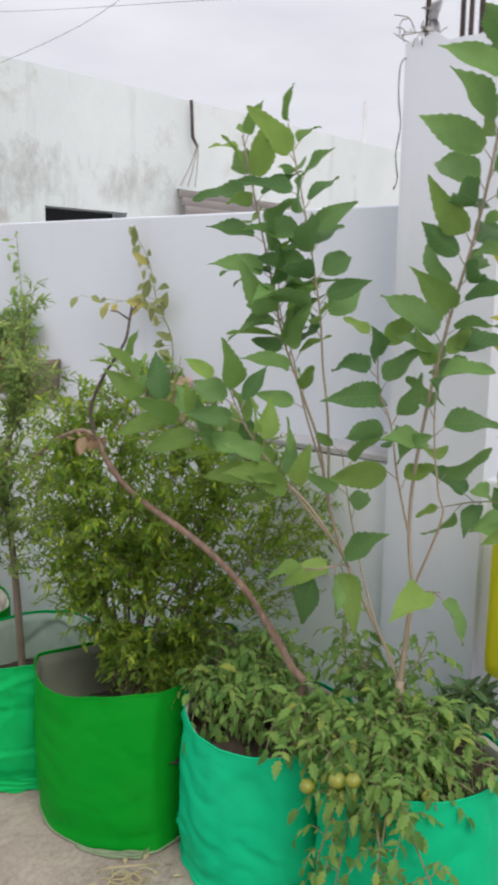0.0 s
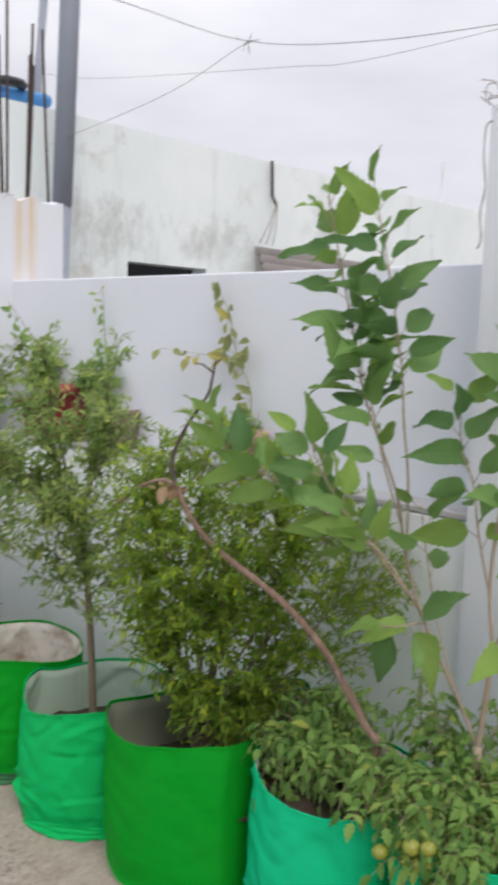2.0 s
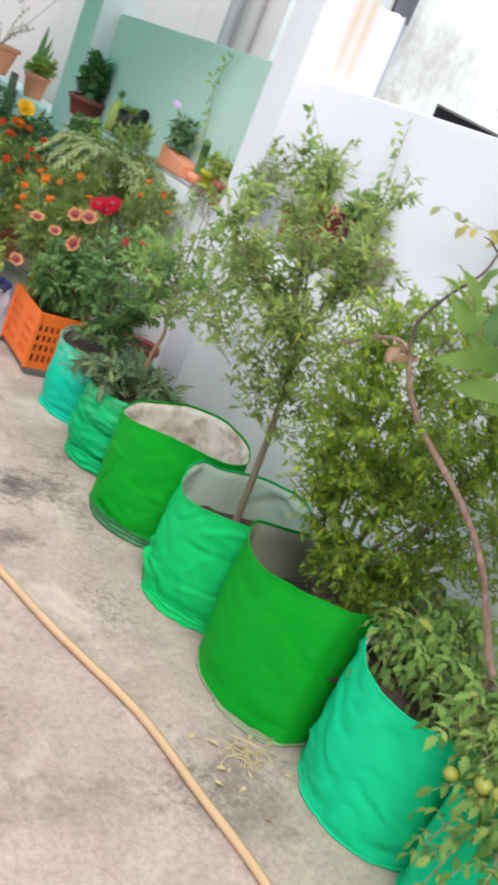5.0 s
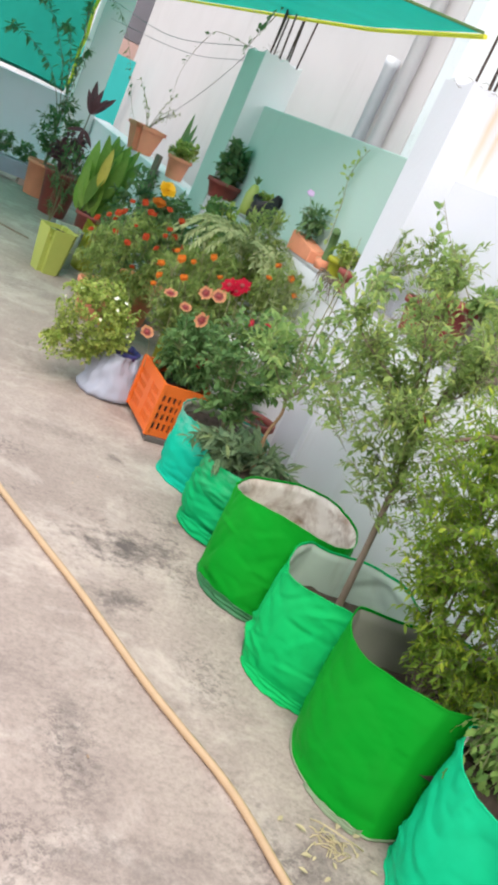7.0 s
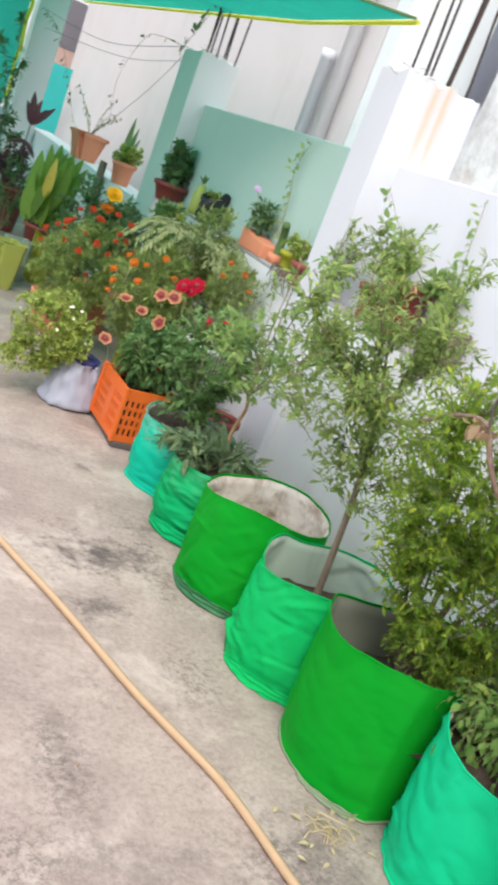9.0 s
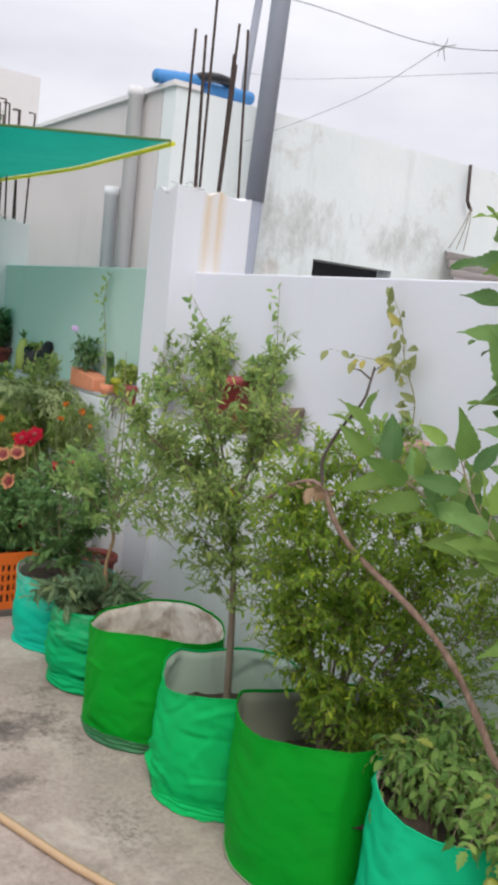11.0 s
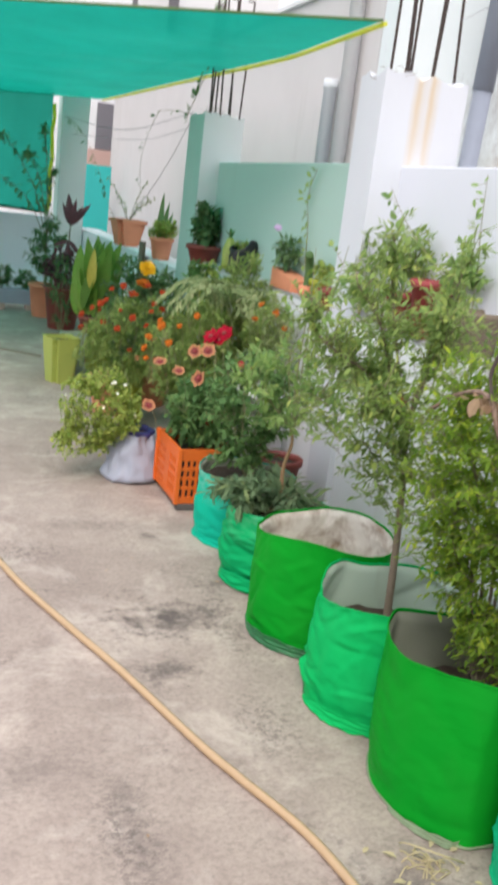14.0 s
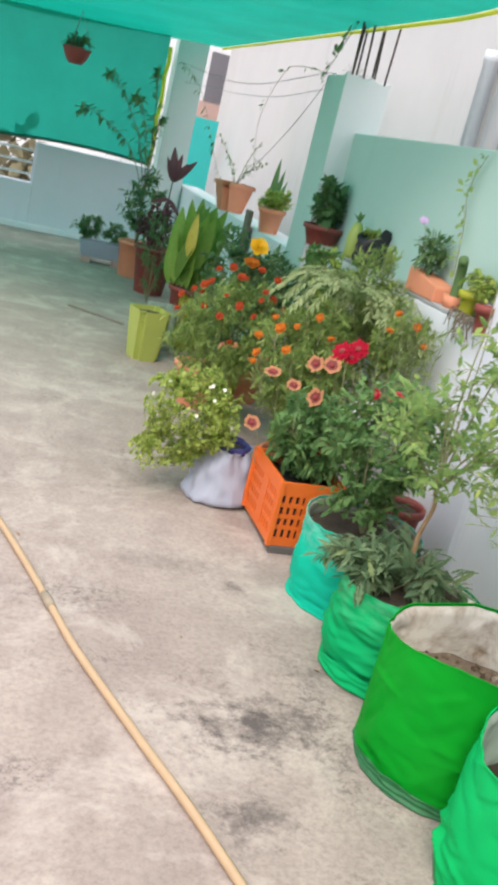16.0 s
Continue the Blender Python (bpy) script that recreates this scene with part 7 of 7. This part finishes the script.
pot("round_pot", 2.66, 8.78, 1.032, .13, .14, M_BRICKRED, "wide brick-red pot with a leafy plant", group="pots on the parapet")
herb("leafy_plant", "upright dark leafy plant in a wide pot", "plant", 2.66, 8.78, 1.15, .13, .14, .32, M_LF_DARK, [LEAF_OVAL, LEAF_ROUND], .07, 75, 70)
bt = thing("yellow_bottle", 2.68, 8.22, 1.052, "yellow plastic bottle planter with a sprig", "bottle")
part("body", lathe([(0, 0), (.045, 0), (.05, .03), (.05, .14), (.03, .2), (.02, .22), (0, .22)], 18), M_LIME, bt, smooth=True)
a = Acc()
for k in range(5):
    a.leaf(LEAF_OVAL, (2.68, 8.22, 1.27), (rng.uniform(-.6, .6), rng.uniform(-.6, .6), .7), (0, 0, 1), .07)
a.part("sprig", M_LF_DARK, bt)
bb = thing("black_bag", 2.68, 7.92, 1.052, "black plastic bag planter with a pointed torn corner", "bag")
bm = lathe([(0, 0), (.075, 0), (.088, .02), (.09, .05), (.086, .08), (.092, .11), (.097, .14), (.104, .16), (.094, .15), (.085, .10), (0, .10)], 40, .2, 5)
for v in bm.verts:
    t = math.atan2(v.co.y, v.co.x)
    k = 1 + .30 * noise.noise(Vector((math.cos(t) * 2.4, math.sin(t) * 2.4, v.co.z * 22)))
    v.co.x, v.co.y = v.co.x * k, v.co.y * k
    if v.co.z > .12:
        v.co.z += .075 * max(0, math.cos(t + 1.2)) ** 6 + .035 * max(0, math.cos(t - 1.7)) ** 6
part("plastic", bm, M_BLACK, bb, smooth=True)
herb("small_plant", "small yellow-leaved plant in a black bag", "plant", 2.70, 7.95, 1.14, .09, .09, .14, M_LF_YEL, [LEAF_OVAL], .04, 76, 20)
bx = thing("planter_box", 2.69, 7.05, 1.052, "broken orange clay planter box on the ledge", "planter")
bm = box(-.06, .06, -.17, .17, 0, .12, .006)
for v in bm.verts:
    if v.co.z > .06 and v.co.y < 0:
        v.co.z -= .03 * (1 + math.sin(v.co.y * 60))
part("box", bm, M_TERRA, bx)
lp = herb("aster_plant", "dark narrow-leaved plant with a lilac flower", "plant", 2.69, 7.1, 1.15, .09, .13, .2, M_LF_DARK, [LEAF_NARROW], .06, 77, 40)
flower(lp, FL_LILAC, (2.68, 7.32, 1.40), .026, face=(-.5, -.7, .5), stem_from=(2.68, 7.22, 1.2))
cc = thing("cactus", 2.69, 6.78, 1.052, "dark green finger cactus", "cactus")
a = Acc()
line = bend([(2.69, 6.78, 1.08), (2.69, 6.78, 1.2), (2.67, 6.75, 1.27), (2.65, 6.72, 1.29)], 5)
a.tube(line, [.024] * (len(line) - 1) + [.014], 10)
a.part("stem", M_LF_DARK, cc, smooth=True)
part("pot", lathe([(0, 0), (.045, 0), (.055, .06), (.05, .06), (0, .05)], 18), M_TERRA, cc, smooth=True)
pot("small_pot", 2.70, 6.64, 1.052, .05, .11, M_LIMECAN, "small dull yellow plastic pot on the ledge", group="pots on the parapet")
pot("small_pot", 2.70, 6.38, 1.052, .045, .10, M_SACK, "small white plastic pot on the ledge", group="pots on the parapet")
pot("small_pot", 2.60, 6.30, 1.032, .04, .12, M_BRICKRED, "small brick-red plastic pot on the ledge", group="pots on the parapet")
herb("trailing_succulent", "yellow-green trailing succulent on the ledge", "plant", 2.68, 6.5, 1.13, .09, .2, .12, M_LF_YEL, [LEAF_OVAL], .04, 78, 60, droop=.3)
a = Acc()
for k in range(22):
    s = Vector((2.64, 6.35 + rng.uniform(0, .3), 1.07))
    e_ = s + Vector((rng.uniform(-.06, -.01), rng.uniform(-.15, .1), rng.uniform(-.14, -.03)))
    line = bend([s, s.lerp(e_, .5) + Vector((-.02, rng.uniform(-.03, .03), .03)), e_], 3)
    a.tube(line, taper(len(line), .005, .002), 4)
dr = thing("dry_roots", 2.62, 6.5, 1.05, "tangled dry brown roots hanging over the ledge", "roots")
a.part("root_tangle", M_BARK, dr, kind="stuff")
pot("round_pot", 2.68, 5.40, 1.052, .095, .25, M_REDPOT, "dark red plastic pot on the ledge", group="pots on the parapet")
bk = thing("basket_pot", 2.69, 5.06, 1.052, "brown ribbed basket pot on the ledge", "pot", "pots on the parapet")
prof = [(0.0, 0.002), (.085, 0.0)]
for k in range(17):
    prof.append((.088 + .0012 * k + (.004 if k % 2 else 0), .006 + .0098 * k))
part("body", lathe(prof + [(.10, .172), (.095, .168), (.09, .12), (0, .12)], 30, .02), M_BARK, bk, smooth=True)
herb("leafy_plant", "small light green plant round the pink pot", "plant", 2.64, 4.27, 1.08, .10, .13, .22, M_LF_LIME, [LEAF_OVAL, LEAF_NARROW], .035, 97, 60)
pot("round_pot", 2.69, 5.66, 1.052, .08, .17, M_REDPOT, "dark red plastic pot on the ledge", group="pots on the parapet")
pot("round_pot", 2.69, 4.27, 1.052, .07, .15, M_PINK, "pink plastic pot with a climbing vine", group="pots on the parapet")
herb("leafy_plant", "tall light green leafy plant in a red pot", "plant", 2.68, 5.66, 1.20, .11, .24, .34, M_LF_POM, [LEAF_OVAL, LEAF_NARROW], .04, 79, 85)
herb("leafy_plant", "light green leafy plant in a red pot", "plant", 2.70, 5.22, 1.25, .08, .18, .18, M_LF_LIME, [LEAF_OVAL], .04, 80, 45)
herb("leafy_plant", "light green leafy plant on the ledge", "plant", 2.62, 5.95, 1.05, .10, .15, .40, M_LF_POM, [LEAF_OVAL], .036, 81, 45)


def vine(label, pts, leaf_m, size, seed, step=.03, r=.003):
    e = thing("vine", *pts[0], label, "vine", "vines on the wall")
    rng = random.Random(seed)
    line = bend(pts, 8)
    a, lv = Acc(), Acc()
    a.tube(line, taper(len(line), r, r * .4), 5)
    for p, q in zip(line, line[1:]):
        n_ = max(1, int((q - p).length / step))
        for k in range(n_):
            for _ in range(rng.choice((0, 0, 0, 1)) if step > .08 else rng.choice((0, 1, 1, 2))):
                o = rand_dir(rng)
                o.x = -abs(o.x) * .7
                off = Vector((rng.uniform(-.03, 0), rng.gauss(0, .022), rng.gauss(0, .012)))
                base = p.lerp(q, (k + rng.random()) / n_)
                a.tube([base, base + off], [.001, .0008], 3)
                lv.leaf(LEAF_OVAL if rng.random() < .6 else LEAF_ROUND, base + off, o + Vector((0, 0, -.3)), (-1, -.3, .6), size * rng.uniform(.6, 1.2))
    a.part("stem", M_BARKG, e)
    lv.part("foliage", leaf_m, e, kind="stuff")
    return e


vine("thin vine with yellowing leaves climbing the white wall", [(2.69, 4.26, 1.17), (2.72, 4.29, 1.34), (2.72, 4.366, 1.476), (2.72, 4.41, 1.625), (2.73, 4.506, 1.74)], M_LF_OLIVE, .062, 1, .018)
vine("thin yellowing vine shoot trailing along the wall", [(2.72, 4.38, 1.47), (2.71, 4.46, 1.47), (2.71, 4.56, 1.475), (2.70, 4.68, 1.48), (2.70, 4.78, 1.49)], M_LF_OLIVE, .055, 6, .10, .0012)
vine("thin green vine climbing the white wall", [(2.69, 5.1, 1.2), (2.72, 5.16, 1.4), (2.73, 5.2, 1.54), (2.73, 5.22, 1.75)], M_LF_LIME, .045, 2, .02)
vine("thin green vine climbing beside the column", [(2.66, 5.25, 1.3), (2.60, 5.42, 1.44), (2.60, 5.6, 1.54), (2.60, 5.77, 1.67)], M_LF_LIME, .045, 3, .018)
vine("thin pale vine climbing the green wall", [(2.69, 6.85, 1.2), (2.72, 6.95, 1.43), (2.73, 7.03, 1.6), (2.73, 6.94, 1.77)], M_LF_POM, .04, 4, .02)
vine("green vine twined on the column's iron bars", [(2.56, 9.3, 2.1), (2.6, 9.25, 2.25), (2.62, 9.1, 2.4), (2.64, 9.0, 2.55), (2.66, 9.02, 2.75), (2.7, 9.0, 2.95)], M_LF_DARK, .055, 5, .012)
vine("wiry vine strung between the columns", [(2.58, 9.3, 2.15), (2.55, 9.9, 2.2), (2.62, 10.6, 2.18), (2.65, 11.2, 1.8), (2.68, 11.1, 1.3)], M_LF_DARK, .05, 7, .12)
vine("wiry vine by the corner column", [(2.3, 14.1, 2.3), (2.45, 13.6, 2.1), (2.55, 13.0, 1.7), (2.6, 12.4, 1.3), (2.65, 12.0, 1.1)], M_LF_DARK, .06, 8, .06)

# ---- low leaves and the spot by the near column ----
herb("low_herb", "low grey-green lobed leaves round the citrus trunk", "herb", 1.93, 5.40, .26, .28, .29, .15, M_LF_SAGE, [lobed_leaf(.34, -.2), lobed_leaf(.28, -.4)], .075, 82, 95, lift=.2)
herb("small_herb", "rosette herb with grey-green leaves and a yellow bud", "herb", 2.41, 2.91, .36, .08, .09, .15, M_LF_DARK, [LEAF_NARROW], .06, 83, 70, lift=.6)
pot("square_pot", 2.42, 2.885, 0.0, .09, .39, M_STONE, "rough grey cement block pot beside the wall", flare=.95, square=True, turn=12, rim=.0)
herb("weed", "small weed growing by the parapet", "weed", 2.46, 2.88, 0.0, .07, .06, .28, M_LF_TOM, [LEAF_OVAL, LEAF_ROUND], .04, 84, 30)
jug = cut_can(2.515, 2.815, 0.575, .23, .15, .375, M_CAN, "yellow plastic jerrycan cut into a planter hanging on the parapet", 5)
for sy in (-.05, .05):
    a = Acc()
    a.tube([(.08, sy, .36), (.11, sy, .42), (.15, sy, .47)], [.003, .003, .003], 5)
    ob = new("hanging_wire", a.mesh("hanging_wire", M_WIRE)); ob.parent = jug
yv = thing("climbing_plant", 2.47, 2.82, .88, "climbing plant with yellow-green leaves growing from the can", "climbing plant")
leafy_stem(yv, [(2.47, 2.83, .90), (2.48, 2.82, 1.1), (2.49, 2.83, 1.3), (2.5, 2.86, 1.45), (2.5, 2.875, 1.64)], .004, .002, .18, .028, .46, 31, M_BARKG)
leafy_stem(yv, [(2.49, 2.78, .90), (2.55, 2.75, 1.1), (2.58, 2.72, 1.35), (2.58, 2.70, 1.6)], .003, .002, .2, .05, .44, 32, M_BARKG)
leafy_stem(yv, [(2.46, 2.83, .92), (2.42, 2.86, 1.02), (2.37, 2.91, 1.03), (2.32, 2.96, 1.02)], .003, .002, .15, .035, .62, 33, M_BARKG)
leafy_stem(yv, [(2.45, 2.79, .92), (2.40, 2.79, 1.0), (2.36, 2.79, .98)], .003, .002, .2, .035, .66, 34, M_BARKG)
OLIVE = LEAF_MESHES[1].copy()
OLIVE.materials[0] = M_OLIVE_LEAF
for o in yv.children:
    if o.name.startswith("leaf") and o.location.z > .2:
        o.data = OLIVE

dv = thing("dry_vine", 2.62, 2.985, 1.0, "dry wiry brown vine climbing the near column", "vine")
a = Acc()
rng = random.Random(71)
line = bend([(2.66, 2.98, 1.03), (2.70, 2.975, 1.25), (2.74, 2.97, 1.5), (2.72, 2.965, 1.72), (2.74, 2.97, 1.95)], 8)
a.tube(line, [.0028 * (1 + .6 * noise.noise(p * 40)) for p in line], 5)
for p in line[6::3]:
    a.tube([p, p + Vector((rng.uniform(-.03, .03), rng.uniform(-.02, 0), rng.uniform(.01, .04)))], [.0015, .0008], 4)
ob = new("stalk", a.mesh("stalk", M_BRANCH)); ob.parent = dv
ob.matrix_parent_inverse = Matrix.Translation(dv.location).inverted()

# straw on the floor
st = thing("straw_wisps", 1.63, 3.55, 0.0, "dry straw wisps lying on the concrete", "straw")
a = Acc()
rng = random.Random(44)
for k in range(22):
    c = Vector((1.73 + rng.gauss(0, .035), 3.61 + rng.gauss(0, .035), .004))
    t = rng.uniform(0, 6.3)
    L = rng.uniform(.012, .04)
    d = Vector((math.cos(t), math.sin(t), 0)) * L
    line = bend([c - d, c + Vector((0, 0, rng.uniform(.002, .02))), c + d], 3)
    a.tube(line, [.002] * len(line), 4)
line = bend([(1.70, 3.70, .005), (1.69, 3.64, .05), (1.75, 3.58, .055), (1.83, 3.60, .005)], 6)
a.tube(line, [.0025] * len(line), 5)
for k in range(14):
    a.leaf(LEAF_OVAL, (1.70 + rng.gauss(0, .06), 3.58 + rng.gauss(0, .06), .006), (rng.uniform(-1, 1), rng.uniform(-1, 1), .1), (0, 0, 1), rng.uniform(.02, .04))
a.part("straw_tangle", M_STRAW, st, kind="stuff")
tagged(part("stick", (lambda b_: (bmesh.ops.rotate(b_, verts=b_.verts, cent=(0, 0, 0), matrix=Matrix.Rotation(radians(-41), 3, "Z")), bmesh.ops.translate(b_, verts=b_.verts, vec=(1.41, 10.14, 0)), b_)[2])(box(-.28, .28, -.008, .008, 0, .014, .003)), M_BARK), "thin dry stick lying on the floor", "stick")
lf = thing("fallen_leaves", 1.6, 6.0, 0, "small fallen leaves scattered on the concrete", "leaves", kind="stuff")
a = Acc()
for k in range(46):
    x = rng.uniform(.3, 1.75)
    y = rng.uniform(3.0, 10.5)
    a.leaf(LEAF_OVAL, (x, y, .004), (rng.uniform(-1, 1), rng.uniform(-1, 1), .05), (0, 0, 1), rng.uniform(.012, .03))
a.part("leaf_scatter", M_LF_DRY, lf, kind="stuff")

# ---- wires ----
def wire(label, pts, r=.0035):
    e = thing("wire", *pts[0], label, "wire", "overhead wires")
    a = Acc()
    line = bend(pts, 8)
    a.tube(line, [r] * len(line), 5)
    a.part("strand", M_WIRE, e)


wire("thin overhead wire strung across the terrace", [(-4.4, 4.3, 2.75), (-1.0, 4.15, 2.50), (1.374, 4.05, 2.424), (1.875, 4.0, 2.421), (2.363, 4.0, 2.438), (2.504, 3.62, 2.40), (2.69, 3.15, 2.42)], .0013)
wire("thin wire from a column's iron bar to a knot", [(3.03, 6.10, 2.50), (2.60, 4.70, 2.43), (2.363, 4.0, 2.438)], .001)
wire("thin wire sagging between the columns' iron bars", [(3.03, 6.15, 2.86), (2.86, 5.44, 2.68), (2.507, 4.0, 2.394), (2.405, 3.58, 2.317), (2.68, 3.15, 2.42)], .0008)
knot = thing("wire_knot", 2.363, 4.0, 2.438, "twisted wire ends at a knot in an overhead wire", "wire", "overhead wires")
a = Acc()
for d in ((.03, -.02, .01), (-.012, .01, -.03), (.02, .01, -.035), (.012, .0, .028), (-.03, .02, .012)):
    a.tube([(0, 0, 0), (d[0] * .6, d[1], d[2] * .4), d], [.0016, .0013, .0008], 4)
ob = new("wire_end", a.mesh("wire_end", M_WIRE)); ob.parent = knot
wire("thin string tied between the columns", [(2.62, 9.32, 2.16), (2.5, 11.5, 2.08), (2.35, 14.28, 2.3)], .003)
wire("thin string tied between the columns", [(2.62, 9.32, 2.05), (2.55, 11.0, 1.98), (2.4, 14.28, 2.1)], .0025)
wire("thin string tied from the column to a pot", [(2.62, 9.30, 2.14), (2.66, 10.2, 1.75), (2.70, 11.7, 1.2)], .0025)

# ---- the row on the floor, set where it stands ----
for ob in list(scene.objects):
    if ob.parent is None and ob.type == "EMPTY" and ob.location.z < 0.62 and 1.5 < ob.location.x < 2.48 and 2.7 < ob.location.y < 8.3:
        kind_ = ob.name.split(".")[0]
        if ob in (crate, slab, bag_a, bag_b, bag_c, mulb, br, tomato, jug) or kind_ in ("square_pot", "weed", "small_herb"):
            continue
        y = ob.location.y
        if kind_ == "blanket_flower_plant":
            ob.location += Vector((0.055, -0.10, -0.014))
        elif y < 6.15:
            ob.location += Vector((0.075, -0.065, 0))
        elif kind_ in ("sack", "white_flower_plant"):
            ob.location += Vector((0.02, -0.115, 0))
        else:
            ob.location += Vector((0.03, -0.09, 0))
